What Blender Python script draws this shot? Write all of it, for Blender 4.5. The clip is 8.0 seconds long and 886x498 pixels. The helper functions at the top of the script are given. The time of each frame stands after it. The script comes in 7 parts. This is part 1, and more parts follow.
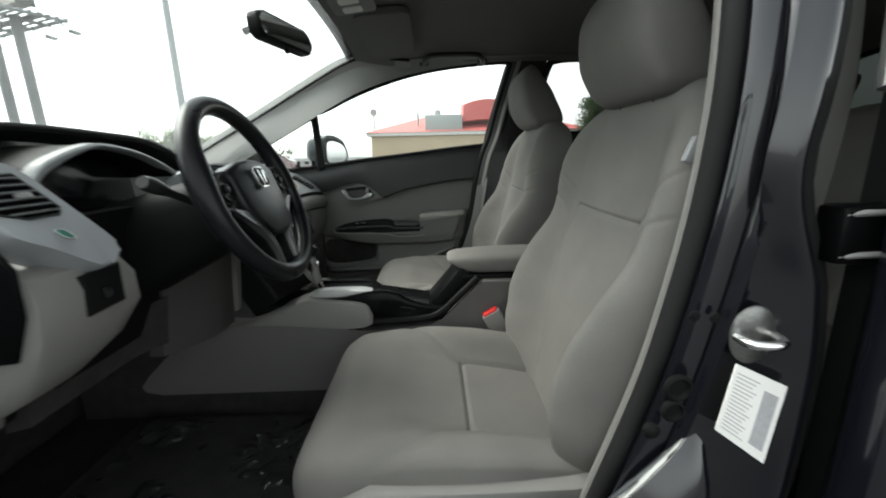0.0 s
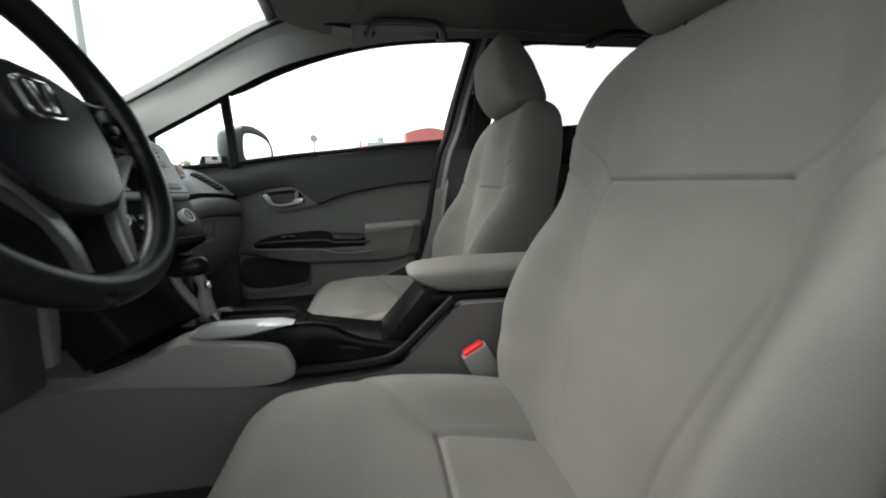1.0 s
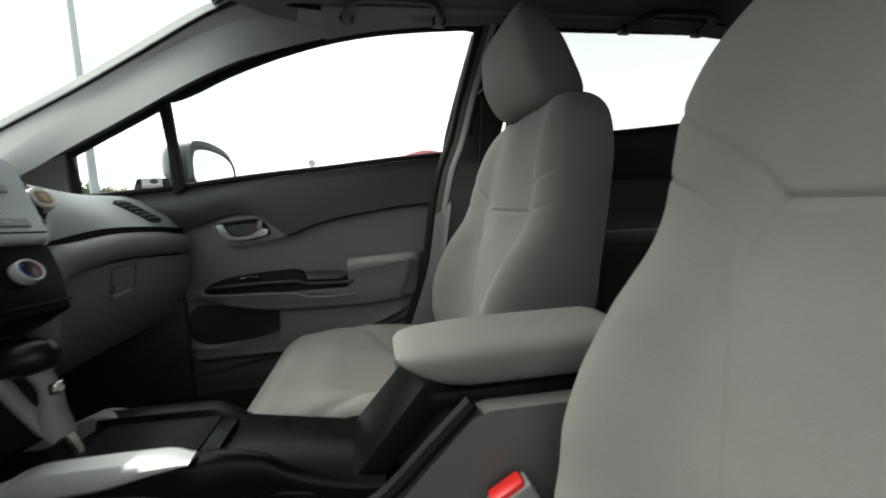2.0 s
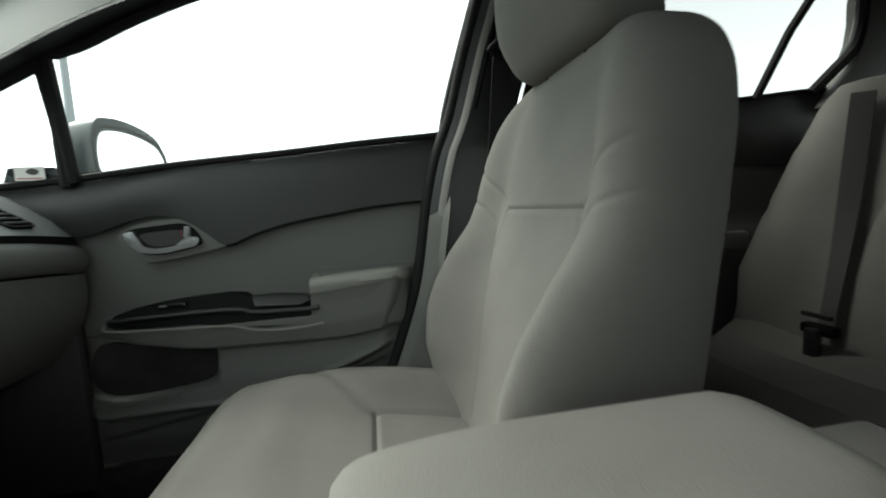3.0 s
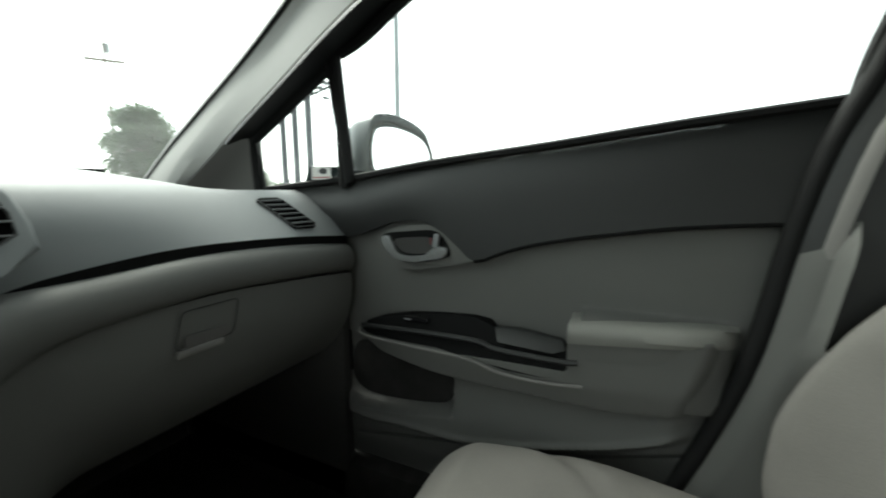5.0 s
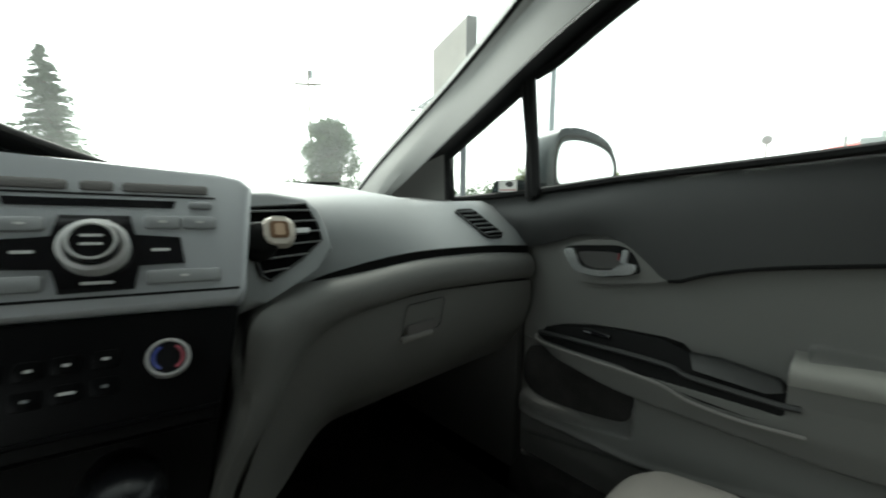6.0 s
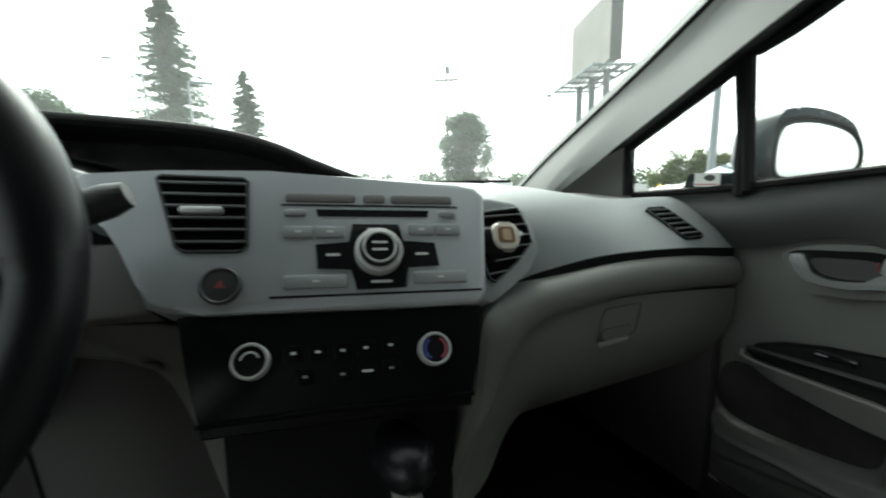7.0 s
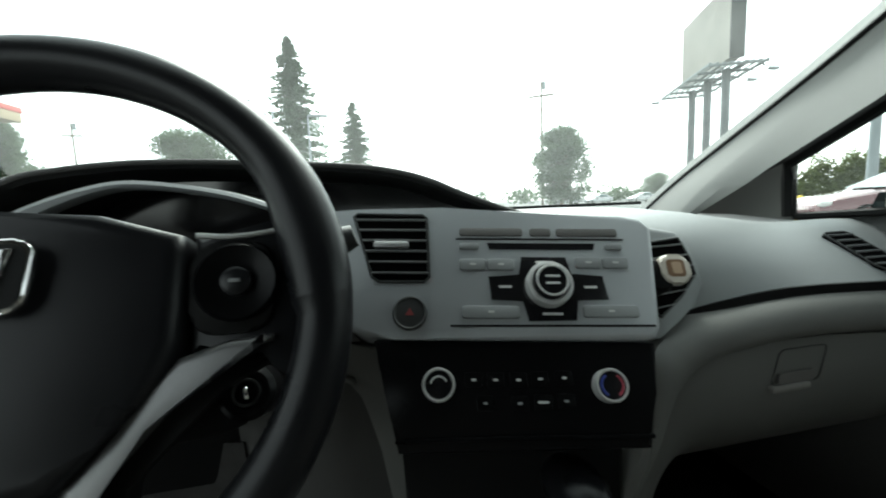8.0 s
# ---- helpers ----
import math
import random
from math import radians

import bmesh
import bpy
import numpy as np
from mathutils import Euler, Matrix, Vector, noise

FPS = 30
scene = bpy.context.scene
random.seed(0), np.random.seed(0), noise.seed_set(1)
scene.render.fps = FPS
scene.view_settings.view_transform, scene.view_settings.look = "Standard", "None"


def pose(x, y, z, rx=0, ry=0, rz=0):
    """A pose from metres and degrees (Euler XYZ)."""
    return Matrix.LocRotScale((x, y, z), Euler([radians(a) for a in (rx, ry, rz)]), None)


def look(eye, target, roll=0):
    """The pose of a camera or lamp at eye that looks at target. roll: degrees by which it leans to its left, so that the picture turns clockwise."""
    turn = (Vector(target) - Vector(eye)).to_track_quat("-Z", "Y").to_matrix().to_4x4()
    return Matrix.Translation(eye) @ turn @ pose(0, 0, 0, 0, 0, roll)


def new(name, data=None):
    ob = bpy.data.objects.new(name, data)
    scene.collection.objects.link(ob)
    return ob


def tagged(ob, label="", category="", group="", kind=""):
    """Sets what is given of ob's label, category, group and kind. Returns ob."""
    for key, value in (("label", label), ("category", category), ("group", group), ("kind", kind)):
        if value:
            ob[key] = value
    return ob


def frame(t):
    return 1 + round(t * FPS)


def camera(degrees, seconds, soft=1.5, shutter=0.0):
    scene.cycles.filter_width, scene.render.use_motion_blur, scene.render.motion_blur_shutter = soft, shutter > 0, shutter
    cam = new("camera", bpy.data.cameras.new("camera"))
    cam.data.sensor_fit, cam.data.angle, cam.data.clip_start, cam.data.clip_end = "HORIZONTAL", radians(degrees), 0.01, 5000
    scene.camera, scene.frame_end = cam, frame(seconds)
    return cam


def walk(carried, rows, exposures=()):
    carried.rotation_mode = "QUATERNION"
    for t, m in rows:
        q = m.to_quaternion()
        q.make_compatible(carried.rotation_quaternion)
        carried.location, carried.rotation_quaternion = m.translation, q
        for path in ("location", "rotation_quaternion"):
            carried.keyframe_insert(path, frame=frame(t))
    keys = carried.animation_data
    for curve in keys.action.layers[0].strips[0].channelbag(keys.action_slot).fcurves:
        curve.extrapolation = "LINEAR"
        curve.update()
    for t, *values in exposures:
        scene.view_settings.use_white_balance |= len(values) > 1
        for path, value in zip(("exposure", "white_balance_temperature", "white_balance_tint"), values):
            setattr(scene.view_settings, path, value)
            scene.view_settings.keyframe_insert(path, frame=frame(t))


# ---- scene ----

cam = camera(96.0, 8.0, 1.9, 0.4)
PATH = [
    (0, (-1.139, 0.221, 1.007), (0.806, 0.182, 0.544), -1.3),
    (0.5, (-0.979, 0.23, 0.927), (0.976, 0.042, 0.549), 0.2),
    (1, (-0.808, 0.244, 0.892), (1.138, -0.077, 0.561), -0.7),
    (1.5, (-0.639, 0.218, 0.886), (1.324, -0.067, 0.633), -0.9),
    (1.7, (-0.585, 0.211, 0.898), (1.377, -0.092, 0.657), -1.5),
    (3, (-0.2, 0.153, 0.881), (1.758, -0.194, 0.674), -2.4),
    (3.5, (-0.052, 0.131, 0.909), (1.937, -0.027, 0.771), -1.3),
    (4, (0.029, 0.137, 0.923), (2.018, 0.2, 0.726), 0.0),
    (4.5, (0.061, 0.162, 0.94), (1.995, 0.598, 0.68), 0.4),
    (5, (0.063, 0.207, 0.94), (1.847, 1.064, 0.654), -0.2),
    (6.3, (-0.044, 0.26, 0.97), (1.178, 1.815, 0.673), 0.1),
    (6.5, (-0.06, 0.275, 0.973), (1.055, 1.905, 0.658), -0.4),
    (7, (-0.1, 0.293, 0.981), (0.733, 2.082, 0.656), -1.1),
    (7.5, (-0.138, 0.301, 0.993), (0.451, 2.192, 0.72), -1.8),
    (8, (-0.175, 0.304, 1.001), (0.229, 2.25, 0.773), -2.3),
]
walk(cam, [(t, look(e, g, r)) for t, e, g, r in PATH], [(0, 2.15, 6450, 3), (0.6, 2.18, 6500, 6), (1.5, 2.20, 6500, 5), (3, 2.27, 6450, -2), (4, 2.32, 6500, -2), (5, 2.28, 6500, -2), (6.5, 2.24, 6450, -3), (8, 2.24, 6250, -4)])

# ---- light ----
world = bpy.data.worlds.new("overcast")
scene.world = world
world.use_nodes = True
wn = world.node_tree.nodes
sky = wn.new("ShaderNodeTexSky")
sky.sky_type, sky.sun_disc = "NISHITA", False
sky.sun_elevation, sky.sun_rotation = radians(52), radians(17)
sky.air_density, sky.dust_density, sky.ozone_density = 1.0, 1.5, 1.0
hsv = wn.new("ShaderNodeHueSaturation")
hsv.inputs["Saturation"].default_value = 0.12
world.node_tree.links.new(sky.outputs[0], hsv.inputs["Color"])
world.node_tree.links.new(hsv.outputs[0], wn["Background"].inputs[0])
wn["Background"].inputs[1].default_value = 0.118
sun = new("sun", bpy.data.lights.new("sun", "SUN"))
sun.data.energy, sun.data.angle, sun.data.color = 1.4, radians(40), (1.0, 0.97, 0.93)
sun.matrix_world = look((1.3, 5, 5.6), (0, 0, 0))


# ---- materials ----
def mat(name, colour, rough=0.6, metal=0.0, vary=0.10, scale=6.0, grain=900.0, bump=0.15, coat=0.0, spec=0.5):
    """A surface with broad and fine variation of its colour and a fine relief."""
    m = bpy.data.materials.new(name)
    m.use_nodes = True
    n, l = m.node_tree.nodes, m.node_tree.links
    p = n["Principled BSDF"]
    tc = n.new("ShaderNodeTexCoord")
    big, small = n.new("ShaderNodeTexNoise"), n.new("ShaderNodeTexNoise")
    big.inputs["Scale"].default_value, big.inputs["Detail"].default_value = scale, 5
    small.inputs["Scale"].default_value, small.inputs["Detail"].default_value = grain, 2
    l.new(tc.outputs["Object"], big.inputs["Vector"])
    l.new(tc.outputs["Object"], small.inputs["Vector"])
    add = n.new("ShaderNodeMix")
    add.data_type = "FLOAT"
    add.inputs[0].default_value = 0.35
    l.new(big.outputs[0], add.inputs[2])
    l.new(small.outputs[0], add.inputs[3])
    ramp = n.new("ShaderNodeMapRange")
    ramp.inputs[1].default_value, ramp.inputs[2].default_value = 0.3, 0.7
    ramp.inputs[3].default_value, ramp.inputs[4].default_value = 1 - vary, 1 + vary
    l.new(add.outputs[0], ramp.inputs[0])
    mul = n.new("ShaderNodeVectorMath")
    mul.operation = "SCALE"
    mul.inputs[0].default_value = colour
    l.new(ramp.outputs[0], mul.inputs["Scale"])
    l.new(mul.outputs[0], p.inputs["Base Color"])
    rr = n.new("ShaderNodeMapRange")
    rr.inputs[1].default_value, rr.inputs[2].default_value = 0.3, 0.7
    rr.inputs[3].default_value, rr.inputs[4].default_value = max(0.02, rough - 0.06), min(1, rough + 0.06)
    l.new(big.outputs[0], rr.inputs[0])
    l.new(rr.outputs[0], p.inputs["Roughness"])
    p.inputs["Metallic"].default_value = metal
    p.inputs["Coat Weight"].default_value = coat
    p.inputs["Specular IOR Level"].default_value = spec
    if bump:
        b = n.new("ShaderNodeBump")
        b.inputs["Strength"].default_value, b.inputs["Distance"].default_value = bump, 0.001
        l.new(small.outputs[0], b.inputs["Height"])
        l.new(b.outputs[0], p.inputs["Normal"])
    return m


def glass(name, tint, haze=0.0):
    m = bpy.data.materials.new(name)
    m.use_nodes = True
    n, l = m.node_tree.nodes, m.node_tree.links
    out = n["Material Output"]
    n.remove(n["Principled BSDF"])
    tr, gl, mix, fr = n.new("ShaderNodeBsdfTransparent"), n.new("ShaderNodeBsdfGlossy"), n.new("ShaderNodeMixShader"), n.new("ShaderNodeLayerWeight")
    tr.inputs[0].default_value, gl.inputs["Roughness"].default_value = tint, 0.02
    pw = n.new("ShaderNodeMath")
    pw.operation = "POWER"
    pw.inputs[1].default_value = 5.0
    mr = n.new("ShaderNodeMapRange")
    mr.inputs[3].default_value, mr.inputs[4].default_value = 0.02, 0.6
    l.new(fr.outputs["Facing"], pw.inputs[0])
    l.new(pw.outputs[0], mr.inputs[0])
    l.new(mr.outputs[0], mix.inputs[0])
    l.new(tr.outputs[0], mix.inputs[1])
    l.new(gl.outputs[0], mix.inputs[2])
    if haze:
        # a pale translucent film that paints haze over the view outside
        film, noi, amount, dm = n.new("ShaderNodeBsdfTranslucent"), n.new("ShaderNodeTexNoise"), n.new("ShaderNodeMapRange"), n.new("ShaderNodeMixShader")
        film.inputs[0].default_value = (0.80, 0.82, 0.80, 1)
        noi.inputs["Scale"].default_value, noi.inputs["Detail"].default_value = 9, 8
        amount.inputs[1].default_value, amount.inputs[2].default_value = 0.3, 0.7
        amount.inputs[3].default_value, amount.inputs[4].default_value = haze * 0.7, haze * 1.3
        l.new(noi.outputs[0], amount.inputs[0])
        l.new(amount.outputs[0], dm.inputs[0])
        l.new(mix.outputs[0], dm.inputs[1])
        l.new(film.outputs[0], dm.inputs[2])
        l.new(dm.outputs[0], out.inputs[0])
    else:
        l.new(mix.outputs[0], out.inputs[0])
    return m


FABRIC = mat("seat_fabric", (0.145, 0.139, 0.1295), 0.95, vary=0.14, scale=7, grain=700, bump=0.4, spec=0.15)
FABRIC_DARK = mat("headliner_fabric", (0.15, 0.148, 0.142), 0.97, vary=0.05, scale=5, grain=800, bump=0.3, spec=0.1)
TRIM = mat("grey_trim_plastic", (0.125, 0.125, 0.118), 0.6, vary=0.07, scale=4, grain=1100, bump=0.25, spec=0.25)
TRIM_LIGHT = mat("light_grey_trim_plastic", (0.18, 0.174, 0.164), 0.6, vary=0.05, scale=4, grain=1000, bump=0.22, spec=0.35)
CHAR = mat("charcoal_plastic", (0.0135, 0.0142, 0.0138), 0.48, vary=0.10, scale=5, grain=900, bump=0.3, spec=0.5)
DASH = mat("dash_pad_plastic", (0.182, 0.191, 0.194), 0.52, vary=0.06, scale=5, grain=900, bump=0.3, spec=0.4)
BLACK = mat("black_plastic", (0.006, 0.006, 0.006), 0.55, vary=0.15, scale=8, grain=600, bump=0.1, spec=0.08)
GLOSS = mat("gloss_black_plastic", (0.008, 0.008, 0.009), 0.12, vary=0.2, scale=8, grain=300, bump=0.0)
SILVER = mat("silver_plastic", (0.34, 0.34, 0.335), 0.42, 0.6, vary=0.06, scale=9, grain=1200, bump=0.08)
STACKM = mat("centre_stack_plastic", (0.335, 0.350, 0.360), 0.42, 0.2, vary=0.05, scale=7, grain=1300, bump=0.12)
RINGM = mat("bright_satin_ring", (0.62, 0.62, 0.61), 0.38, 0.55, vary=0.04, bump=0.0)
CHROME = mat("chrome", (0.75, 0.75, 0.74), 0.12, 1.0, vary=0.05, bump=0.0)
RUBBER = mat("black_rubber", (0.009, 0.009, 0.009), 0.75, vary=0.2, scale=15, grain=400, bump=0.2, spec=0.2)
LEATHER = mat("wheel_rim_plastic", (0.007, 0.0073, 0.0084), 0.31, vary=0.1, scale=14, grain=1500, bump=0.12, spec=0.19)
RAIL = mat("roof_rail_fabric", (0.21, 0.208, 0.20), 0.95, vary=0.05, scale=5, grain=800, bump=0.3, spec=0.1)
PILLAR = mat("pillar_trim_plastic", (0.23, 0.23, 0.222), 0.75, vary=0.05, scale=5, grain=1000, bump=0.25, spec=0.3)
BLACKP = mat("satin_black_panel", (0.003, 0.003, 0.0033), 0.30, vary=0.15, scale=8, grain=400, bump=0.0, spec=0.09)
CARPET = mat("charcoal_carpet", (0.030, 0.029, 0.028), 1.0, vary=0.3, scale=25, grain=500, bump=0.8, spec=0.1)
CONSOLE = mat("console_side_plastic", (0.115, 0.110, 0.106), 0.65, vary=0.07, scale=5, grain=900, bump=0.3, spec=0.3)
PAINT = mat("dark_metallic_paint", (0.0042, 0.0044, 0.0066), 0.16, 0.0, vary=0.08, scale=3, grain=2500, bump=0.0, coat=0.6, spec=0.4)
RED = mat("red_plastic", (0.62, 0.02, 0.02), 0.4, vary=0.06, bump=0.05)
WHITE = mat("white_paper", (0.78, 0.77, 0.74), 0.7, vary=0.04, bump=0.05)
INK = mat("dark_print", (0.05, 0.05, 0.05), 0.7, bump=0.0)
GLASS = glass("window_glass", (0.93, 0.95, 0.94, 1))
# clear glass with painted haze that lifts the blacks outside
HAZED = glass("hazed_glass", (0.90, 0.92, 0.91, 1), 0.028)
SIDE_GLASS = glass("hazed_side_glass", (0.93, 0.95, 0.94, 1), 0.012)
# dark plastic, also the trim colour with recess shade put in
KNEE = mat("dark_and_shaded_plastic", (0.044, 0.043, 0.041), 0.65, vary=0.07, scale=5, grain=900, bump=0.3, spec=0.3)
# tints added to cut the light that reaches the rear bench
REAR_GLASS = glass("dimming_side_glass", (0.70, 0.70, 0.695, 1))
TINTED = glass("dimming_glass", (0.13, 0.14, 0.135, 1))
ASPHALT = mat("wet_asphalt", (0.05, 0.05, 0.051), 0.75, vary=0.25, scale=0.6, grain=60, bump=0.6)


# ---- building helpers ----
def part(name, bm, material, parent=None, label="", smooth=40):
    bmesh.ops.recalc_face_normals(bm, faces=bm.faces[:])
    me = bpy.data.meshes.new(name)
    bm.to_mesh(me)
    bm.free()
    me.materials.append(material)
    if smooth:
        me.polygons.foreach_set("use_smooth", [True] * len(me.polygons))
        me.set_sharp_from_angle(angle=radians(smooth))
    ob = new(name, me)
    if parent:
        ob.parent = parent
        base = parent.matrix_basis if parent.parent is None else Matrix()
        ob.matrix_parent_inverse = base.inverted()
    if label:
        ob["label"] = label
    return ob


def thing(name, label, category, at=(0, 0, 0), group="", kind=""):
    ob = new(name)
    ob.empty_display_size = 0.05
    ob.matrix_basis = Matrix.Translation(at)
    return tagged(ob, label, category, group, kind)


def lerp(table, x):
    """A smooth line without overshoot through a table of pairs."""
    p = sorted(table)
    if x <= p[0][0]:
        return p[0][1]
    if x >= p[-1][0]:
        return p[-1][1]
    i = 0
    while p[i + 1][0] < x:
        i += 1

    def slope(k):
        if k < 1 or k > len(p) - 2:
            return None
        h0, h1 = p[k][0] - p[k - 1][0], p[k + 1][0] - p[k][0]
        d0, d1 = (p[k][1] - p[k - 1][1]) / h0, (p[k + 1][1] - p[k][1]) / h1
        return 0.0 if d0 * d1 <= 0 else 3 * (h0 + h1) / ((2 * h1 + h0) / d0 + (h1 + 2 * h0) / d1)

    h = p[i + 1][0] - p[i][0]
    d = (p[i + 1][1] - p[i][1]) / h
    m0, m1 = slope(i), slope(i + 1)
    m0, m1 = (d if m0 is None else m0), (d if m1 is None else m1)
    t = (x - p[i][0]) / h
    return (2 * t ** 3 - 3 * t * t + 1) * p[i][1] + (t ** 3 - 2 * t * t + t) * h * m0 + (3 * t * t - 2 * t ** 3) * p[i + 1][1] + (t ** 3 - t * t) * h * m1


def smooth_loop(pairs, n=48):
    """A closed smooth outline through pairs."""
    p = list(pairs)
    q = curve_points([(a, b, 0) for a, b in p[-2:] + p + p[:3]], (len(p) + 4) * 8 + 1)
    return [(v.x, v.y) for v in q[16:16 + len(p) * 8]][::max(1, len(p) * 8 // n)]


def step(a, b, x):
    t = min(1, max(0, (x - a) / (b - a)))
    return t * t * (3 - 2 * t)


def box(size, at=(0, 0, 0), bevel=0.004, turn=None, seg=2, bm=None):
    own = bmesh.new()
    bmesh.ops.create_cube(own, size=1)
    bmesh.ops.scale(own, vec=size, verts=own.verts)
    if bevel:
        bmesh.ops.bevel(own, geom=own.edges[:], offset=min(bevel, min(size) * 0.45), segments=seg, profile=0.5, affect="EDGES")
    m = Matrix.Translation(at) @ (turn.to_4x4() if turn else Matrix())
    bmesh.ops.transform(own, matrix=m, verts=own.verts)
    return join(bm, own)


def join(bm, own):
    """Adds the bmesh own to bm, or gives own back where there is none yet."""
    if bm is None:
        return own
    me = bpy.data.meshes.new("tmp")
    own.to_mesh(me)
    own.free()
    bm.from_mesh(me)
    bpy.data.meshes.remove(me)
    return bm


def loft(rings, caps=True, closed=True, bm=None):
    bm = bm or bmesh.new()
    vs = [[bm.verts.new(p) for p in r] for r in rings]
    k = len(rings[0])
    for a, b in zip(vs, vs[1:]):
        for i in range(k if closed else k - 1):
            bm.faces.new((a[i], a[(i + 1) % k], b[(i + 1) % k], b[i]))
    if caps and closed:
        bm.faces.new(vs[0][::-1])
        bm.faces.new(vs[-1])
    return bm


def sheet(fn, us, vs, back, bm=None):
    """A solid panel: the surface fn(u, v) in front, and its copy moved by back behind it."""
    bm = bm or bmesh.new()
    back = Vector(back)
    f = [[bm.verts.new(fn(u, v)) for v in vs] for u in us]
    b = [[bm.verts.new(Vector(fn(u, v)) + back) for v in vs] for u in us]
    nu, nv = len(us), len(vs)
    for i in range(nu - 1):
        for j in range(nv - 1):
            bm.faces.new((f[i][j], f[i + 1][j], f[i + 1][j + 1], f[i][j + 1]))
            bm.faces.new((b[i][j], b[i][j + 1], b[i + 1][j + 1], b[i + 1][j]))
    for i in range(nu - 1):
        for j in (0, nv - 1):
            bm.faces.new((f[i][j], b[i][j], b[i + 1][j], f[i + 1][j]))
    for j in range(nv - 1):
        for i in (0, nu - 1):
            bm.faces.new((f[i][j], f[i][j + 1], b[i][j + 1], b[i][j]))
    return bm


def curve_points(pts, n):
    """n points along a smooth (Catmull-Rom) line through pts."""
    p = [Vector(q) for q in pts]
    p = [2 * p[0] - p[1]] + p + [2 * p[-1] - p[-2]]
    out = []
    for k in range(n):
        s = k / (n - 1) * (len(p) - 3)
        i = min(int(s), len(p) - 4)
        t = s - i
        a, b, c, d = p[i:i + 4]
        out.append(0.5 * (2 * b + (c - a) * t + (2 * a - 5 * b + 4 * c - d) * t * t + (3 * b - a - 3 * c + d) * t ** 3))
    return out


def tube(pts, r, sides=10, closed=False, up=(0, 0, 1), flat=1.0, bm=None):
    """A bar along pts; r may be a list. flat: its height over its width."""
    pts = [Vector(p) for p in pts]
    n = len(pts)
    rings = []
    for i, p in enumerate(pts):
        if closed:
            d = pts[(i + 1) % n] - pts[i - 1]
        else:
            d = pts[min(i + 1, n - 1)] - pts[max(i - 1, 0)]
        d.normalize()
        s = d.cross(Vector(up))
        if s.length < 1e-4:
            s = d.cross(Vector((1, 0, 0)))
        s.normalize()
        w = s.cross(d)
        rad = r[i] if isinstance(r, (list, tuple)) else r
        rings.append([p + s * rad * math.cos(a) + w * rad * flat * math.sin(a) for a in [2 * math.pi * k / sides for k in range(sides)]])
    if closed:
        return loft(rings + [rings[0]], caps=False, bm=bm)
    return loft(rings, bm=bm)


def prism(poly, place, depth, bevel=0.0, seg=2, bm=None):
    """A plate with the outline poly (pairs); place(a, b, h) gives the point at height h over its back."""
    own = bmesh.new()
    lo = [own.verts.new(place(a, b, 0)) for a, b in poly]
    hi = [own.verts.new(place(a, b, depth)) for a, b in poly]
    k = len(poly)
    own.faces.new(lo[::-1])
    top = own.faces.new(hi)
    for i in range(k):
        own.faces.new((lo[i], lo[(i + 1) % k], hi[(i + 1) % k], hi[i]))
    if bevel:
        bmesh.ops.bevel(own, geom=list(top.edges), offset=bevel, segments=seg, profile=0.5, affect="EDGES")
    return join(bm, own)


def rounded(w, h, r, n=5, cx=0.0, cy=0.0):
    """The outline of a rounded rectangle."""
    out = []
    for sx, sy, a0 in ((1, 1, 0), (-1, 1, 90), (-1, -1, 180), (1, -1, 270)):
        for k in range(n + 1):
            a = radians(a0 + 90 * k / n)
            out.append((cx + sx * (w / 2 - r) + r * math.cos(a), cy + sy * (h / 2 - r) + r * math.sin(a)))
    return out


def lathe(profile, place, sides=32, bm=None):
    """Turns (radius, height) pairs round an axis; place(a, b, h) gives the point."""
    rings = [[place(r * math.cos(2 * math.pi * k / sides), r * math.sin(2 * math.pi * k / sides), h) for k in range(sides)] for r, h in profile]
    return loft(rings, bm=bm)


def side_x(z):
    """How far out the side of the cabin stands at height z."""
    return 0.70 - 0.95 * max(0.0, z - 1.04) ** 2


def groove(q, lines, width, depth):
    """How deep a seam along the given lines is pressed in at the point q."""
    best = 1.0
    for line in lines:
        for a, b in zip(line, line[1:]):
            ax, ay, bx, by = a[0], a[1], b[0], b[1]
            L = (bx - ax) ** 2 + (by - ay) ** 2
            t = min(1, max(0, ((q[0] - ax) * (bx - ax) + (q[1] - ay) * (by - ay)) / L))
            best = min(best, math.hypot(q[0] - ax - t * (bx - ax), q[1] - ay - t * (by - ay)))
    return depth * math.exp(-(best / width) ** 2)


# ---- seats ----
BACK_SEAMS = [[(-0.134, 0.872), (0.134, 0.872)]] + [[(q * a, b) for a, b in line] for q in (-1, 1) for line in (
    [(0.134, 0.872), (0.175, 0.908), (0.240, 0.962)], [(0.248, 0.900), (0.20, 0.876), (0.165, 0.84), (0.157, 0.78), (0.135, 0.70), (0.106, 0.60), (0.090, 0.5)], [(0.134, 0.872), (0.156, 0.80)])]
CUSHION_SEAMS = [[(-0.125, 0.165), (0.125, 0.165)],
                 [(0.125, 0.165), (0.125, 0.05), (0.118, -0.1)], [(-0.125, 0.165), (-0.125, 0.05), (-0.118, -0.1)]]
CUSHION_FOLDS = [[(q * a, b) for a, b in ((0.252, 0.33), (0.205, 0.255), (0.125, 0.165))] for q in (-1, 1)]


def power(c, e):
    return math.copysign(abs(c) ** e, c)


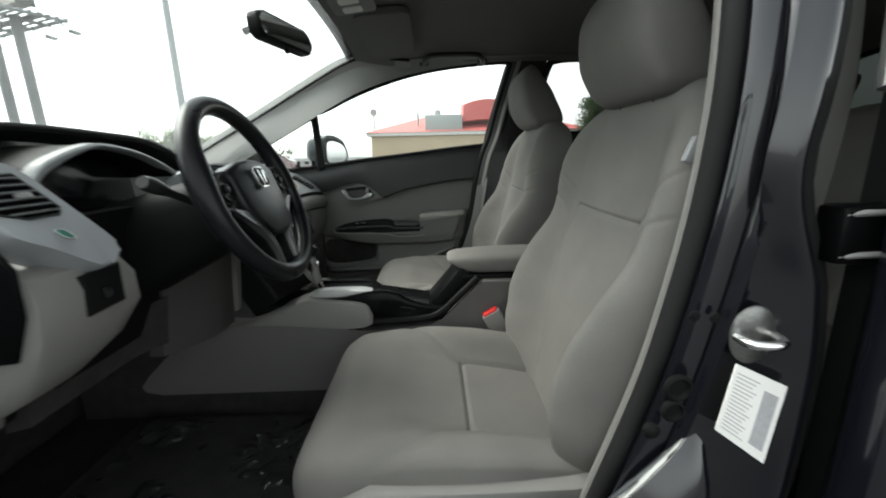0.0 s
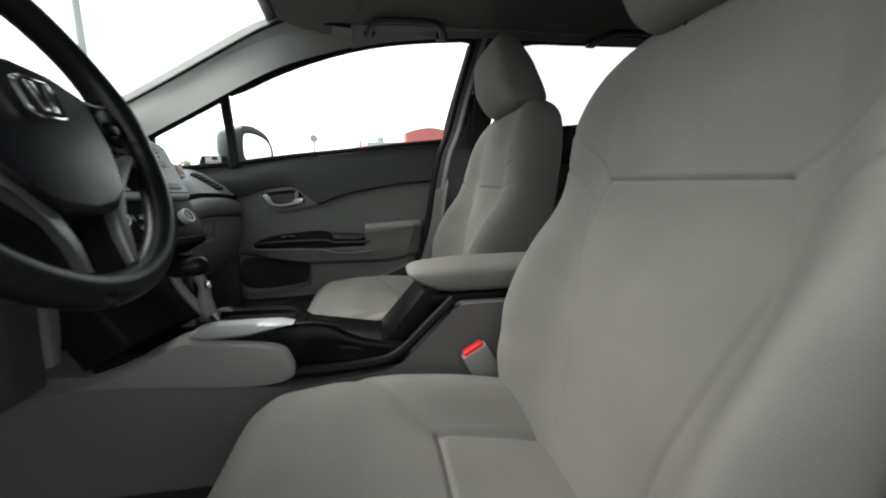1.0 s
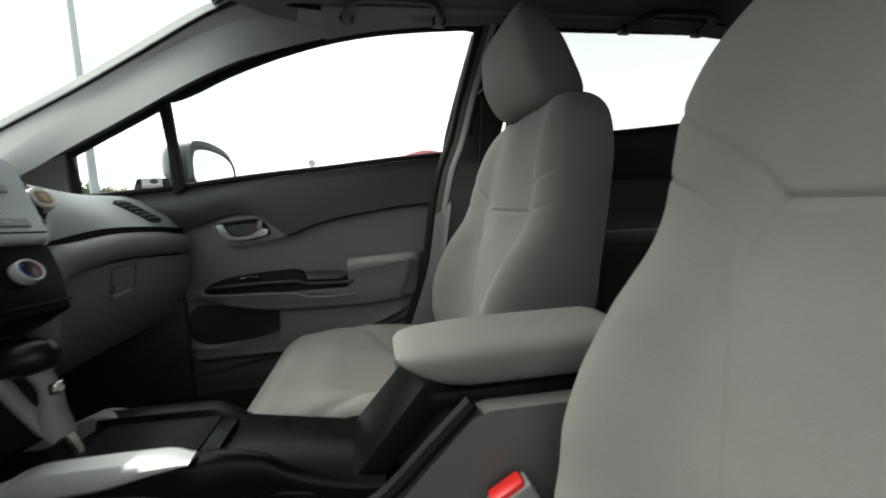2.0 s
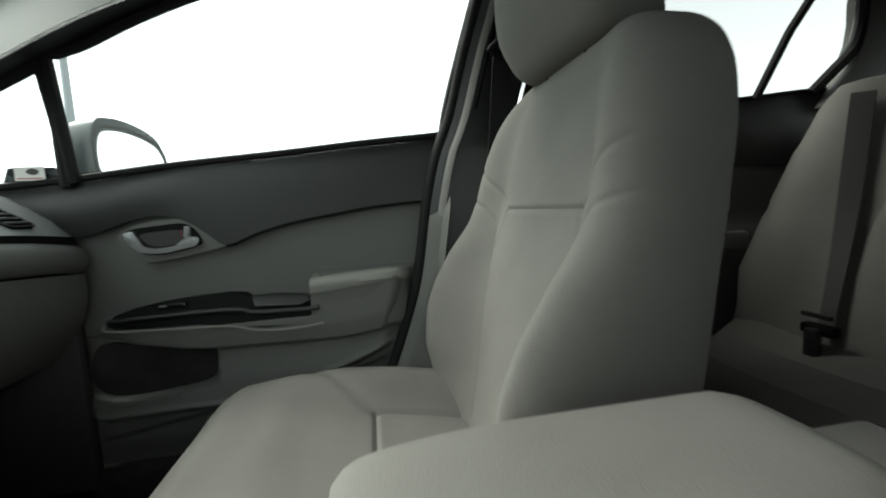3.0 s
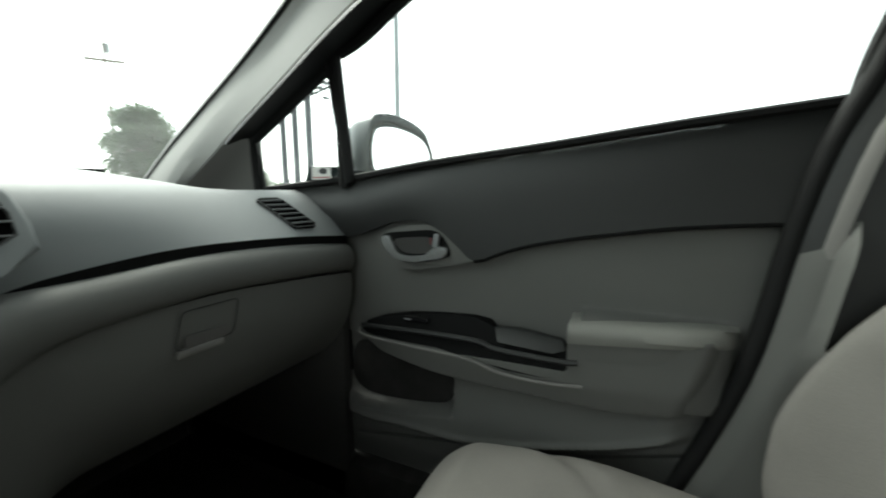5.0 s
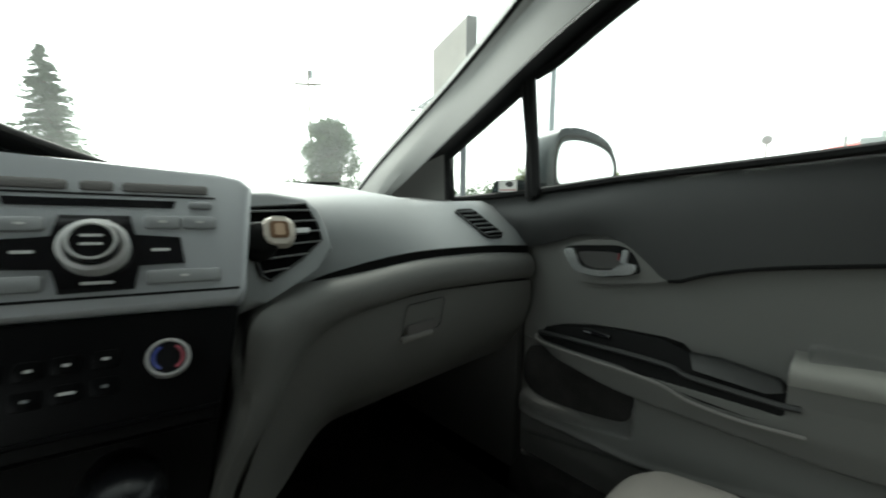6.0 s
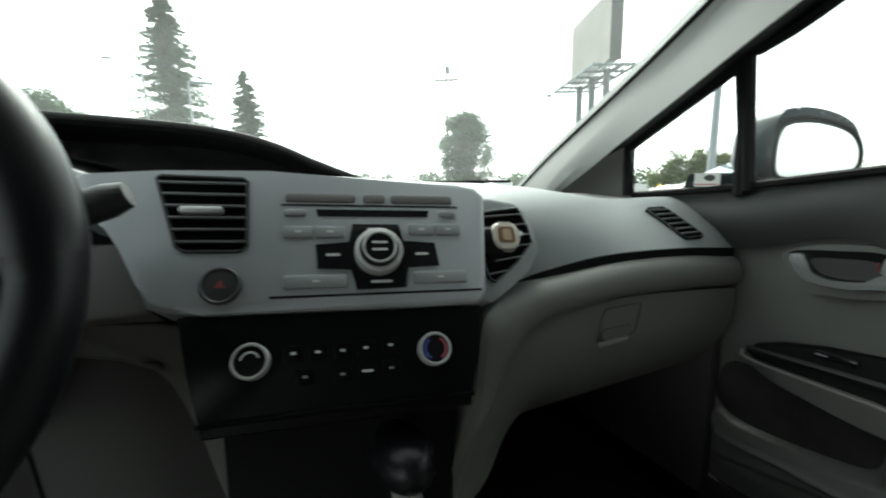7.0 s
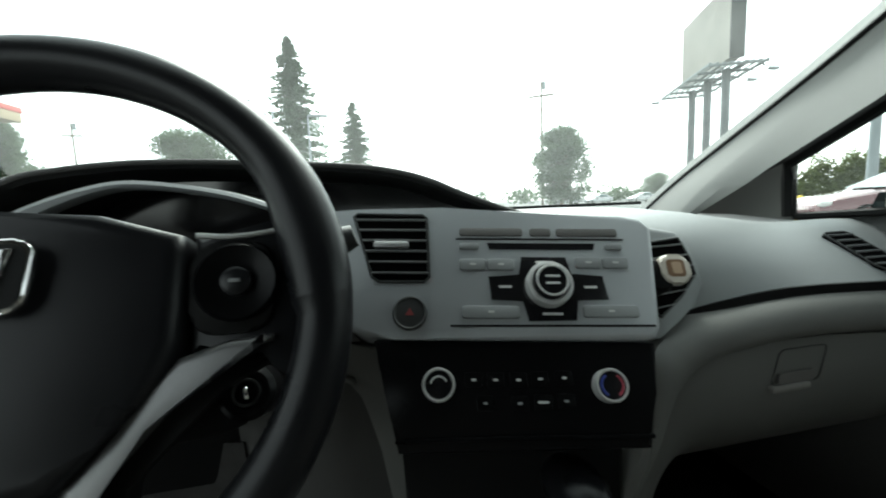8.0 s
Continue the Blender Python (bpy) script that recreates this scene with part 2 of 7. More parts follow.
def make_backrest(lift, inner, slimmer):
    seams = [[(a, b + lift) for a, b in line] for line in BACK_SEAMS]
    rings = []
    n, rows = 220, 250
    ts = [math.sin(math.pi / 2 * (2 * i / n - 1)) for i in range(n + 1)]
    back = [-math.cos(math.pi * i / 40) for i in range(1, 40)]
    for k in range(rows + 1):
        z = 0.47 + 0.645 * k / rows
        w = lerp([(0.47, 0.235), (0.58, 0.262), (0.84, 0.262), (0.95, 0.258), (1.01, 0.248), (1.05, 0.230), (1.08, 0.202), (1.10, 0.165), (1.112, 0.118), (1.115, 0.08)], z)
        yf = lerp([(0.47, 0.0), (0.56, -0.02), (0.70, -0.05), (0.873, -0.10), (1.0, -0.126), (1.07, -0.146), (1.10, -0.163), (1.115, -0.185)], z)
        yr = lerp([(0.47, -0.15), (0.60, -0.17), (0.80, -0.195), (0.97, -0.218), (1.06, -0.226), (1.10, -0.216), (1.115, -0.20)], z)
        # the side bolsters stand forward of the middle panel
        yb = lerp([(0.47, 0.025), (0.545, 0.055), (0.61, 0.072), (0.66, 0.071), (0.72, 0.054), (0.78, 0.020), (0.856, -0.036), (0.935, -0.064), (0.985, -0.080), (1.045, -0.110), (1.09, -0.150), (1.115, -0.185)], z)
        s0 = lerp([(0.50, 0.34), (0.60, 0.40), (0.70, 0.50), (0.78, 0.58), (0.86, 0.58), (1.10, 0.52)], z)
        slim = 0.020 * step(0.52, 0.64, z) * step(1.0, 0.86, z)
        ring = []
        for s in ts:
            cy = max(0.0, 1 - abs(s) ** 10) ** 0.25
            x = w * s * (slimmer if s * inner > 0 else 1.0)
            edge = yb - (slim if s * inner > 0 else 0.0)
            y = yr + (yf + (edge - yf) * step(s0, 0.91, abs(s)) - yr) * cy
            y -= (groove((x, z), seams[:1], 0.0042, 0.0045) + groove((x, z), seams[1:], 0.0042, 0.0029)) * min(1, cy * 1.2)
            y += 0.0035 * math.cos(x * 11) * step(0.5, 0.7, z) + 0.0012 * noise.noise((x * 14, z * 14, 0.3))
            ring.append((x, y, z))
        for s in back:
            cy = max(0.0, 1 - abs(s) ** 3.2) ** 0.34
            ring.append((-w * s * (slimmer if -s * inner > 0 else 1.0), (yf + yr) / 2 - (yf - yr) / 2 * cy, z))
        rings.append(ring)
    return loft(rings)


def make_cushion():
    rings = []
    n, rows = 200, 210
    ts = [math.sin(math.pi / 2 * (2 * i / n - 1)) for i in range(n + 1)]
    under = [-math.cos(math.pi * i / 30) for i in range(1, 30)]
    for k in range(rows + 1):
        y = 0.475 - 0.535 * k / rows
        w = lerp([(0.475, 0.17), (0.465, 0.205), (0.44, 0.23), (0.38, 0.246), (0.2, 0.254), (-0.06, 0.245)], y)
        zt = lerp([(0.475, 0.475), (0.466, 0.508), (0.445, 0.535), (0.40, 0.555), (0.33, 0.553), (0.25, 0.534), (0.16, 0.512), (0.05, 0.490), (-0.06, 0.470)], y)
        zb = lerp([(0.475, 0.44), (0.45, 0.405), (0.3, 0.39), (-0.06, 0.39)], y)
        bo = lerp([(0.475, 0.0), (0.40, 0.003), (0.33, 0.012), (0.28, 0.026), (0.2, 0.044), (0.10, 0.056), (0.0, 0.058), (-0.06, 0.05)], y)
        mid, half = (zt + zb) / 2, (zt - zb) / 2
        ring = []
        for s in ts:
            cz = max(0.0, 1 - abs(s) ** 15) ** 0.36
            x, z = w * s, mid + half * cz
            z += bo * step(0.44, 0.80, abs(s)) * min(1, cz * 1.5)
            z -= groove((x, y), CUSHION_SEAMS, 0.0045, 0.0055) * min(1, cz * 1.2)
            z -= groove((x, y), CUSHION_FOLDS, 0.014, 0.006) * min(1, cz * 1.2)
            z += 0.0015 * noise.noise((x * 12, y * 12, 3.3))
            ring.append((x, y, z))
        for s in under:
            cz = max(0.0, 1 - abs(s) ** 15) ** 0.36
            ring.append((-w * s, y, mid - half * cz))
        rings.append(ring)
    return loft(rings)


def make_headrest():
    rings = []
    for k in range(33):
        s = k / 32
        z = 1.085 + 0.212 * s
        e = (1 - abs(2 * s - 1) ** 11) ** 0.5
        w = lerp([(0, 0.125), (0.15, 0.138), (0.5, 0.138), (0.85, 0.115), (1, 0.088)], s)
        yf = lerp([(0, -0.130), (0.10, -0.112), (0.42, -0.078), (0.7, -0.074), (0.9, -0.090), (1, -0.112)], s)
        yr = lerp([(0, -0.215), (0.10, -0.232), (0.5, -0.198), (0.85, -0.152), (1, -0.135)], s)
        mid, half = (yf + yr) / 2, (yf - yr) / 2 * (0.35 + 0.65 * e)
        w *= 0.75 + 0.25 * e
        rings.append([(w * power(math.cos(a), 0.36), mid + half * power(math.sin(a), 0.40), z) for a in [2 * math.pi * i / 56 for i in range(56)]])
    return loft(rings)


def car_seat(label, lift, inner, slimmer):
    s = thing("car_seat", label, "car seat", (0, 0.15, 0.25), group="front seats")
    part("cushion", make_cushion(), FABRIC, s)
    for q in (-1, 1):
        side = curve_points([(q * 0.236, 0.445, 0.462), (q * 0.250, 0.38, 0.464), (q * 0.2565, 0.20, 0.466), (q * 0.250, -0.04, 0.468)], 24)
        part("piping", tube(side, 0.0035, 8), FABRIC_DARK, s, "dark seam piping along the cushion side")
    part("backrest", make_backrest(lift, inner, slimmer), FABRIC, s)
    head = part("headrest", make_headrest(), FABRIC, s)
    for x in (-0.06, 0.06):
        part("post", tube([(x, -0.16, 1.03), (x, -0.15, 1.14)], 0.006, 12), BLACK, head, "dark headrest post")
    part("base", box((0.44, 0.44, 0.13), (0, 0.17, 0.335), 0.02), BLACK, s)
    for sx in (-1, 1):
        out = [(0.40, 0.30), (0.415, 0.40), (0.385, 0.492), (0.33, 0.520), (0.16, 0.518), (0.02, 0.520), (-0.06, 0.528), (-0.13, 0.52), (-0.15, 0.42), (-0.08, 0.31)]
        part("side_trim", prism(out, lambda a, b, h, q=sx: (q * (0.240 + h), a, b), 0.030, 0.010, 3), TRIM_LIGHT, s, "light grey plastic seat side cover")
        part("rail", box((0.03, 0.55, 0.035), (sx * 0.19, 0.15, 0.27), 0.006), CHROME, s, "steel seat rail")
    return s


driver_seat = car_seat("grey cloth front car seat beside the open doorway", 0.018, 1, 1.0)
driver_seat.matrix_basis = Matrix.Translation((-0.382, 0.15, 0.25))
passenger_seat = car_seat("grey cloth front car seat beside the closed door", 0.0, -1, 0.90)
passenger_seat.matrix_basis = Matrix.Translation((0.387, 0.15, 0.25))


# ---- cabin shell ----
def belt(y):
    return lerp([(1.02, 0.938), (0.964, 0.943), (0.732, 0.963), (0.531, 0.988), (0.335, 1.007), (0.144, 1.028), (-0.02, 1.043), (-0.4, 1.085), (-0.786, 1.121), (-1.04, 1.149), (-1.4, 1.17)], y)


def window_top(y):
    return lerp([(0.985, 1.045), (0.74, 1.17), (0.568, 1.248), (0.345, 1.318), (0.161, 1.35), (-0.1, 1.368), (-0.44, 1.375), (-0.75, 1.378), (-0.96, 1.372), (-1.10, 1.35), (-1.3, 1.30)], y)


def roof_z(x, y):
    zc = lerp([(0.52, 1.385), (0.40, 1.405), (0.1, 1.42), (-0.5, 1.42), (-1.0, 1.39), (-1.35, 1.33)], y)
    return zc - 0.055 * abs(x / 0.56) ** 3


head = sheet(lambda u, v: (u * lerp([(0.50, 0.480), (0.44, 0.535), (0.34, 0.575), (-1.35, 0.575)], v), v, roof_z(u * lerp([(0.50, 0.480), (0.44, 0.535), (0.34, 0.575), (-1.35, 0.575)], v), v)), list(np.linspace(-1, 1, 25)), list(np.linspace(0.50, -1.35, 30)), (0, 0, 0.02))
tagged(part("ceiling", head, FABRIC_DARK), "dark grey fabric car headliner", "headliner", kind="structure")
skin = sheet(lambda u, v: (u, v, roof_z(u * 0.9, v) + 0.035), list(np.linspace(-0.62, 0.62, 20)), list(np.linspace(0.55, -1.4, 20)), (0, 0, 0.01))
tagged(part("roof", skin, PAINT), "dark metallic painted car roof", "car roof", kind="structure")
tagged(part("floor", box((1.42, 2.6, 0.04), (0, 0.0, 0.25), 0.01), CARPET), "charcoal carpeted car floor", "car floor", kind="structure")
fw = sheet(lambda u, v: (u, 1.28 + 0.05 * (0.9 - v), v), list(np.linspace(-0.72, 0.72, 6)), list(np.linspace(0.2, 0.96, 6)), (0, 0.03, 0))
tagged(part("wall_front", fw, CARPET), "dark carpeted front bulkhead of a car", "bulkhead", kind="structure")
rw = sheet(lambda u, v: (u, -1.42, v), list(np.linspace(-0.72, 0.72, 4)), list(np.linspace(0.2, 1.06, 4)), (0, -0.03, 0))
tagged(part("wall_rear", rw, CARPET), "dark rear bulkhead of a car", "bulkhead", kind="structure")

SCREEN_EDGE = [(0.660, 1.36, 0.945), (0.658, 1.28, 0.998), (0.653, 1.19, 1.05), (0.645, 1.055, 1.12), (0.635, 0.90, 1.20), (0.615, 0.745, 1.28), (0.575, 0.575, 1.357), (0.530, 0.46, 1.378), (0.522, 0.38, 1.367), (0.520, 0.30, 1.3595)]
for sx, nm in ((1, "right"), (-1, "left")):
    # windscreen pillar: from the dash up to the roof rail
    e2 = curve_points([(0.70, 1.10, 0.93), (0.695, 0.985, 1.055), (0.688, 0.87, 1.12), (0.67, 0.70, 1.205), (0.65, 0.56, 1.264), (0.638, 0.44, window_top(0.44) + 0.008), (0.626, 0.31, window_top(0.31) + 0.010), (0.618, 0.18, window_top(0.18) + 0.014)], 40)
    rings, filler = [], []
    if sx > 0:
        # glass edge, crease between the pale and the inner facet, rear edge of the trim
        e1 = curve_points(SCREEN_EDGE, 40)
        ec = curve_points([(0.602, 1.16, 0.945), (0.606, 1.08, 1.02), (0.618, 0.945, 1.118), (0.628, 0.83, 1.20), (0.618, 0.70, 1.282), (0.592, 0.56, 1.335), (0.572, 0.45, 1.354), (0.570, 0.37, 1.350), (0.5765, 0.30, 1.3455)], 40)
        et = curve_points([(0.622, 1.13, 0.945), (0.607, 0.992, 1.012), (0.599, 0.921, 1.050), (0.586, 0.782, 1.120), (0.574, 0.628, 1.200), (0.580, 0.52, 1.254), (0.592, 0.43, 1.288), (0.600, 0.37, 1.307), (0.6035, 0.30, 1.3265)], 40)
        for a, c, b, o in zip(e1, ec, et, e2):
            rings.append([a, a * 0.5 + c * 0.5 + Vector((-0.002, -0.004, 0)), c + (a - c) * 0.06, c + (b - c) * 0.06, c * 0.5 + b * 0.5 + Vector((-0.004, -0.003, -0.002)), b, b + Vector((0.012, 0.010, 0.002)), b + Vector((0.04, 0.05, 0.03)), a + Vector((0.02, 0.03, 0.02))])
            wt = window_top(o.y)
            filler.append([Vector((side_x(wt) + 0.004, o.y, wt - 0.001)), Vector((side_x(wt) - 0.010, o.y + 0.002, wt + 0.004)), b + Vector((0.022, 0.012, 0.004)), b + Vector((0.05, 0.05, 0.02)), o + Vector((0.02, 0.02, 0.02))])
        part_fill = loft([r for r in filler if r[0].y < 0.965])
    else:
        e1 = curve_points([(0.585, 1.24, 0.965), (0.565, 1.05, 1.07), (0.55, 0.887, 1.16), (0.535, 0.70, 1.265), (0.522, 0.545, 1.345), (0.512, 0.46, 1.385), (0.515, 0.34, 1.418), (0.52, 0.20, 1.44)], 40)
        e1 = [p + Vector((0.155 * step(1.36, 1.08, p.z), 0, 0)) for p in e1]
        e2 = [p + Vector((0.085 * step(1.30, 1.08, p.z), 0, 0)) for p in e2]
        for a, b in zip(e1, e2):
            mid = (a + b) / 2 + Vector((-0.012, -0.012, -0.006))
            out = (a + b) / 2 + Vector((0.03, 0.03, 0.03))
            ring = [a, a * 0.72 + mid * 0.28, a * 0.25 + mid * 0.75, b * 0.25 + mid * 0.75, b * 0.75 + mid * 0.25, b, out]
            rings.append([Vector((-p.x, p.y, p.z)) for p in ring])
        part_fill = sheet(lambda u, v: (sx * (side_x(window_top(u)) + 0.008 - 0.012 * v), u + 0.012 * v, window_top(u) + 0.004 + 0.05 * v), list(np.linspace(0.98, 0.42, 24)), [0, 0.5, 1], (sx * 0.02, 0, 0.01))
    pf = tagged(part("pillar_front_" + nm, loft(rings), PILLAR, smooth=24), "light grey plastic windscreen pillar trim", "pillar", kind="structure")
    part("edge_band", tube([(sx * p.x, p.y, p.z) for p in e1], 0.0055, 6), BLACK, pf, "black windscreen edge band")
    part("frame_filler", part_fill, BLACK, pf, "black door frame edge")
    sail = [(0.962, 0.925), (1.30, 0.925), (1.29, 0.98), (1.16, 1.045), (1.06, 1.09), (0.985, 1.105), (0.962, 1.105)] if sx > 0 else [(0.962, 0.925), (1.17, 0.925), (1.13, 0.955), (0.985, 1.075), (0.962, 1.075)]
    part("sail_trim", prism(sail, lambda a, b, h: (sx * (0.698 + h), a, b), 0.012, 0.003), TRIM, bpy.data.objects["pillar_front_" + nm], "grey corner trim beside the quarter window")
    # roof rail over the doors
    rings = []
    for y in np.linspace(0.303, -1.25, 40):
        zt, xr = window_top(y), side_x(window_top(y))
        rz = roof_z(0.53, y)
        ring = [(xr + 0.015, y, zt - 0.004), (xr - 0.018, y, zt), (xr - 0.045, y, (zt + rz) / 2), (0.52, y, rz - 0.004), (0.53, y, rz + 0.03), (xr + 0.03, y, max(zt, rz) + 0.02)]
        rings.append([(sx * a, b, c) for a, b, c in ring])
    tagged(part("roof_rail_" + nm, loft(rings), RAIL), "dark grey fabric roof side rail", "roof rail", kind="structure")
    # body side under the windows, outside of the door trims
    if sx > 0:
        bs = sheet(lambda u, v: (0.80 - 0.10 * step(0.85, 1.08, v), u, v), list(np.linspace(1.25, -1.4, 16)), list(np.linspace(0.2, 0.92, 8)), (0.02, 0, 0))
        tagged(part("body_side_" + nm, bs, PAINT), "dark metallic painted car body side", "car body", kind="structure")

# windscreen
screen_y = [(c, b) for a, b, c in SCREEN_EDGE[:7]] + [(1.395, 0.48)]
screen_x = [(c, a) for a, b, c in SCREEN_EDGE[:7]] + [(1.395, 0.53)]


def screen(u, v):
    """The windscreen: u across from -1 to 1, v up from 0 to 1."""
    y, z = 1.27 - 0.755 * v, 0.965 + 0.425 * v + 0.02 * math.sin(math.pi * v)
    if u < 0:
        return (u * (0.75 - 0.225 * v), y - 0.06 * u * u * (1 - v), z - 0.03 * u * u * v)
    ze = 0.955 + 0.425 * v
    f = u * u
    return (u * lerp(screen_x, ze), y + (lerp(screen_y, ze) - y) * f, z + (ze - z) * f)


ws = sheet(screen, list(np.linspace(-1, 1, 25)), list(np.linspace(0, 1, 13)), (0, 0.003, 0.004))
g = part("windscreen", ws, HAZED)
g.visible_shadow = False
tagged(g, "clear curved car windscreen with haze painted in", "windscreen", kind="structure")


# ---- passenger door ----
BTN0 = mat("grey_button_plastic", (0.20, 0.205, 0.21), 0.45, vary=0.04, bump=0.08)
ARM = mat("armrest_vinyl", (0.205, 0.203, 0.188), 0.65, vary=0.06, scale=6, grain=800, bump=0.3, spec=0.3)
PULL = mat("bright_door_pull", (0.55, 0.57, 0.57), 0.24, 0.8, vary=0.04, bump=0.0)
def dark_line(y):
    return lerp([(0.80, 0.845), (0.71, 0.853), (0.66, 0.868), (0.62, 0.882), (0.57, 0.888), (0.525, 0.875), (0.485, 0.845), (0.45, 0.819), (0.40, 0.838), (0.339, 0.856), (0.24, 0.874), (0.143, 0.888), (0.019, 0.897), (-0.1, 0.90)], y)


def arm_low(y):
    """The lower edge of the overhanging armrest body."""
    return lerp([(0.72, 0.645), (0.62, 0.622), (0.49, 0.603), (0.26, 0.601), (0.08, 0.620)], y)


def pocket_top(y):
    """The upper edge of the map pocket's lip."""
    return lerp([(0.757, 0.545), (0.735, 0.512), (0.70, 0.501), (0.61, 0.506), (0.515, 0.521), (0.46, 0.53)], y)


def crease(y):
    return lerp([(0.757, 0.520), (0.735, 0.490), (0.70, 0.482), (0.60, 0.485), (0.495, 0.486), (0.42, 0.496), (0.24, 0.540), (0.10, 0.597)], y)


def door_x(y, z):
    """The inner face of the closed door, with its armrest body, crease and map pocket."""
    x = 0.716 - 0.012 * step(0.88, 1.03, z)
    lo, cr = arm_low(y), crease(y)
    top = lerp([(0.72, 0.66), (0.29, 0.66), (0.27, 0.735), (0.06, 0.735)], y)
    rear = rear_edge(z)
    fade = step(0.735, 0.62, y) * step(rear + 0.004, rear + 0.06, y)
    arm = step(lo - 0.006, lo + 0.010, z) * (1 - step(top, top + 0.025, z))
    x -= (0.040 + 0.008 * step(lo, lo + 0.05, z)) * arm * fade
    lean = min(1.0, max(0.0, (z - cr) / max(0.01, lo - cr)))
    out = 0.030 * step(cr - 0.020, cr + 0.003, z) * (1 - 0.62 * lean) * (1 - step(lo - 0.004, lo + 0.006, z))
    pocket = step(pocket_top(y) - 0.003, pocket_top(y) + 0.007, z) * step(0.490, 0.506, y) * (1 - step(lo - 0.006, lo + 0.004, z))
    x -= out * step(0.757, 0.72, y) * (1 - pocket) * step(rear + 0.002, rear + 0.05, y)
    x += 0.020 * pocket
    rib = lerp([(0.757, 0.424), (0.54, 0.462), (0.30, 0.500), (0.10, 0.560)], y)
    x -= 0.012 * step(rib - 0.014, rib + 0.002, z) * (1 - step(cr - 0.01, cr + 0.01, z)) * step(0.757, 0.70, y)
    x += 0.014 * step(0.42, 0.36, z)
    return x


def rear_edge(z):
    return lerp([(1.06, -0.022), (1.005, 0.002), (0.90, 0.026), (0.72, 0.056), (0.604, 0.092), (0.476, 0.141), (0.34, 0.20)], z)


door = thing("passenger_door", "grey and charcoal closed car door trim", "car door", (0.72, 0.4, 0.34))
us = [0.0] + list(np.linspace(0.01, 1, 60))


def upper(u, v):
    y = 0.96 + (rear_edge(dark_line(0.02) * (1 - v) + 1.04 * v) - 0.96) * u
    y = max(y, rear_edge(dark_line(y) + (belt(y) - dark_line(y)) * v))
    z = dark_line(y) + (belt(y) - dark_line(y)) * v
    dent = 0.010 * math.sin(math.pi * min(1, v * 1.1)) * step(0.75, 0.4, y)
    return (0.704 - 0.012 * math.sin(math.pi * v) + dent - 0.008 * (1 - v) + 0.01 * v ** 6, y, z)


part("upper_panel", sheet(upper, us, list(np.linspace(0, 1, 14)), (0.03, 0, 0)), CHAR, door, "charcoal soft upper door panel")


def lower(u, v):
    z = 0.34 + (0.9 - 0.34) * v
    y = 0.755 + (rear_edge(z) - 0.755) * u
    z = 0.34 + (dark_line(y) + 0.004 - 0.34) * v
    return (door_x(y, z), y, z)


part("lower_panel", sheet(lower, list(np.linspace(0, 1, 150)), list(np.linspace(0, 1, 170)), (0.06, 0, 0)), TRIM, door, "grey plastic lower door panel")
# black bar laid in the groove to paint its shadow line
part("panel_joint", tube([(0.6965, y, dark_line(y) + 0.001) for y in np.linspace(0.452, 0.03, 24)], 0.0030, 6, up=(1, 0, 0)), BLACK, door, "dark joint and painted shadow line between the door panels")
# handle plate, cup, U-shaped pull and lever
plate = smooth_loop([(0.652, 0.850), (0.628, 0.867), (0.585, 0.877), (0.530, 0.880), (0.502, 0.871), (0.478, 0.850), (0.456, 0.830), (0.452, 0.821), (0.495, 0.810), (0.555, 0.799), (0.585, 0.796), (0.612, 0.799), (0.637, 0.818)], 60)
bez = part("handle_plate", prism(plate, lambda a, b, h: (0.712 - h, a, b), 0.014, 0.005, 4), TRIM, door, "grey rounded handle surround")
cup = smooth_loop([(0.641, 0.852), (0.630, 0.862), (0.580, 0.868), (0.534, 0.871), (0.512, 0.860), (0.498, 0.836), (0.506, 0.823), (0.565, 0.810), (0.609, 0.813), (0.630, 0.830)], 60)
part("cup", prism(cup, lambda a, b, h: (0.7005 - h, a, b), 0.004, 0.001), BLACK, bez, "dark handle cup")
part("cup_floor", prism([(0.500 + (a - 0.568) * 0.62 + 0.066, 0.842 + (b - 0.84) * 0.52) for a, b in cup], lambda a, b, h: (0.697 - h, a, b), 0.0012), KNEE, bez, "dark grey floor of the cup")
pull = [(0.637, 0.853), (0.631, 0.858), (0.619, 0.858), (0.612, 0.846), (0.603, 0.830), (0.585, 0.8235), (0.560, 0.8245), (0.540, 0.829), (0.528, 0.840), (0.506, 0.843), (0.501, 0.836), (0.507, 0.825), (0.535, 0.8185), (0.567, 0.8125), (0.607, 0.816), (0.626, 0.832)]
part("lever", prism(smooth_loop(pull, 80), lambda a, b, h: (0.698 - h, a, b), 0.012, 0.0030, 3), PULL, bez, "satin chrome door pull")
part("lock_tab", box((0.010, 0.012, 0.024), (0.694, 0.523, 0.853), 0.003, Euler((radians(8), 0, 0)).to_matrix()), BTN0, bez, "small grey lock tab")
part("red_mark", box((0.003, 0.003, 0.013), (0.690, 0.5325, 0.852), 0.001), mat("dull_red_mark", (0.13, 0.012, 0.015), 0.5, bump=0.0), bez)
# switch panel with its pale lower edge
sw = [(0.676, 0.676), (0.662, 0.694), (0.63, 0.704), (0.58, 0.712), (0.52, 0.717), (0.455, 0.720), (0.425, 0.717), (0.405, 0.706), (0.37, 0.703), (0.30, 0.706), (0.289, 0.700), (0.27, 0.678), (0.256, 0.655), (0.33, 0.647), (0.385, 0.647), (0.42, 0.653), (0.455, 0.662), (0.51, 0.665), (0.60, 0.666), (0.662, 0.668)]
def tilt_x(b):
    """The switch panel leans in from the door face to its lower edge."""
    return 0.704 - 0.034 * step(0.720, 0.690, b)


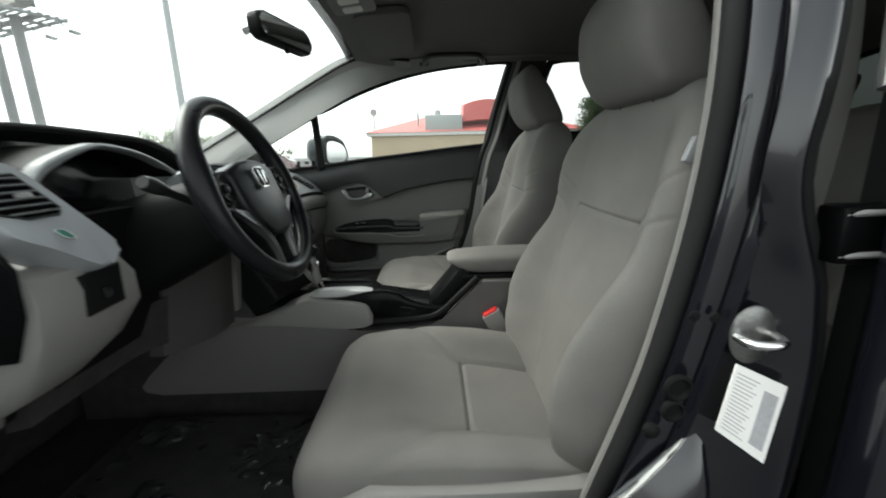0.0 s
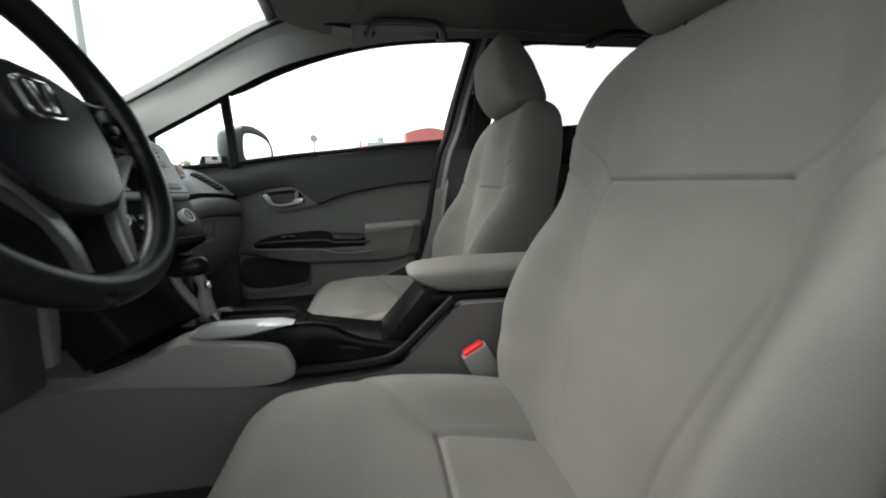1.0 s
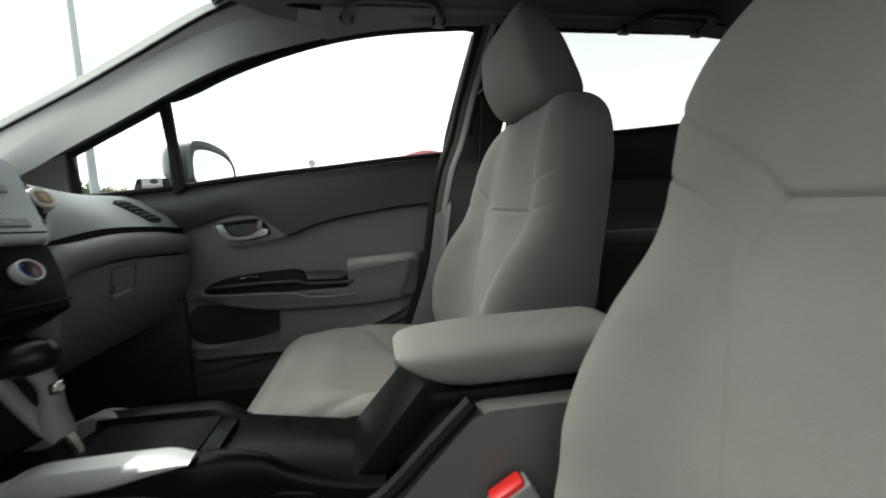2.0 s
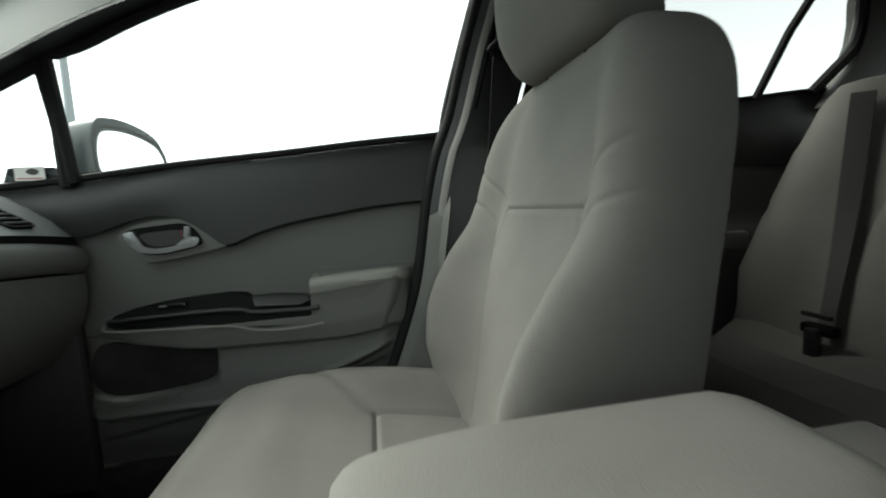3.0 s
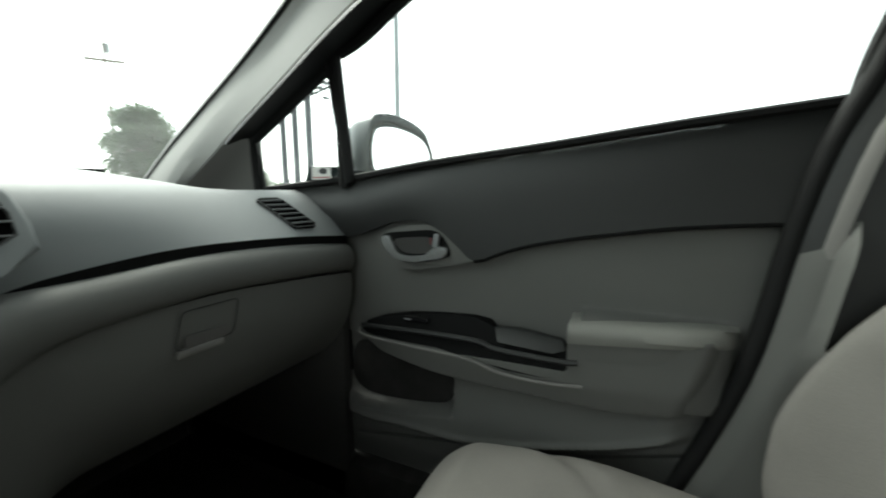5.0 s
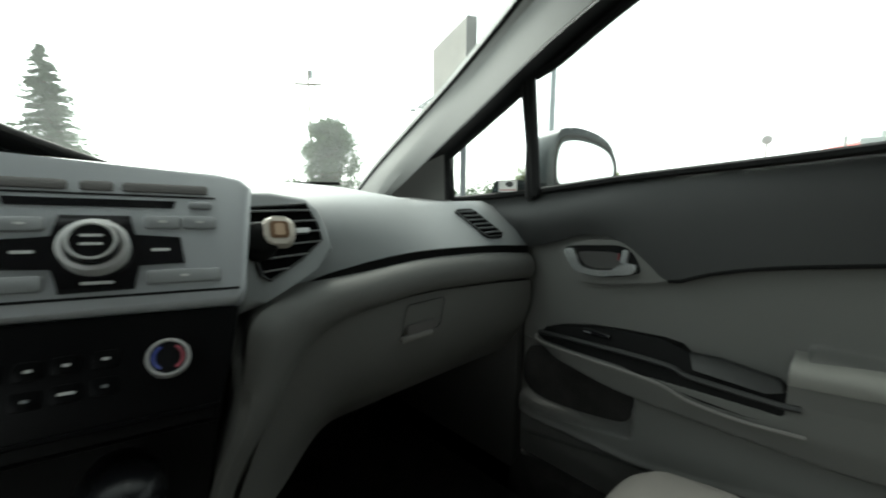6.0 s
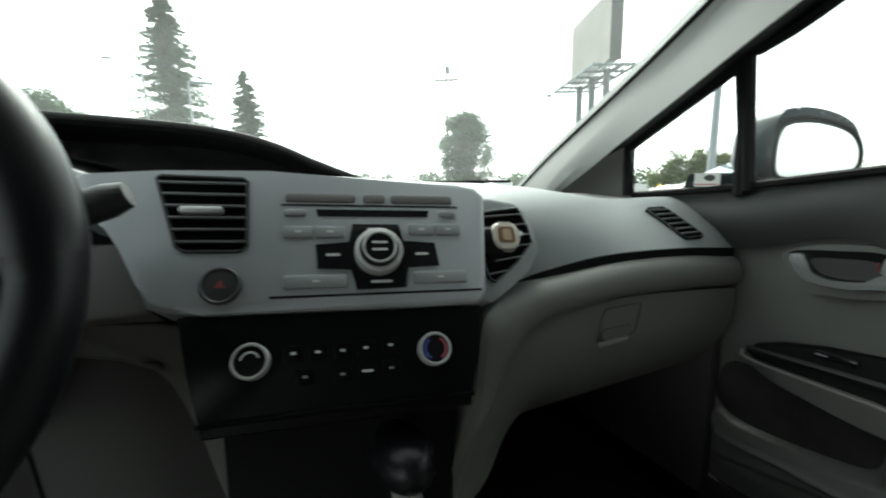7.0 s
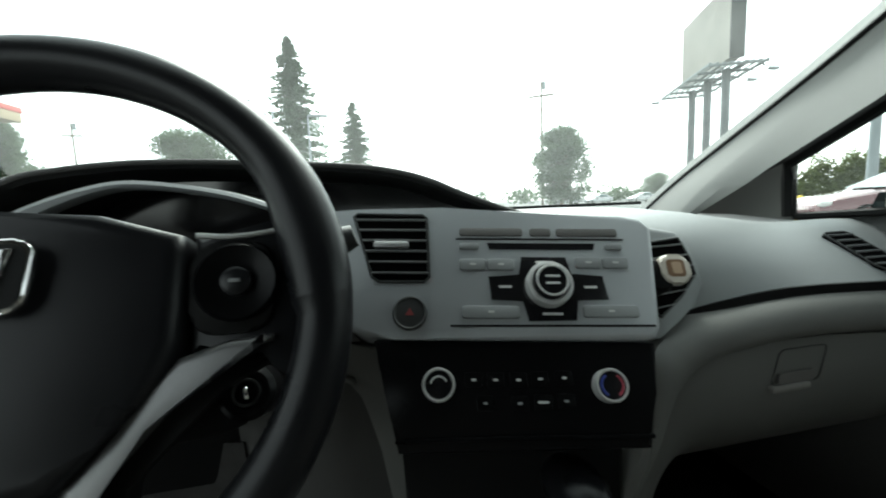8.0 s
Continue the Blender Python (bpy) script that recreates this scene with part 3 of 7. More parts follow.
swp = part("switch_panel", prism(sw, lambda a, b, h: (tilt_x(b) + 0.012 - h, a, b), 0.014, 0.005, 3), BLACK, door, "black plastic window switch panel")
part("panel_ridge", tube(curve_points([(0.668, 0.672, 0.684), (0.6655, 0.60, 0.688), (0.6655, 0.50, 0.691), (0.6655, 0.43, 0.690), (0.6655, 0.40, 0.682), (0.6655, 0.30, 0.680), (0.6665, 0.272, 0.682)], 40), 0.0050, 8, up=(1, 0, 0)), CHAR, swp, "raised ridge along the switch panel")
part("panel_edge", tube(curve_points([(0.672, 0.682, 0.676), (0.666, 0.668, 0.665), (0.663, 0.56, 0.661), (0.663, 0.45, 0.657), (0.663, 0.398, 0.644), (0.663, 0.33, 0.641), (0.6645, 0.264, 0.646)], 40), 0.0030, 8, up=(1, 0, 0)), TRIM_LIGHT, door, "pale edge under the switch panel")
part("window_switch", box((0.012, 0.052, 0.010), (0.683, 0.560, 0.706), 0.003), GLOSS, swp, "gloss black window switch")
part("switch_mark", box((0.002, 0.014, 0.0025), (0.6765, 0.575, 0.7065), 0.0), BTN0, swp)
part("pull_lid", prism([(0.412, 0.711), (0.40, 0.694), (0.31, 0.690), (0.290, 0.697), (0.298, 0.708), (0.37, 0.713)], lambda a, b, h: (tilt_x(b) + 0.002 - h, a, b), 0.008, 0.003), CHAR, swp, "dark lid of the pull cup")
pad, under = [], []
for k in range(25):
    y = 0.288 - 0.218 * k / 24
    e = min(1.0, math.sqrt(max(0.0, 1 - max(0.0, (0.175 - y) / 0.106) ** 2)))
    zt = lerp([(0.29, 0.742), (0.20, 0.749), (0.10, 0.752), (0.05, 0.748)], y)
    xi = 0.712 - 0.054 * max(0.06, e)
    lip = 0.030 - 0.006 * step(0.26, 0.10, y)
    pad.append([(0.716, y, zt + 0.004), (0.700, y, zt), ((xi + 0.70) / 2, y, zt), (xi + 0.010, y, zt - 0.002), (xi + 0.003, y, zt - 0.008), (xi, y, zt - 0.018), (xi + 0.004, y, zt - lip), (0.716, y, zt - lip)])
    zl = zt - lip
    under.append([(a, y, zl - c) for a, c in ((0.716, -0.002), (xi + 0.006, -0.002), (xi + 0.008, 0.012), (xi + 0.012, 0.045), (0.712 - 0.042 * e, 0.080), (0.714 - 0.036 * e, 0.100), (0.718, 0.104))])
part("armrest", loft(pad), ARM, door, "light grey padded armrest")
part("armrest_body", loft(under), TRIM, door, "grey moulded body under the armrest")
pk = smooth_loop([(0.750, 0.560), (0.735, 0.522), (0.69, 0.508), (0.60, 0.513), (0.520, 0.528), (0.505, 0.560), (0.503, 0.596), (0.55, 0.606), (0.65, 0.620), (0.73, 0.620)])
# dark plate paints the shade that lies in the grey pocket
part("map_pocket_shade", prism(pk, lambda a, b, h: (0.735 - h, a, b), 0.0035, 0.001), CARPET, door, "dark plate for the shade in the map pocket")
# window frame seals, division bar, glass
frame_pts = [(side_x(0.96), 0.715, 0.958), (side_x(1.19), 0.722, 1.186)] + [(side_x(window_top(y)) + 0.006, y, window_top(y)) for y in (0.66, 0.568, 0.46, 0.345, 0.25, 0.161, 0.06, -0.06)] + [(side_x(1.362) + 0.006, -0.098, 1.362), (side_x(1.3), -0.082, 1.30), (side_x(1.2), -0.055, 1.20), (side_x(1.1), -0.028, 1.10), (0.70, -0.016, 1.04)]
part("window_seal", tube(frame_pts[:1] + list(curve_points(frame_pts[1:10], 40)) + list(curve_points(frame_pts[10:], 16)), 0.011, 8, up=(1, 0, 0)), RUBBER, door, "black rubber window seal")
part("division_bar", tube([(0.702, 0.728, 0.95), (0.70, 0.728, 1.06), (side_x(1.19), 0.732, 1.19)], 0.013, 8, up=(1, 0, 0)), RUBBER, door, "black upright window bar")
q = [(0.705, 0.972, 0.945), (0.70, 0.975, 1.055), (side_x(1.17), 0.74, 1.175)]
part("quarter_seal", tube(curve_points(q[:2], 4) + [Vector(q[2])], 0.013, 8, up=(1, 0, 0)), RUBBER, door)
part("belt_seal", tube([(0.706, y, belt(y) + 0.002) for y in np.linspace(0.97, -0.015, 24)], 0.007, 6, up=(1, 0, 0)), RUBBER, door)


def pane(us, top):
    return sheet(lambda u, v: (side_x(belt(u) + (top(u) - belt(u)) * v) + 0.008, u, belt(u) - 0.01 + (top(u) - belt(u) + 0.01) * v), us, list(np.linspace(0, 1, 8)), (0.004, 0, 0))


for nm, ys in (("window_pane", np.linspace(0.722, -0.07, 20)), ("quarter_pane", np.linspace(0.97, 0.735, 8))):
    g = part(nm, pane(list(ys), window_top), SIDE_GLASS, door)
    g.visible_shadow = False

stick = thing("window_sticker", "small pale printed sticker on the quarter window", "sticker", (0.702, 0.79, 0.965))
part("paper", box((0.0012, 0.050, 0.026), (0.7035, 0.790, 0.978), 0.0), WHITE, stick)
part("mark", prism(smooth_loop([(0.775, 0.984), (0.786, 0.988), (0.796, 0.982), (0.788, 0.976), (0.777, 0.977)], 20), lambda a, b, h: (0.7028 - h, a, b), 0.0005), INK, stick, "dark round mark")
part("print_bar", box((0.0006, 0.044, 0.0022), (0.7027, 0.790, 0.969), 0.0), mat("faded_red_print", (0.45, 0.12, 0.12), 0.7, bump=0.0), stick, "faded red bar")

# outside mirror
mir = thing("side_mirror", "dark painted outside mirror with rain drops", "side mirror", (0.74, 0.74, 0.96))
MIRROR = mat("mirror_glass", (0.85, 0.87, 0.88), 0.03, 1.0, vary=0.02, bump=0.0)
MPAINT = mat("teal_grey_paint", (0.018, 0.028, 0.031), 0.30, 0.0, vary=0.08, scale=5, grain=2500, bump=0.0, coat=0.1, spec=0.2)
DROP = mat("rain_drop", (0.30, 0.32, 0.33), 0.06, vary=0.1, bump=0.0)
hou = smooth_loop([(-0.004, 0.985), (-0.006, 1.03), (0.000, 1.070), (0.012, 1.089), (0.045, 1.095), (0.085, 1.090), (0.125, 1.076), (0.150, 1.055), (0.163, 1.020), (0.158, 0.985), (0.12, 0.968), (0.05, 0.964), (0.01, 0.968)], 52)
MD, MN = Vector((0.914, -0.405, 0)), Vector((0.405, 0.914, 0))


def mf(a, b, h):
    """A point of the mirror: a along its glass from the car outwards, height b, h forward of the glass."""
    return Vector((0.7725, 0.7175, b + 0.010)) + MD * a + MN * h


rings = []
for h, k, sh in ((-0.006, 0.97, 0), (-0.004, 1.0, 0), (0.006, 1.02, 0), (0.045, 1.0, -0.004), (0.085, 0.88, -0.012), (0.110, 0.66, -0.02), (0.122, 0.35, -0.024)):
    rings.append([mf((a - 0.08) * k + 0.08 + sh, (b - 1.03) * k + 1.03, h) for a, b in hou])
part("housing", loft(rings), MPAINT, mir, "dark teal-grey painted mirror shell")
part("mirror_glass", prism([((a - 0.08) * 0.90 + 0.079, (b - 1.03) * 0.76 + 1.017) for a, b in hou], lambda a, b, h: mf(a, b, -0.0045 - h), 0.003), MIRROR, mir)
part("foot", loft([[(x, y - 0.035 * w, 0.955), (x, y - 0.03 * w, z), (x, y + 0.03 * w, z), (x, y + 0.04 * w, 0.955)] for x, y, z, w in ((0.708, 0.79, 0.990, 1.3), (0.75, 0.785, 0.985, 1.1), (0.80, 0.770, 0.985, 1.0))]), MPAINT, mir)
part("rim", tube([mf((a - 0.08) * 0.955 + 0.0795, (b - 1.03) * 0.84 + 1.021, -0.007) for a, b in hou], 0.0042, 8, closed=True, up=MN), RUBBER, mir, "dark mirror rim")
rngm = random.Random(8)
bm = bmesh.new()
for _ in range(70):
    a = rngm.uniform(0.005, 0.15)
    zt = lerp([(0.0, 1.075), (0.012, 1.088), (0.045, 1.094), (0.085, 1.089), (0.125, 1.075), (0.150, 1.054)], a)
    own = bmesh.new()
    bmesh.ops.create_icosphere(own, subdivisions=1, radius=rngm.uniform(0.0012, 0.0026))
    bmesh.ops.translate(own, vec=mf(a, zt - rngm.uniform(0.0, 0.006), rngm.uniform(-0.007, 0.03)), verts=own.verts)
    bm = join(bm, own)
part("rain_drops", bm, DROP, mir, "small rain drops along the top")


# ---- dashboard ----
O = Vector((0.008, 0.693, 0.968))
U, V, N = Vector((0.979, -0.199, -0.047)).normalized(), Vector((0.138, 0.474, 0.870)).normalized(), Vector((-0.151, -0.858, 0.491)).normalized()


def st(a, b, h):
    """A point of the centre stack: a to its side, b up its face, h out of it."""
    return O + U * a + V * b + N * h


def gap_z(x):
    return lerp([(0.10, 0.80), (0.15, 0.823), (0.239, 0.853), (0.399, 0.867), (0.55, 0.862), (0.70, 0.850)], x)


def pad_rings(x):
    zb, f = gap_z(x), step(0.22, 0.56, x)
    near = [(1.27, 0.955), (1.22, 0.975), (1.10, 0.982), (0.98, 0.982), (0.88, 0.977), (0.83, 0.969), (0.792, 0.957), (0.764, 0.940), (0.744, 0.917), (0.732, 0.895), (0.724, zb)]
    far = [(1.27, 0.955), (1.22, 0.972), (1.10, 0.972), (0.99, 0.964), (0.94, 0.960), (0.895, 0.955), (0.86, 0.946), (0.825, 0.932), (0.79, 0.911), (0.755, 0.886), (0.726, zb)]
    drop = 0.024 * step(0.36, 0.58, x)
    return [(x, a[0] + (b[0] - a[0]) * f, a[1] + (b[1] - a[1]) * f - drop * step(0.84, 0.95, a[0] + (b[0] - a[0]) * f)) for a, b in zip(near, far)] + [(x, 0.81, zb - 0.005), (x, 1.20, 0.85)]


def frame_of(o, a, b):
    """A placing function on a slanted face: origin, side axis and up axis."""
    o, a, b = Vector(o), Vector(a).normalized(), Vector(b).normalized()
    b = (b - a * a.dot(b)).normalized()
    n = a.cross(b)
    return lambda p, q, h: o + a * p + b * q + n * h


# near-black for the plates that paint the shade inside the vents
VOID = mat("vent_darkness", (0.002, 0.002, 0.002), 0.9, vary=0.1, bump=0.0, spec=0.02)


def air_vent(name, place, outline, rows, parent, tab=None, label=""):
    """A louvred vent: a flat plate painted as dark depth, a raised rim, pale bars for lit slat edges and a thumb tab.
    """
    v = part(name, prism(outline, lambda a, b, h: place(a, b, h - 0.012), 0.013), VOID, parent, label)
    part("vent_rim", tube([place(a, b, 0.001) for a, b in outline], 0.0016, 6, closed=True, up=place(0, 0, 1) - place(0, 0, 0)), CHAR, v)
    lo, hi = min(b for a, b in outline), max(b for a, b in outline)
    k = len(outline)
    for i in range(rows):
        b = lo + (hi - lo) * (i + 0.7) / (rows + 0.4)
        xs = []
        for (a0, b0), (a1, b1) in zip(outline, outline[1:] + outline[:1]):
            if (b0 - b) * (b1 - b) < 0:
                xs.append(a0 + (a1 - a0) * (b - b0) / (b1 - b0))
        if len(xs) > 1:
            x0, x1 = min(xs) + 0.001, max(xs) - 0.001
            front = [place(x0, b, 0.0040), place(x1, b, 0.0040), place(x1, b + 0.0012, 0.0044), place(x0, b + 0.0012, 0.0044)]
            rear = [place(x0, b - 0.0002, 0.0006), place(x1, b - 0.0002, 0.0006), place(x1, b + 0.0010, 0.0006), place(x0, b + 0.0010, 0.0006)]
            # grey bar paints the lit front edge of a black slat
            part("lit_slat_edge", loft([front, rear]), BTN0, v)
    if tab:
        part("thumb_tab", prism(rounded(tab[2], 0.007, 0.003, 3, tab[0], tab[1]), lambda a, b, h: place(a, b, h + 0.003), 0.005, 0.0015), SILVER, v, "silver thumb tab")
    return v


dash = thing("dashboard", "two-tone grey moulded car dashboard", "dashboard", (0, 0.95, 0.6))
part("upper_pad", loft([pad_rings(x) for x in np.linspace(0.10, 0.70, 44)]), DASH, dash, "grey soft upper dashboard pad")
part("gap_strip", loft([[(x, 0.722, gap_z(x) + 0.003), (x, 0.722, gap_z(x) - 0.012), (x, 0.80, gap_z(x) - 0.012), (x, 0.80, gap_z(x) + 0.003)] for x in np.linspace(0.14, 0.69, 30)]), BLACK, dash)
outer = curve_points([(0.69, 0.722, 0.838), (0.55, 0.720, 0.852), (0.40, 0.716, 0.857), (0.27, 0.704, 0.850), (0.190, 0.688, 0.848), (0.140, 0.665, 0.844), (0.110, 0.645, 0.832), (0.099, 0.638, 0.79), (0.088, 0.632, 0.74), (0.066, 0.628, 0.70), (0.045, 0.622, 0.65), (0.030, 0.620, 0.56)], 72)
inner = curve_points([(0.69, 0.716, 0.785), (0.55, 0.712, 0.797), (0.40, 0.708, 0.806), (0.29, 0.703, 0.802), (0.245, 0.700, 0.797), (0.214, 0.697, 0.788), (0.190, 0.693, 0.774), (0.168, 0.690, 0.752), (0.145, 0.686, 0.720), (0.115, 0.680, 0.686), (0.090, 0.670, 0.65), (0.062, 0.655, 0.56)], 72)
rings = []
for a, b in zip(outer, inner):
    up = Vector((0, -0.016, 0))
    rings.append([a + Vector((0, 0.05, 0)), a, a * 0.88 + b * 0.12 + up * 0.6, a * 0.65 + b * 0.35 + up, a * 0.35 + b * 0.65 + up, a * 0.1 + b * 0.9 + up * 0.5, b, b + Vector((0, 0.05, 0))])
part("lower_trim", loft(rings), TRIM, dash, "light grey lower dashboard trim sweeping beside the stack")


def lid(u, v):
    xl = lerp([(0.0, 0.068), (0.3, 0.080), (0.6, 0.108), (0.85, 0.154), (1.0, 0.206)], v)
    x = xl + (0.692 - xl) * u
    top = lerp([(0.07, 0.635), (0.108, 0.696), (0.154, 0.750), (0.206, 0.790), (0.29, 0.801), (0.40, 0.802), (0.55, 0.793), (0.69, 0.780)], x)
    z = 0.605 + (top - 0.605) * v
    front = 0.714 + 0.075 * (max(0, 0.77 - z) / 0.165) ** 2 - 0.006 * math.sin(math.pi * v)
    beside = 0.712 - 0.27 * (0.80 - z)
    return (x, beside + (front - beside) * step(0.08, 0.28, x), z)


gb = part("glovebox", sheet(lid, list(np.linspace(0, 1, 36)), list(np.linspace(0, 1, 18)), (0, 0.06, 0)), TRIM, dash, "grey glovebox lid")
part("latch_panel", tube([(a + 0.25 * (b - 0.768), 0.7072, b) for a, b in rounded(0.080, 0.048, 0.008, 4, 0.388, 0.768)], 0.0009, 6, closed=True, up=(0, 1, 0)), CHAR, gb, "dark outline of the glovebox latch")
part("latch_hollow", prism(rounded(0.060, 0.016, 0.005, 4, 0.384, 0.752), lambda a, b, h: (a, 0.7085 - h, b), 0.002), CONSOLE, gb, "dark finger hollow of the latch")
part("latch_lip", prism(rounded(0.064, 0.010, 0.004, 3, 0.374, 0.739), lambda a, b, h: (a, 0.716 - h, b), 0.013, 0.003), TRIM_LIGHT, gb)
part("knee_filler", sheet(lambda u, v: (0.15 + 0.5 * u, 0.80 + 0.25 * (1 - v), 0.55 + 0.055 * v), list(np.linspace(0, 1, 6)), list(np.linspace(0, 1, 5)), (0, 0.02, -0.02)), BLACK, dash)
part("lower_cover", box((1.36, 0.40, 0.10), (0, 1.05, 0.68), 0.02), BLACK, dash)
ctr = [(-0.17, -0.10), (0.115, -0.10), (0.085, -0.215), (0.075, -0.33), (-0.125, -0.33), (-0.14, -0.215)]
part("storage_front", prism(ctr, lambda a, b, h: st(a, b, h - 0.17), 0.085, 0.01), BLACK, dash, "black lower centre stack over a storage bin")
air_vent("end_vent", frame_of((0.593, 0.7745, 0.9025), (1, 0, 0), (0, 0.066, 0.048)), [(-0.036, 0.039), (-0.028, 0.043), (0.010, 0.043), (0.018, 0.036), (0.037, -0.036), (0.032, -0.042), (-0.010, -0.042), (-0.018, -0.034)], 6, dash, None, "slanted end air vent")

# driver's half: pad, hoods and dark instrument well
rings = []
for x in np.linspace(-0.70, 0.10, 44):
    rings.append([(x, 1.27, 0.955), (x, 1.0, 0.980), (x, 0.93, 0.972), (x, 0.90, 0.93), (x, 0.88, 0.86), (x, 1.2, 0.85)])
part("upper_pad", loft(rings), CHAR, dash)


part("windscreen_seal", tube([(x, 1.205 - 0.06 * (x / 0.6) ** 2, 0.983) for x in np.linspace(-0.62, 0.50, 24)], 0.0040, 6), BLACK, dash, "black seal along the windscreen foot")


def hood_z(x):
    return lerp([(-0.69, 0.975), (-0.66, 1.012), (-0.617, 1.045), (-0.571, 1.062), (-0.433, 1.074), (-0.233, 1.067), (-0.17, 1.063), (-0.113, 1.054), (-0.065, 1.040), (-0.022, 1.021), (0.066, 0.988), (0.14, 0.968)], x)


hood = []
for x in np.linspace(-0.69, 0.14, 60):
    zt = hood_z(x)
    zl = max(0.962, zt - 0.013)
    yl = 0.905
    hood.append([(x, 1.22, 0.966), (x, 1.10, 0.966 + (zt - 0.966) * 0.75), (x, 0.99, zt - 0.001), (x, yl + 0.03, zt), (x, yl + 0.008, zt - 0.002), (x, yl, zt - 0.007), (x, yl + 0.006, zl), (x, 1.0, zl - 0.004), (x, 1.14, 0.958)])
part("instrument_hood", loft(hood), CHAR, dash, "dark arched hood over the instruments")
part("hood_rim", tube([(x, 0.9045, hood_z(x) - 0.0045) for x in np.linspace(-0.66, 0.10, 60)], 0.0042, 8), KNEE, dash, "grey rolled edge of the hood")
part("display_glass", prism([(-0.62, 0.95), (-0.60, 1.03), (-0.45, 1.055), (-0.2, 1.05), (-0.08, 1.03), (0.03, 0.985), (0.08, 0.95)], lambda a, b, h: (a, 1.02 - h, b), 0.01), GLOSS, dash, "dark unlit upper display")
arc = curve_points([(-0.575, 0.80, 0.945), (-0.545, 0.80, 0.988), (-0.519, 0.80, 1.008), (-0.456, 0.80, 1.030), (-0.403, 0.80, 1.036), (-0.32, 0.80, 1.022), (-0.252, 0.80, 0.997), (-0.215, 0.80, 0.978)], 40)
brow = []
for p in arc:
    d = lerp([(-0.575, 0.022), (-0.50, 0.013), (-0.42, 0.008), (-0.33, 0.007), (-0.215, 0.006)], p.x)
    brow.append([(p.x, p.y + 0.012, p.z + 0.002), (p.x, p.y - 0.006, p.z + 0.002), (p.x, p.y - 0.010, p.z - 0.002), (p.x, p.y - 0.009, p.z - d + 0.003), (p.x, p.y - 0.004, p.z - d), (p.x, p.y + 0.012, p.z - d)])
part("cluster_brow", loft(brow), DASH, dash, "silver-grey brow over the rev counter")
part("cluster_roof", loft([[(p.x, p.y + 0.002, p.z - 0.0062), (p.x, p.y + 0.002, p.z - 0.001), (p.x, p.y + 0.13, p.z + 0.001), (p.x, p.y + 0.13, p.z - 0.008)] for p in arc]), BLACK, dash, "dark underside of the brow")
part("cluster_face", prism([(-0.575, 0.90), (-0.55, 0.98), (-0.456, 1.022), (-0.403, 1.028), (-0.32, 1.014), (-0.23, 0.985), (-0.22, 0.90)], lambda a, b, h: (a, 0.90 - h, b), 0.01), GLOSS, dash, "dark unlit rev counter face")
part("cluster_floor", sheet(lambda u, v: (-0.58 + 0.38 * u, 0.76 + 0.15 * v, 0.930 - 0.02 * v), list(np.linspace(0, 1, 5)), list(np.linspace(0, 1, 4)), (0, 0, -0.03)), BLACK, dash)
part("column_surround", sheet(lambda u, v: (-0.56 + 0.40 * u, 0.745 + 0.08 * (1 - v), 0.66 + 0.27 * v), list(np.linspace(0, 1, 8)), list(np.linspace(0, 1, 8)), (0, 0.03, 0)), BLACK, dash, "dark panel round the steering column")

# left end: silver band with vent, pale outer bolster with a switch panel, end cap
bandf = frame_of((-0.650, 0.683, 0.945), (1, 0.02, 0), (0, 0.36, 0.93))
band = part("left_bezel", prism(smooth_loop([(-0.066, 0.060), (-0.035, 0.068), (-0.006, 0.062), (0.032, 0.010), (0.068, -0.048), (0.060, -0.066), (0.030, -0.076), (-0.02, -0.040), (-0.064, -0.005)], 60), lambda a, b, h: bandf(a, b, h - 0.05), 0.05, 0.006, 3), STACKM, dash, "silver-grey bezel beside the rev counter")
air_vent("left_vent", lambda a, b, h: bandf(a, b, h + 0.0005), [(-0.060, 0.052), (-0.016, 0.054), (0.016, 0.008), (0.010, 0.000), (-0.030, 0.000), (-0.060, 0.010)], 6, band, (-0.022, 0.026, 0.018), "outer louvred air vent")
oval = smooth_loop([(-0.009, -0.0195), (0.0, -0.0185), (0.010, -0.029), (0.0085, -0.0325), (-0.001, -0.0295)], 30)
ob = part("oval_button", prism(oval, lambda a, b, h: bandf(a, b, h), 0.0025, 0.001), mat("green_plastic", (0.05, 0.17, 0.13), 0.35), band, "small green oval button")
part("button_rim", tube([bandf(a, b, 0.0022) for a, b in oval], 0.0010, 6, closed=True, up=bandf(0, 0, 1) - bandf(0, 0, 0)), RINGM, ob, "pale button rim")
rings = []
for z, xl, xr, y in ((0.885, -0.70, -0.575, 0.70), (0.875, -0.705, -0.545, 0.684), (0.845, -0.71, -0.53, 0.675), (0.80, -0.712, -0.522, 0.68), (0.755, -0.712, -0.545, 0.70), (0.715, -0.71, -0.585, 0.735), (0.685, -0.705, -0.615, 0.79), (0.665, -0.70, -0.65, 0.86)):
    rings.append([(xl, y + 0.16, z), (xl, y + 0.02, z), (xl + 0.012, y + 0.003, z), (xl + 0.03, y, z), (xr - 0.04, y, z), (xr - 0.012, y + 0.006, z), (xr, y + 0.03, z), (xr, y + 0.16, z)])
bol = part("outer_bolster", loft(rings), TRIM_LIGHT, dash, "light grey outer knee bolster")
part("switch_plate", prism([(-0.640, 0.864), (-0.578, 0.868), (-0.580, 0.812), (-0.640, 0.810)], lambda a, b, h: (a, 0.682 - h, b), 0.011, 0.003), BLACK, bol, "black switch plate with one button")
part("button", box((0.014, 0.006, 0.016), (-0.612, 0.669, 0.835), 0.002), GLOSS, bol)
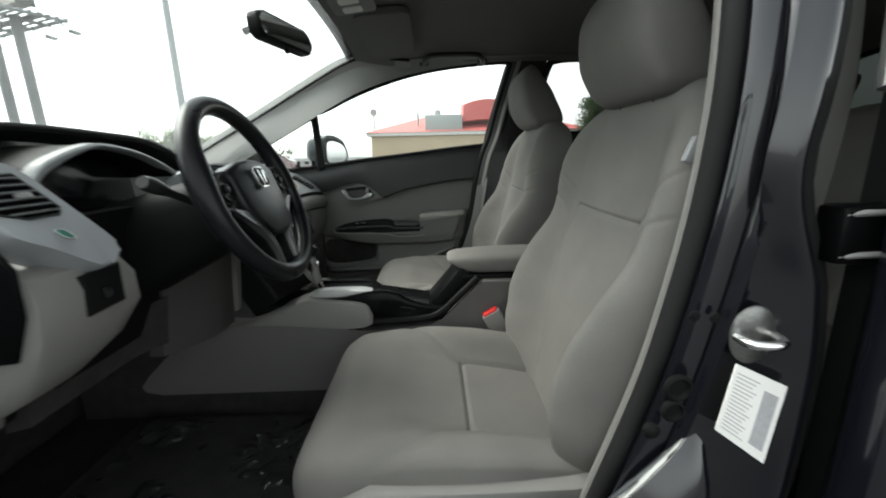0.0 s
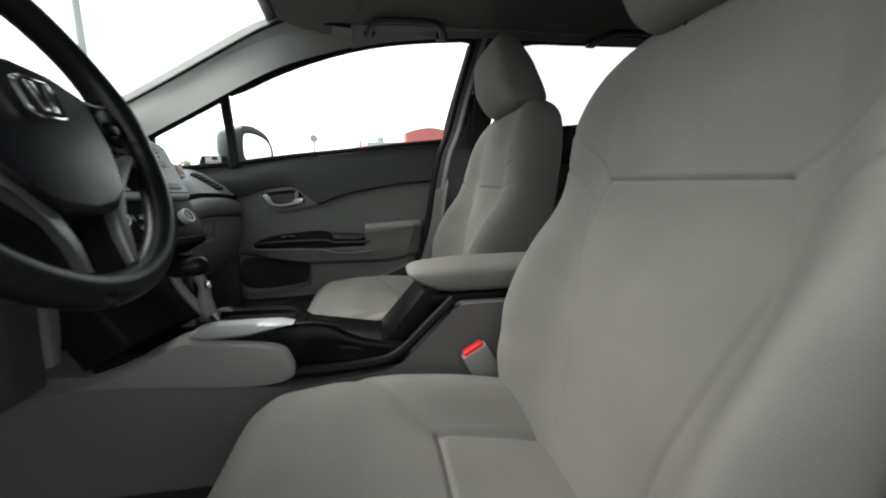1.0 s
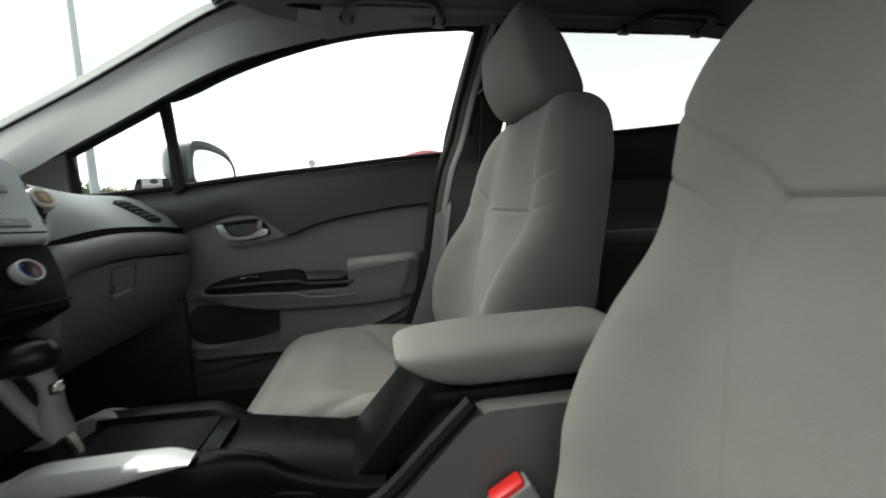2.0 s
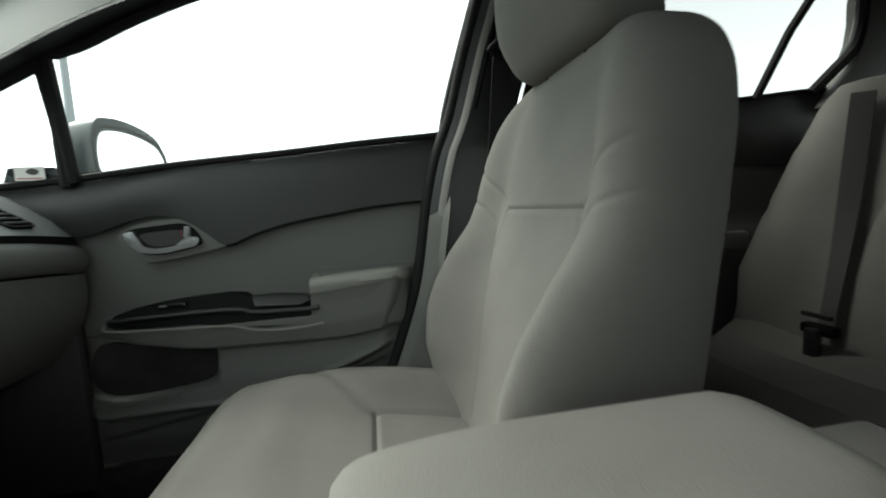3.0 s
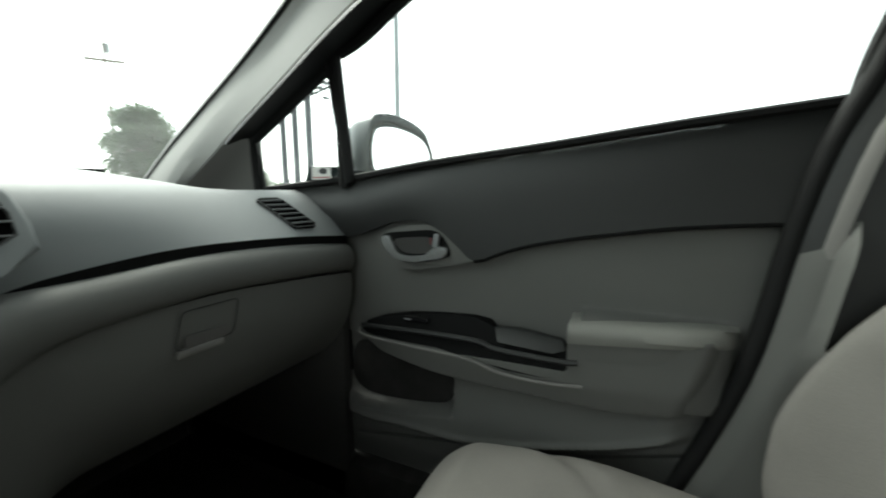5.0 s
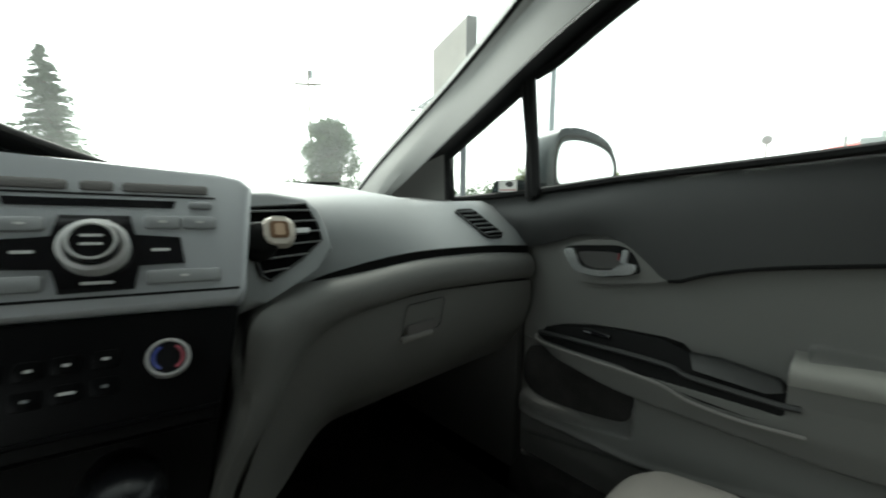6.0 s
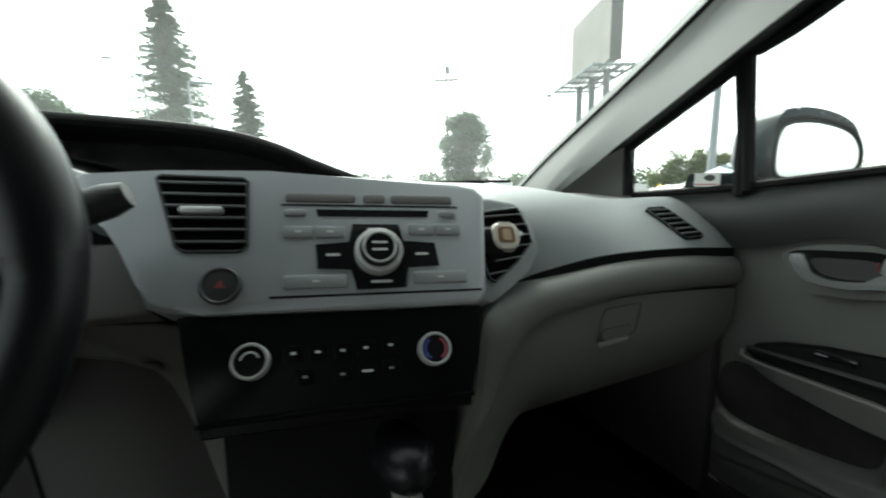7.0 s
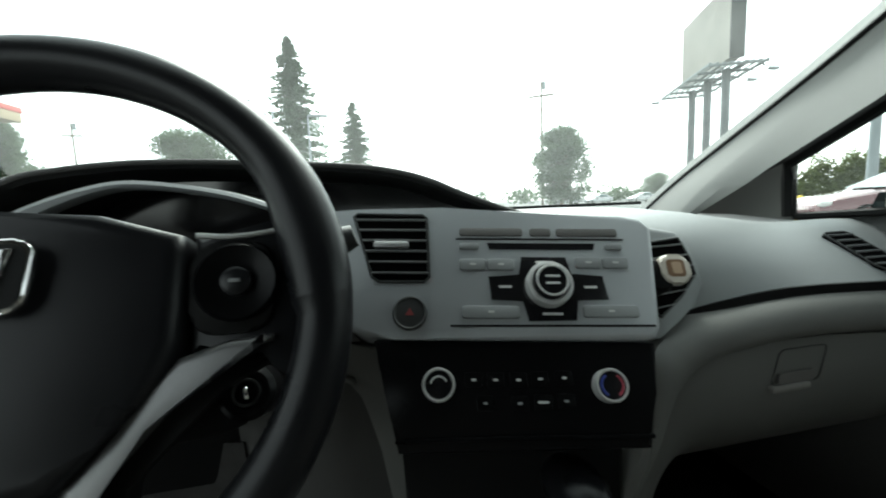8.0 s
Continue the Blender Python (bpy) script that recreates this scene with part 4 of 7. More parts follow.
part("end_cover", prism([(0.70, 0.93), (0.675, 0.895), (0.678, 0.84), (0.70, 0.785), (0.76, 0.78), (0.82, 0.83), (0.83, 0.90), (0.77, 0.935)], lambda a, b, h: (-0.712 - h, a, b), 0.006, 0.003), BLACKP, bol, "dark end cover of the dashboard")
part("end_body", box((0.03, 0.50, 0.28), (-0.695, 1.02, 0.82), 0.01), CONSOLE, dash)
def knee(x0, x1, low):
    def at(u, v):
        x = x0 + (x1 - x0) * u
        top = lerp([(-0.62, 0.68), (-0.50, 0.70), (-0.32, 0.73), (-0.24, 0.80), (-0.19, 0.862), (-0.14, 0.872)], x)
        z = low + (top - low) * v
        return (x, 0.705 + 0.09 * step(-0.20, -0.40, x) + 0.16 * (0.875 - z), z)
    return at


# panel colour set dark to hold the shade under the column
part("knee_panel", sheet(knee(-0.60, -0.325, 0.62), list(np.linspace(0, 1, 20)), list(np.linspace(0, 1, 10)), (0, 0.04, -0.01)), CARPET, dash, "knee panel under the steering column, darkened for shade")
def side_y(x, z):
    return 0.705 + 0.09 * step(-0.20, -0.40, x) + 0.16 * (0.875 - z)


arch = [(-0.33, 0.868), (-0.256, 0.869), (-0.24, 0.870), (-0.19, 0.865), (-0.157, 0.857), (-0.152, 0.80), (-0.150, 0.785), (-0.144, 0.728), (-0.137, 0.676), (-0.130, 0.62), (-0.148, 0.62), (-0.158, 0.68), (-0.166, 0.735), (-0.171, 0.783), (-0.178, 0.807), (-0.190, 0.826), (-0.22, 0.836), (-0.256, 0.843), (-0.33, 0.845)]
part("side_trim", prism(arch, lambda a, b, h: (a, side_y(a, b) + 0.010 - h, b), 0.018, 0.006, 3), TRIM, dash, "grey trim arching beside the heater panel")
# darker than the trim round it: the recess shade is coloured in
part("recessed_panel", sheet(lambda u, v: (-0.33 + 0.185 * u, side_y(-0.33 + 0.185 * u, 0.59 + 0.27 * v) + 0.004, 0.59 + 0.27 * v), list(np.linspace(0, 1, 12)), list(np.linspace(0, 1, 12)), (0, 0.03, 0)), KNEE, dash, "recessed panel beside the heater, darkened for shade")

# centre stack
outl = [(-0.268, 0.010), (-0.262, 0.016), (-0.25, 0.018), (-0.19, 0.024), (-0.10, 0.027), (0.09, 0.022), (0.112, 0.016), (0.121, 0.005), (0.110, -0.10), (0.104, -0.110), (0.096, -0.113), (-0.145, -0.113), (-0.176, -0.110), (-0.188, -0.104), (-0.196, -0.085), (-0.208, -0.050), (-0.222, -0.030), (-0.245, -0.020), (-0.262, -0.015)]
stack = part("radio_fascia", prism(outl, lambda a, b, h: st(a, b, h - 0.06), 0.06, 0.006, 3), STACKM, dash, "silver-grey centre stack with radio")
air_vent("centre_vent", st, [(-0.193, 0.015), (-0.190, 0.018), (-0.121, 0.017), (-0.117, 0.014), (-0.113, -0.052), (-0.118, -0.057), (-0.163, -0.057), (-0.170, -0.052)], 6, stack, (-0.152, -0.019, 0.036), "square louvred centre vent")
for a, w in ((-0.0495, 0.066), (0.002, 0.022), (0.0505, 0.064)):
    part("display_slot", prism(rounded(w, 0.009, 0.003, 3, a, -0.002), lambda p, q, h: st(p, q, h), 0.002, 0.001), CONSOLE, stack)
part("seam", prism([(-0.086, -0.009), (0.088, -0.009), (0.088, -0.0105), (-0.086, -0.0105)], lambda p, q, h: st(p, q, h), 0.0008), BLACK, stack)
part("disc_slot", prism([(-0.054, -0.0145), (0.057, -0.0145), (0.055, -0.0215), (-0.052, -0.0215)], lambda p, q, h: st(p, q, h), 0.0012), GLOSS, stack, "black disc slot")
BTN = mat("radio_button_plastic", (0.215, 0.223, 0.227), 0.42, 0.1, vary=0.04, bump=0.08)
MARK = mat("white_marking", (0.5, 0.5, 0.49), 0.6, bump=0.0)
for a0, a1, b0, b1 in ((-0.083, -0.063, -0.015, -0.022), (0.067, 0.085, -0.015, -0.022), (-0.083, -0.056, -0.0325, -0.0445), (-0.0545, -0.0275, -0.0325, -0.0445), (0.0345, 0.0605, -0.030, -0.042), (0.062, 0.088, -0.030, -0.042), (-0.081, -0.025, -0.081, -0.0935), (0.036, 0.090, -0.080, -0.092)):
    bt = part("radio_button", prism(rounded(a1 - a0, b0 - b1, 0.003, 3, (a0 + a1) / 2, (b0 + b1) / 2), lambda p, q, h: st(p, q, h), 0.003, 0.0012), BTN, stack)
    part("marking", prism(rounded(0.006, 0.002, 0.0005, 1, (a0 + a1) / 2, (b0 + b1) / 2), lambda p, q, h: st(p, q, h + 0.003), 0.0003), BTN if b1 > -0.03 else MARK, bt)
cross = [(-0.020, -0.030), (0.025, -0.030), (0.028, -0.049), (0.060, -0.050), (0.063, -0.074), (0.031, -0.075), (0.029, -0.095), (-0.017, -0.096), (-0.021, -0.076), (-0.052, -0.075), (-0.054, -0.051), (-0.023, -0.050)]
cr = part("cross_plate", prism(cross, lambda p, q, h: st(p, q, h), 0.0025, 0.001), GLOSS, stack, "black cross-shaped button plate")
for a, b, w in ((-0.038, -0.062, 0.013), (0.046, -0.062, 0.013), (0.003, -0.036, 0.018), (0.006, -0.089, 0.02)):
    part("marking", prism(rounded(w, 0.0025, 0.0006, 1, a, b), lambda p, q, h: st(p, q, h + 0.0025), 0.0003), MARK, cr)
kp = lambda c, d: (lambda a, b, h: st(c + a, d + b, h))
kn = part("volume_knob", lathe([(0.0225, 0.002), (0.0225, 0.012), (0.0215, 0.0145), (0.0185, 0.0150), (0.0165, 0.013), (0.016, 0.009)], kp(0.004, -0.061), 40), RINGM, stack, "silver ring of the volume knob")
part("knob_cap", lathe([(0.016, 0.006), (0.016, 0.019), (0.0145, 0.021), (0.002, 0.0215)], kp(0.004, -0.061), 36), GLOSS, kn)
part("knob_ring", tube([kp(0.004, -0.061)(0.0145 * math.cos(k * math.pi / 16), 0.0145 * math.sin(k * math.pi / 16), 0.0212) for k in range(32)], 0.0012, 6, closed=True, up=N), RINGM, kn)
for q in (0.004, -0.003):
    part("marking", prism(rounded(0.014, 0.0022, 0.0006, 1, 0.004, -0.061 + q), lambda a, b, h: st(a, b, h + 0.0215), 0.0003), MARK, kn)
hz = part("hazard_switch", lathe([(0.0165, 0.0), (0.0165, 0.004), (0.015, 0.0055), (0.0135, 0.004), (0.004, 0.0045)], kp(-0.131, -0.089), 32), CHAR, stack, "round dark hazard switch")
tri = [(-0.131 + 0.005 * math.cos(radians(a)), -0.089 + 0.005 * math.sin(radians(a))) for a in (90, 210, 330)]
part("triangle", prism(tri, lambda a, b, h: st(a, b, h + 0.0043), 0.0005), mat("dull_red_marking", (0.16, 0.02, 0.02), 0.5), hz, "dull red triangle")
part("base_line", prism([(-0.092, -0.0995), (0.104, -0.0985), (0.104, -0.1005), (-0.092, -0.1015)], lambda p, q, h: st(p, q, h), 0.0008), BLACK, stack)
part("fascia_wing", prism([(-0.30, -0.050), (-0.25, -0.042), (-0.215, -0.044), (-0.20, -0.06), (-0.182, -0.110), (-0.29, -0.114)], lambda a, b, h: st(a, b, h - 0.040 - 0.25 * max(0, -0.215 - a)), 0.032, 0.006, 3), CONSOLE, dash, "dark grey panel between stack and wheel")
# heater panel
cl = part("climate_panel", prism([(-0.165, -0.1135), (0.104, -0.1135), (0.095, -0.16), (0.083, -0.205), (-0.137, -0.21), (-0.152, -0.16)], lambda a, b, h: st(a, b, h - 0.06), 0.055, 0.004), BLACKP, dash, "gloss black heater panel")
for c in (-0.103, 0.051):
    k = part("heater_knob", lathe([(0.0148, -0.004), (0.0148, 0.006), (0.0140, 0.0080), (0.0126, 0.0080), (0.012, 0.006)], kp(c, -0.154), 36), RINGM, cl, "bright ring of a heater knob")
    part("dial_face", lathe([(0.012, 0.0), (0.012, 0.0065), (0.001, 0.007)], kp(c, -0.154), 28), GLOSS, k)
    if c < 0:
        part("pointer", tube([kp(c, -0.154)(0.007 * math.cos(radians(a)), 0.007 * math.sin(radians(a)), 0.0068) for a in range(20, 190, 17)], 0.0009, 5, up=N), MARK, k)
    else:
        for s, col in ((-1, (0.03, 0.05, 0.25)), (1, (0.25, 0.03, 0.05))):
            arcp = [kp(c, -0.154)(s * 0.0095 * math.cos(radians(a)), 0.0095 * math.sin(radians(a)), 0.0066) for a in range(-60, 61, 15)]
            part("tint_arc", tube(arcp, 0.0013, 5, up=N), mat("dial_tint", col, 0.5), k)
for a, b in ((-0.071, -0.149), (-0.051, -0.149), (-0.030, -0.149), (-0.010, -0.148), (0.012, -0.147), (-0.061, -0.169), (-0.030, -0.169), (-0.009, -0.168), (0.012, -0.167)):
    bt = part("heater_button", prism(rounded(0.016, 0.013, 0.002, 2, a, b), lambda p, q, h: st(p, q, h - 0.005), 0.0010, 0.0004), BLACKP, cl)
    part("marking", prism(rounded(0.010 if a == -0.009 else 0.0045, 0.0022, 0.001, 2, a, b), lambda p, q, h: st(p, q, h - 0.0040), 0.0003), MARK if a == -0.009 or b > -0.15 else BTN, bt)
part("panel_edge", tube([st(-0.14, -0.20, -0.003), st(-0.03, -0.197, -0.003), st(0.085, -0.195, -0.003)], 0.002, 6), BLACKP, cl)
# vent beside the stack, with a clipped-on air freshener
rv = frame_of((0.170, 0.695, 0.912), (0.955, 0.28, -0.02), (0.05, 0.42, 0.90))
part("vent_housing", prism([(-0.074, 0.058), (0.0, 0.060), (0.050, 0.052), (0.066, 0.036), (0.072, 0.005), (0.070, -0.022), (0.034, -0.042), (-0.006, -0.056), (-0.046, -0.068), (-0.074, -0.072)], lambda a, b, h: rv(a, b, h - 0.082), 0.078, 0.010, 4), DASH, dash, "grey housing of the side vent")
air_vent("side_vent", lambda a, b, h: rv(a, b, h - 0.002), [(-0.046, 0.036), (0.042, 0.040), (0.051, 0.012), (0.050, -0.008), (0.010, -0.030), (-0.036, -0.047), (-0.044, -0.041)], 6, dash, (0.020, 0.004, 0.022), "louvred vent beside the radio")
fresh = thing("air_freshener", "black and pale vent-clip air freshener", "air freshener", rv(-0.012, 0.002, 0.004))
ff = frame_of(rv(-0.030, -0.004, 0.016), U, V)
part("body", loft([[ff(-0.014 + 0.020 * w * math.cos(a), -0.004 + 0.019 * w * math.sin(a), h) for a in [2 * math.pi * i / 20 for i in range(20)]] for w, h in ((0.7, -0.018), (1.0, -0.012), (1.0, 0.004), (0.8, 0.010), (0.4, 0.012))]), BLACK, fresh)
part("face", prism(rounded(0.031, 0.031, 0.009, 5, 0.004, 0.002), lambda a, b, h: ff(a, b, h), 0.014, 0.004, 3), mat("pale_plastic", (0.50, 0.46, 0.40), 0.35, vary=0.05, bump=0.05), fresh, "pale square front cap")
part("cap_field", prism(rounded(0.019, 0.019, 0.004, 4, 0.004, 0.002), lambda a, b, h: ff(a, b, h + 0.0138), 0.0008), mat("bronze_field", (0.20, 0.12, 0.07), 0.35, 0.3), fresh, "bronze field on the cap")
part("amber_label", prism(rounded(0.010, 0.013, 0.002, 3, 0.0045, 0.002), lambda a, b, h: ff(a, b, h + 0.0146), 0.0008), mat("amber_label", (0.42, 0.30, 0.20), 0.45), fresh, "pale amber mark on the cap")


# ---- steering wheel ----
WC, TL = Vector((-0.364, 0.56, 0.946)), 0.37
WV, WN = Vector((0, math.sin(TL), math.cos(TL))), Vector((0, -math.cos(TL), math.sin(TL)))
BLADE = mat("spoke_silver", (0.15, 0.15, 0.15), 0.38, 0.6, vary=0.06, scale=9, grain=1200, bump=0.08)
wheel = thing("steering_wheel", "dark grey three-spoke steering wheel with silver trim", "steering wheel", WC)
wp = lambda a, b, h: WC + Vector((1, 0, 0)) * a + WV * b + WN * h
rim = []
rr = []
for k in range(96):
    a = 2 * math.pi * k / 96
    grip = math.exp(-((math.degrees(a) - 12) / 16) ** 2) + math.exp(-((math.degrees(a) - 168) / 16) ** 2)
    rim.append(wp((0.1655 - 0.003 * grip) * math.cos(a), (0.1655 - 0.003 * grip) * math.sin(a), 0))
    rr.append(0.0170 + 0.0035 * grip)
part("rim", tube(rim, rr, 18, closed=True, up=WN), LEATHER, wheel, "dark grey grained rim")
hub = [(-0.089, 0.030), (-0.086, 0.043), (-0.044, 0.056), (-0.002, 0.060), (0.044, 0.056), (0.086, 0.043), (0.089, 0.030), (0.088, -0.02), (0.080, -0.042), (0.055, -0.068), (0.036, -0.088), (0.0, -0.092), (-0.036, -0.088), (-0.055, -0.068), (-0.080, -0.042), (-0.088, -0.02)]
part("airbag_cover", prism(hub, lambda a, b, h: wp(a, b, h - 0.03 + 0.010 * (1 - (a / 0.1) ** 2)), 0.040, 0.010, 3), LEATHER, wheel, "dark grey airbag cover")
bd = part("badge", prism(rounded(0.046, 0.040, 0.010, 5, 0, 0.020), lambda a, b, h: wp(a * (1 - 0.10 * (0.04 - b) / 0.04), b, h + 0.0195), 0.004, 0.002), CHROME, wheel, "chrome-framed badge")
part("badge_field", prism(rounded(0.040, 0.034, 0.008, 5, 0, 0.020), lambda a, b, h: wp(a, b, h + 0.0235), 0.0006), BLACK, bd)
for s in (-1, 1):
    part("badge_bar", prism([(s * 0.006, 0.034), (s * 0.014, 0.034), (s * 0.008, 0.006), (s * 0.003, 0.006)], lambda a, b, h: wp(a, b, h + 0.0240), 0.0015, 0.0005), CHROME, bd)
for s in (-1, 1):
    web = [(s * 0.090, 0.044), (s * 0.120, 0.0425), (s * 0.138, 0.047), (s * 0.150, 0.060), (s * 0.160, 0.045), (s * 0.165, 0.010), (s * 0.163, -0.030), (s * 0.156, -0.058), (s * 0.148, -0.056), (s * 0.141, -0.038), (s * 0.132, -0.026), (s * 0.118, -0.024), (s * 0.090, -0.028)]
    sp = part("spoke", prism(web, lambda a, b, h: wp(a, b, h - 0.024), 0.026, 0.005), LEATHER, wheel, "dark spoke with a button pad")
    part("pad", prism(rounded(0.046, 0.056, 0.014, 5, s * 0.113, 0.010), lambda a, b, h: wp(a, b, h + 0.001), 0.005, 0.003), BLACK, sp)
    pc = lambda a, b, h, q=s: wp(q * 0.116 + a, 0.012 + b, h + 0.006)
    part("ring_button", lathe([(0.0235, 0.0), (0.0235, 0.002), (0.0220, 0.0040), (0.0190, 0.0030), (0.013, 0.0005), (0.010, 0.0004)], pc, 40), BLACKP, sp, "round control button")
    part("centre_button", lathe([(0.0085, 0.0), (0.0085, 0.004), (0.0065, 0.0055), (0.001, 0.0055)], pc, 24), LEATHER, sp)
    part("marking", box((0.006, 0.003, 0.002), pc(0, 0, 0.006), 0.0005), BTN, sp)
    part("upper_trim", tube(curve_points([wp(s * 0.092, 0.043, 0.003), wp(s * 0.115, 0.041, 0.004), wp(s * 0.148, 0.046, 0.002)], 8), 0.0018, 8, up=WN), SILVER, sp, "thin silver strip")
    blade = [(s * 0.136, -0.020), (s * 0.112, -0.0215), (s * 0.086, -0.029), (s * 0.071, -0.049), (s * 0.037, -0.086), (s * 0.030, -0.115), (s * 0.030, -0.150), (s * 0.043, -0.150), (s * 0.040, -0.114), (s * 0.049, -0.091), (s * 0.073, -0.064), (s * 0.096, -0.0405), (s * 0.117, -0.0275), (s * 0.136, -0.0240)]
    part("silver_blade", prism(blade, lambda a, b, h: wp(a, b, h - 0.004 - 0.10 * max(0, -b - 0.09)), 0.013, 0.005, 3), BLADE, wheel, "silver lower spoke blade")
    part("blade_back", prism([(s * 0.145, -0.028), (s * 0.10, -0.05), (s * 0.058, -0.092), (s * 0.05, -0.155), (s * 0.02, -0.155), (s * 0.03, -0.09), (s * 0.08, -0.035)], lambda a, b, h: wp(a, b, h - 0.028 - 0.05 * max(0, -b - 0.09)), 0.024, 0.003), BLACK, wheel)
    st1 = [wp(s * 0.055, 0.010, -0.075), wp(s * 0.12, 0.037, -0.072), wp(s * 0.185, 0.058, -0.062)]
    part("stalk", tube(curve_points(st1, 12), [0.007] * 7 + [0.009, 0.011, 0.012, 0.012, 0.009], 12), CHAR, wheel, "dark column stalk")
part("column_shroud", loft([[wp(w * power(math.cos(a), 0.7), -0.012 + v * power(math.sin(a), 0.7), h) for a in [2 * math.pi * i / 24 for i in range(24)]] for w, v, h in ((0.045, 0.045, -0.028), (0.066, 0.062, -0.045), (0.078, 0.078, -0.12), (0.085, 0.092, -0.25))]), BLACK, wheel, "black steering column shroud")
ig = lambda a, b, h: wp(0.098 + a, -0.055 + b, h - 0.085)
part("ignition_lock", lathe([(0.021, -0.03), (0.021, 0.0), (0.017, 0.004), (0.012, 0.004), (0.010, 0.001)], ig, 24), BLACKP, wheel, "round ignition lock")
part("lock_ring", tube([ig(0.0095 * math.cos(k * math.pi / 12), 0.0095 * math.sin(k * math.pi / 12), 0.0035) for k in range(24)], 0.0012, 6, closed=True, up=WN), CHAR, wheel)
part("key_slot", box((0.003, 0.004, 0.010), ig(0, 0, 0.003), 0.001), CHROME, wheel)

# ---- centre console ----
con = thing("centre_console", "grey and black centre console with a shift lever", "console", (0, 0.3, 0.27))
prof = [(1.02, 0.345), (1.065, 0.355), (1.075, 0.372), (1.05, 0.405), (0.937, 0.515), (0.885, 0.562), (0.855, 0.578), (0.80, 0.580), (0.70, 0.572), (0.56, 0.548), (0.46, 0.530), (0.40, 0.525), (0.24, 0.540), (0.205, 0.555), (0.105, 0.655), (0.085, 0.662), (-0.30, 0.662), (-0.32, 0.64), (-0.34, 0.345)]
part("body", prism(prof, lambda a, b, h: (-0.092 + h, a, b), 0.184, 0.008), CONSOLE, con, "grey console side panel")
part("tunnel_carpet", prism([(1.26, 0.262), (1.26, 0.60), (0.93, 0.562), (0.86, 0.36), (-0.36, 0.36), (-0.36, 0.262)], lambda a, b, h: (-0.086 + h, a, b), 0.172, 0.010), CARPET, con, "black carpet over the tunnel")
for s in (-1, 1):
    rings = []
    for k in range(40):
        y = 0.82 - 0.42 * k / 39
        zl = lerp([(0.82, 0.556), (0.72, 0.553), (0.60, 0.545), (0.53, 0.538), (0.46, 0.534), (0.42, 0.538), (0.40, 0.550)], y)
        zt = lerp([(0.82, 0.562), (0.76, 0.568), (0.70, 0.584), (0.64, 0.607), (0.60, 0.624), (0.575, 0.632), (0.54, 0.626), (0.50, 0.622), (0.45, 0.616), (0.425, 0.610), (0.410, 0.600), (0.40, 0.578)], y)
        rings.append([(s * 0.088, y, zl), (s * 0.102, y, zl + 0.004), (s * 0.106, y, zl + (zt - zl) * 0.55), (s * 0.100, y, zt - 0.008), (s * 0.088, y, zt), (s * 0.060, y, zt + 0.002), (s * 0.055, y, zl)])
    part("front_wing", loft(rings), TRIM_LIGHT, con, "light grey moulded console wing")
shf = frame_of((0, 0.492, 0.640), (1, 0, 0), (0, 1, 0.02))
# tapered silver blade along the lever, over a black wall that runs down into the cup-holder tray
rings = []
for y in np.linspace(0.571, 0.398, 28):
    zl = lerp([(0.571, 0.634), (0.562, 0.628), (0.543, 0.6235), (0.488, 0.625), (0.435, 0.636), (0.398, 0.645)], y)
    zt = lerp([(0.571, 0.637), (0.562, 0.643), (0.534, 0.649), (0.485, 0.649), (0.42, 0.648), (0.398, 0.6465)], y)
    xi = lerp([(0.571, -0.078), (0.555, -0.062), (0.43, -0.058), (0.398, -0.070)], y)
    rings.append([(-0.088, y, zl), (-0.0935, y, zl + (zt - zl) * 0.25), (-0.0925, y, zl + (zt - zl) * 0.65), (-0.086, y, zt), (xi - 0.006, y, zt + 0.0015), (xi, y, zt - 0.004), (xi, y, zl - 0.004)])
part("shift_surround", loft(rings), SILVER, con, "bright silver blade beside the shift lever")
for s in (-1, 1):
    rings = []
    for y in np.linspace(0.574, 0.205, 44):
        zt = lerp([(0.574, 0.633), (0.55, 0.637), (0.42, 0.641), (0.385, 0.641), (0.335, 0.632), (0.305, 0.613), (0.275, 0.601), (0.24, 0.594), (0.205, 0.592)], y)
        zt = zt if s < 0 else min(zt, lerp([(0.574, 0.632), (0.44, 0.630), (0.38, 0.600), (0.33, 0.584)], y))
        xo = lerp([(0.574, 0.0895), (0.41, 0.0895), (0.36, 0.082), (0.30, 0.078), (0.24, 0.083), (0.205, 0.086)], y)
        xi = lerp([(0.574, 0.060), (0.40, 0.060), (0.33, 0.064), (0.205, 0.070)], y)
        rings.append([(s * 0.086, y, 0.548), (s * (xo + 0.004), y, 0.56), (s * xo, y, 0.58 + (zt - 0.58) * 0.4), (s * xo, y, zt - 0.008), (s * (xo - 0.004), y, zt - 0.002), (s * (xo - 0.010), y, zt), (s * xi, y, zt - 0.002), (s * (xi - 0.006), y, zt - 0.014), (s * (xi - 0.008), y, 0.548)])
    part("tray_wall", loft(rings), BLACKP, con, "black side wall running into the cup-holder tray")
part("surround_base", prism(rounded(0.150, 0.175, 0.030, 6, 0, -0.006), lambda a, b, h: shf(a, b, h - 0.044), 0.022, 0.004, 2), BLACKP, con, "black base under the surround")
part("gate", prism(rounded(0.140, 0.136, 0.024, 5, 0.004, -0.004), lambda a, b, h: shf(a, b, h - 0.022), 0.003, 0.001), BLACK, con, "black shift gate")
part("tunnel_front", box((0.17, 0.16, 0.05), (0, 0.66, 0.585), 0.02), BLACK, con)
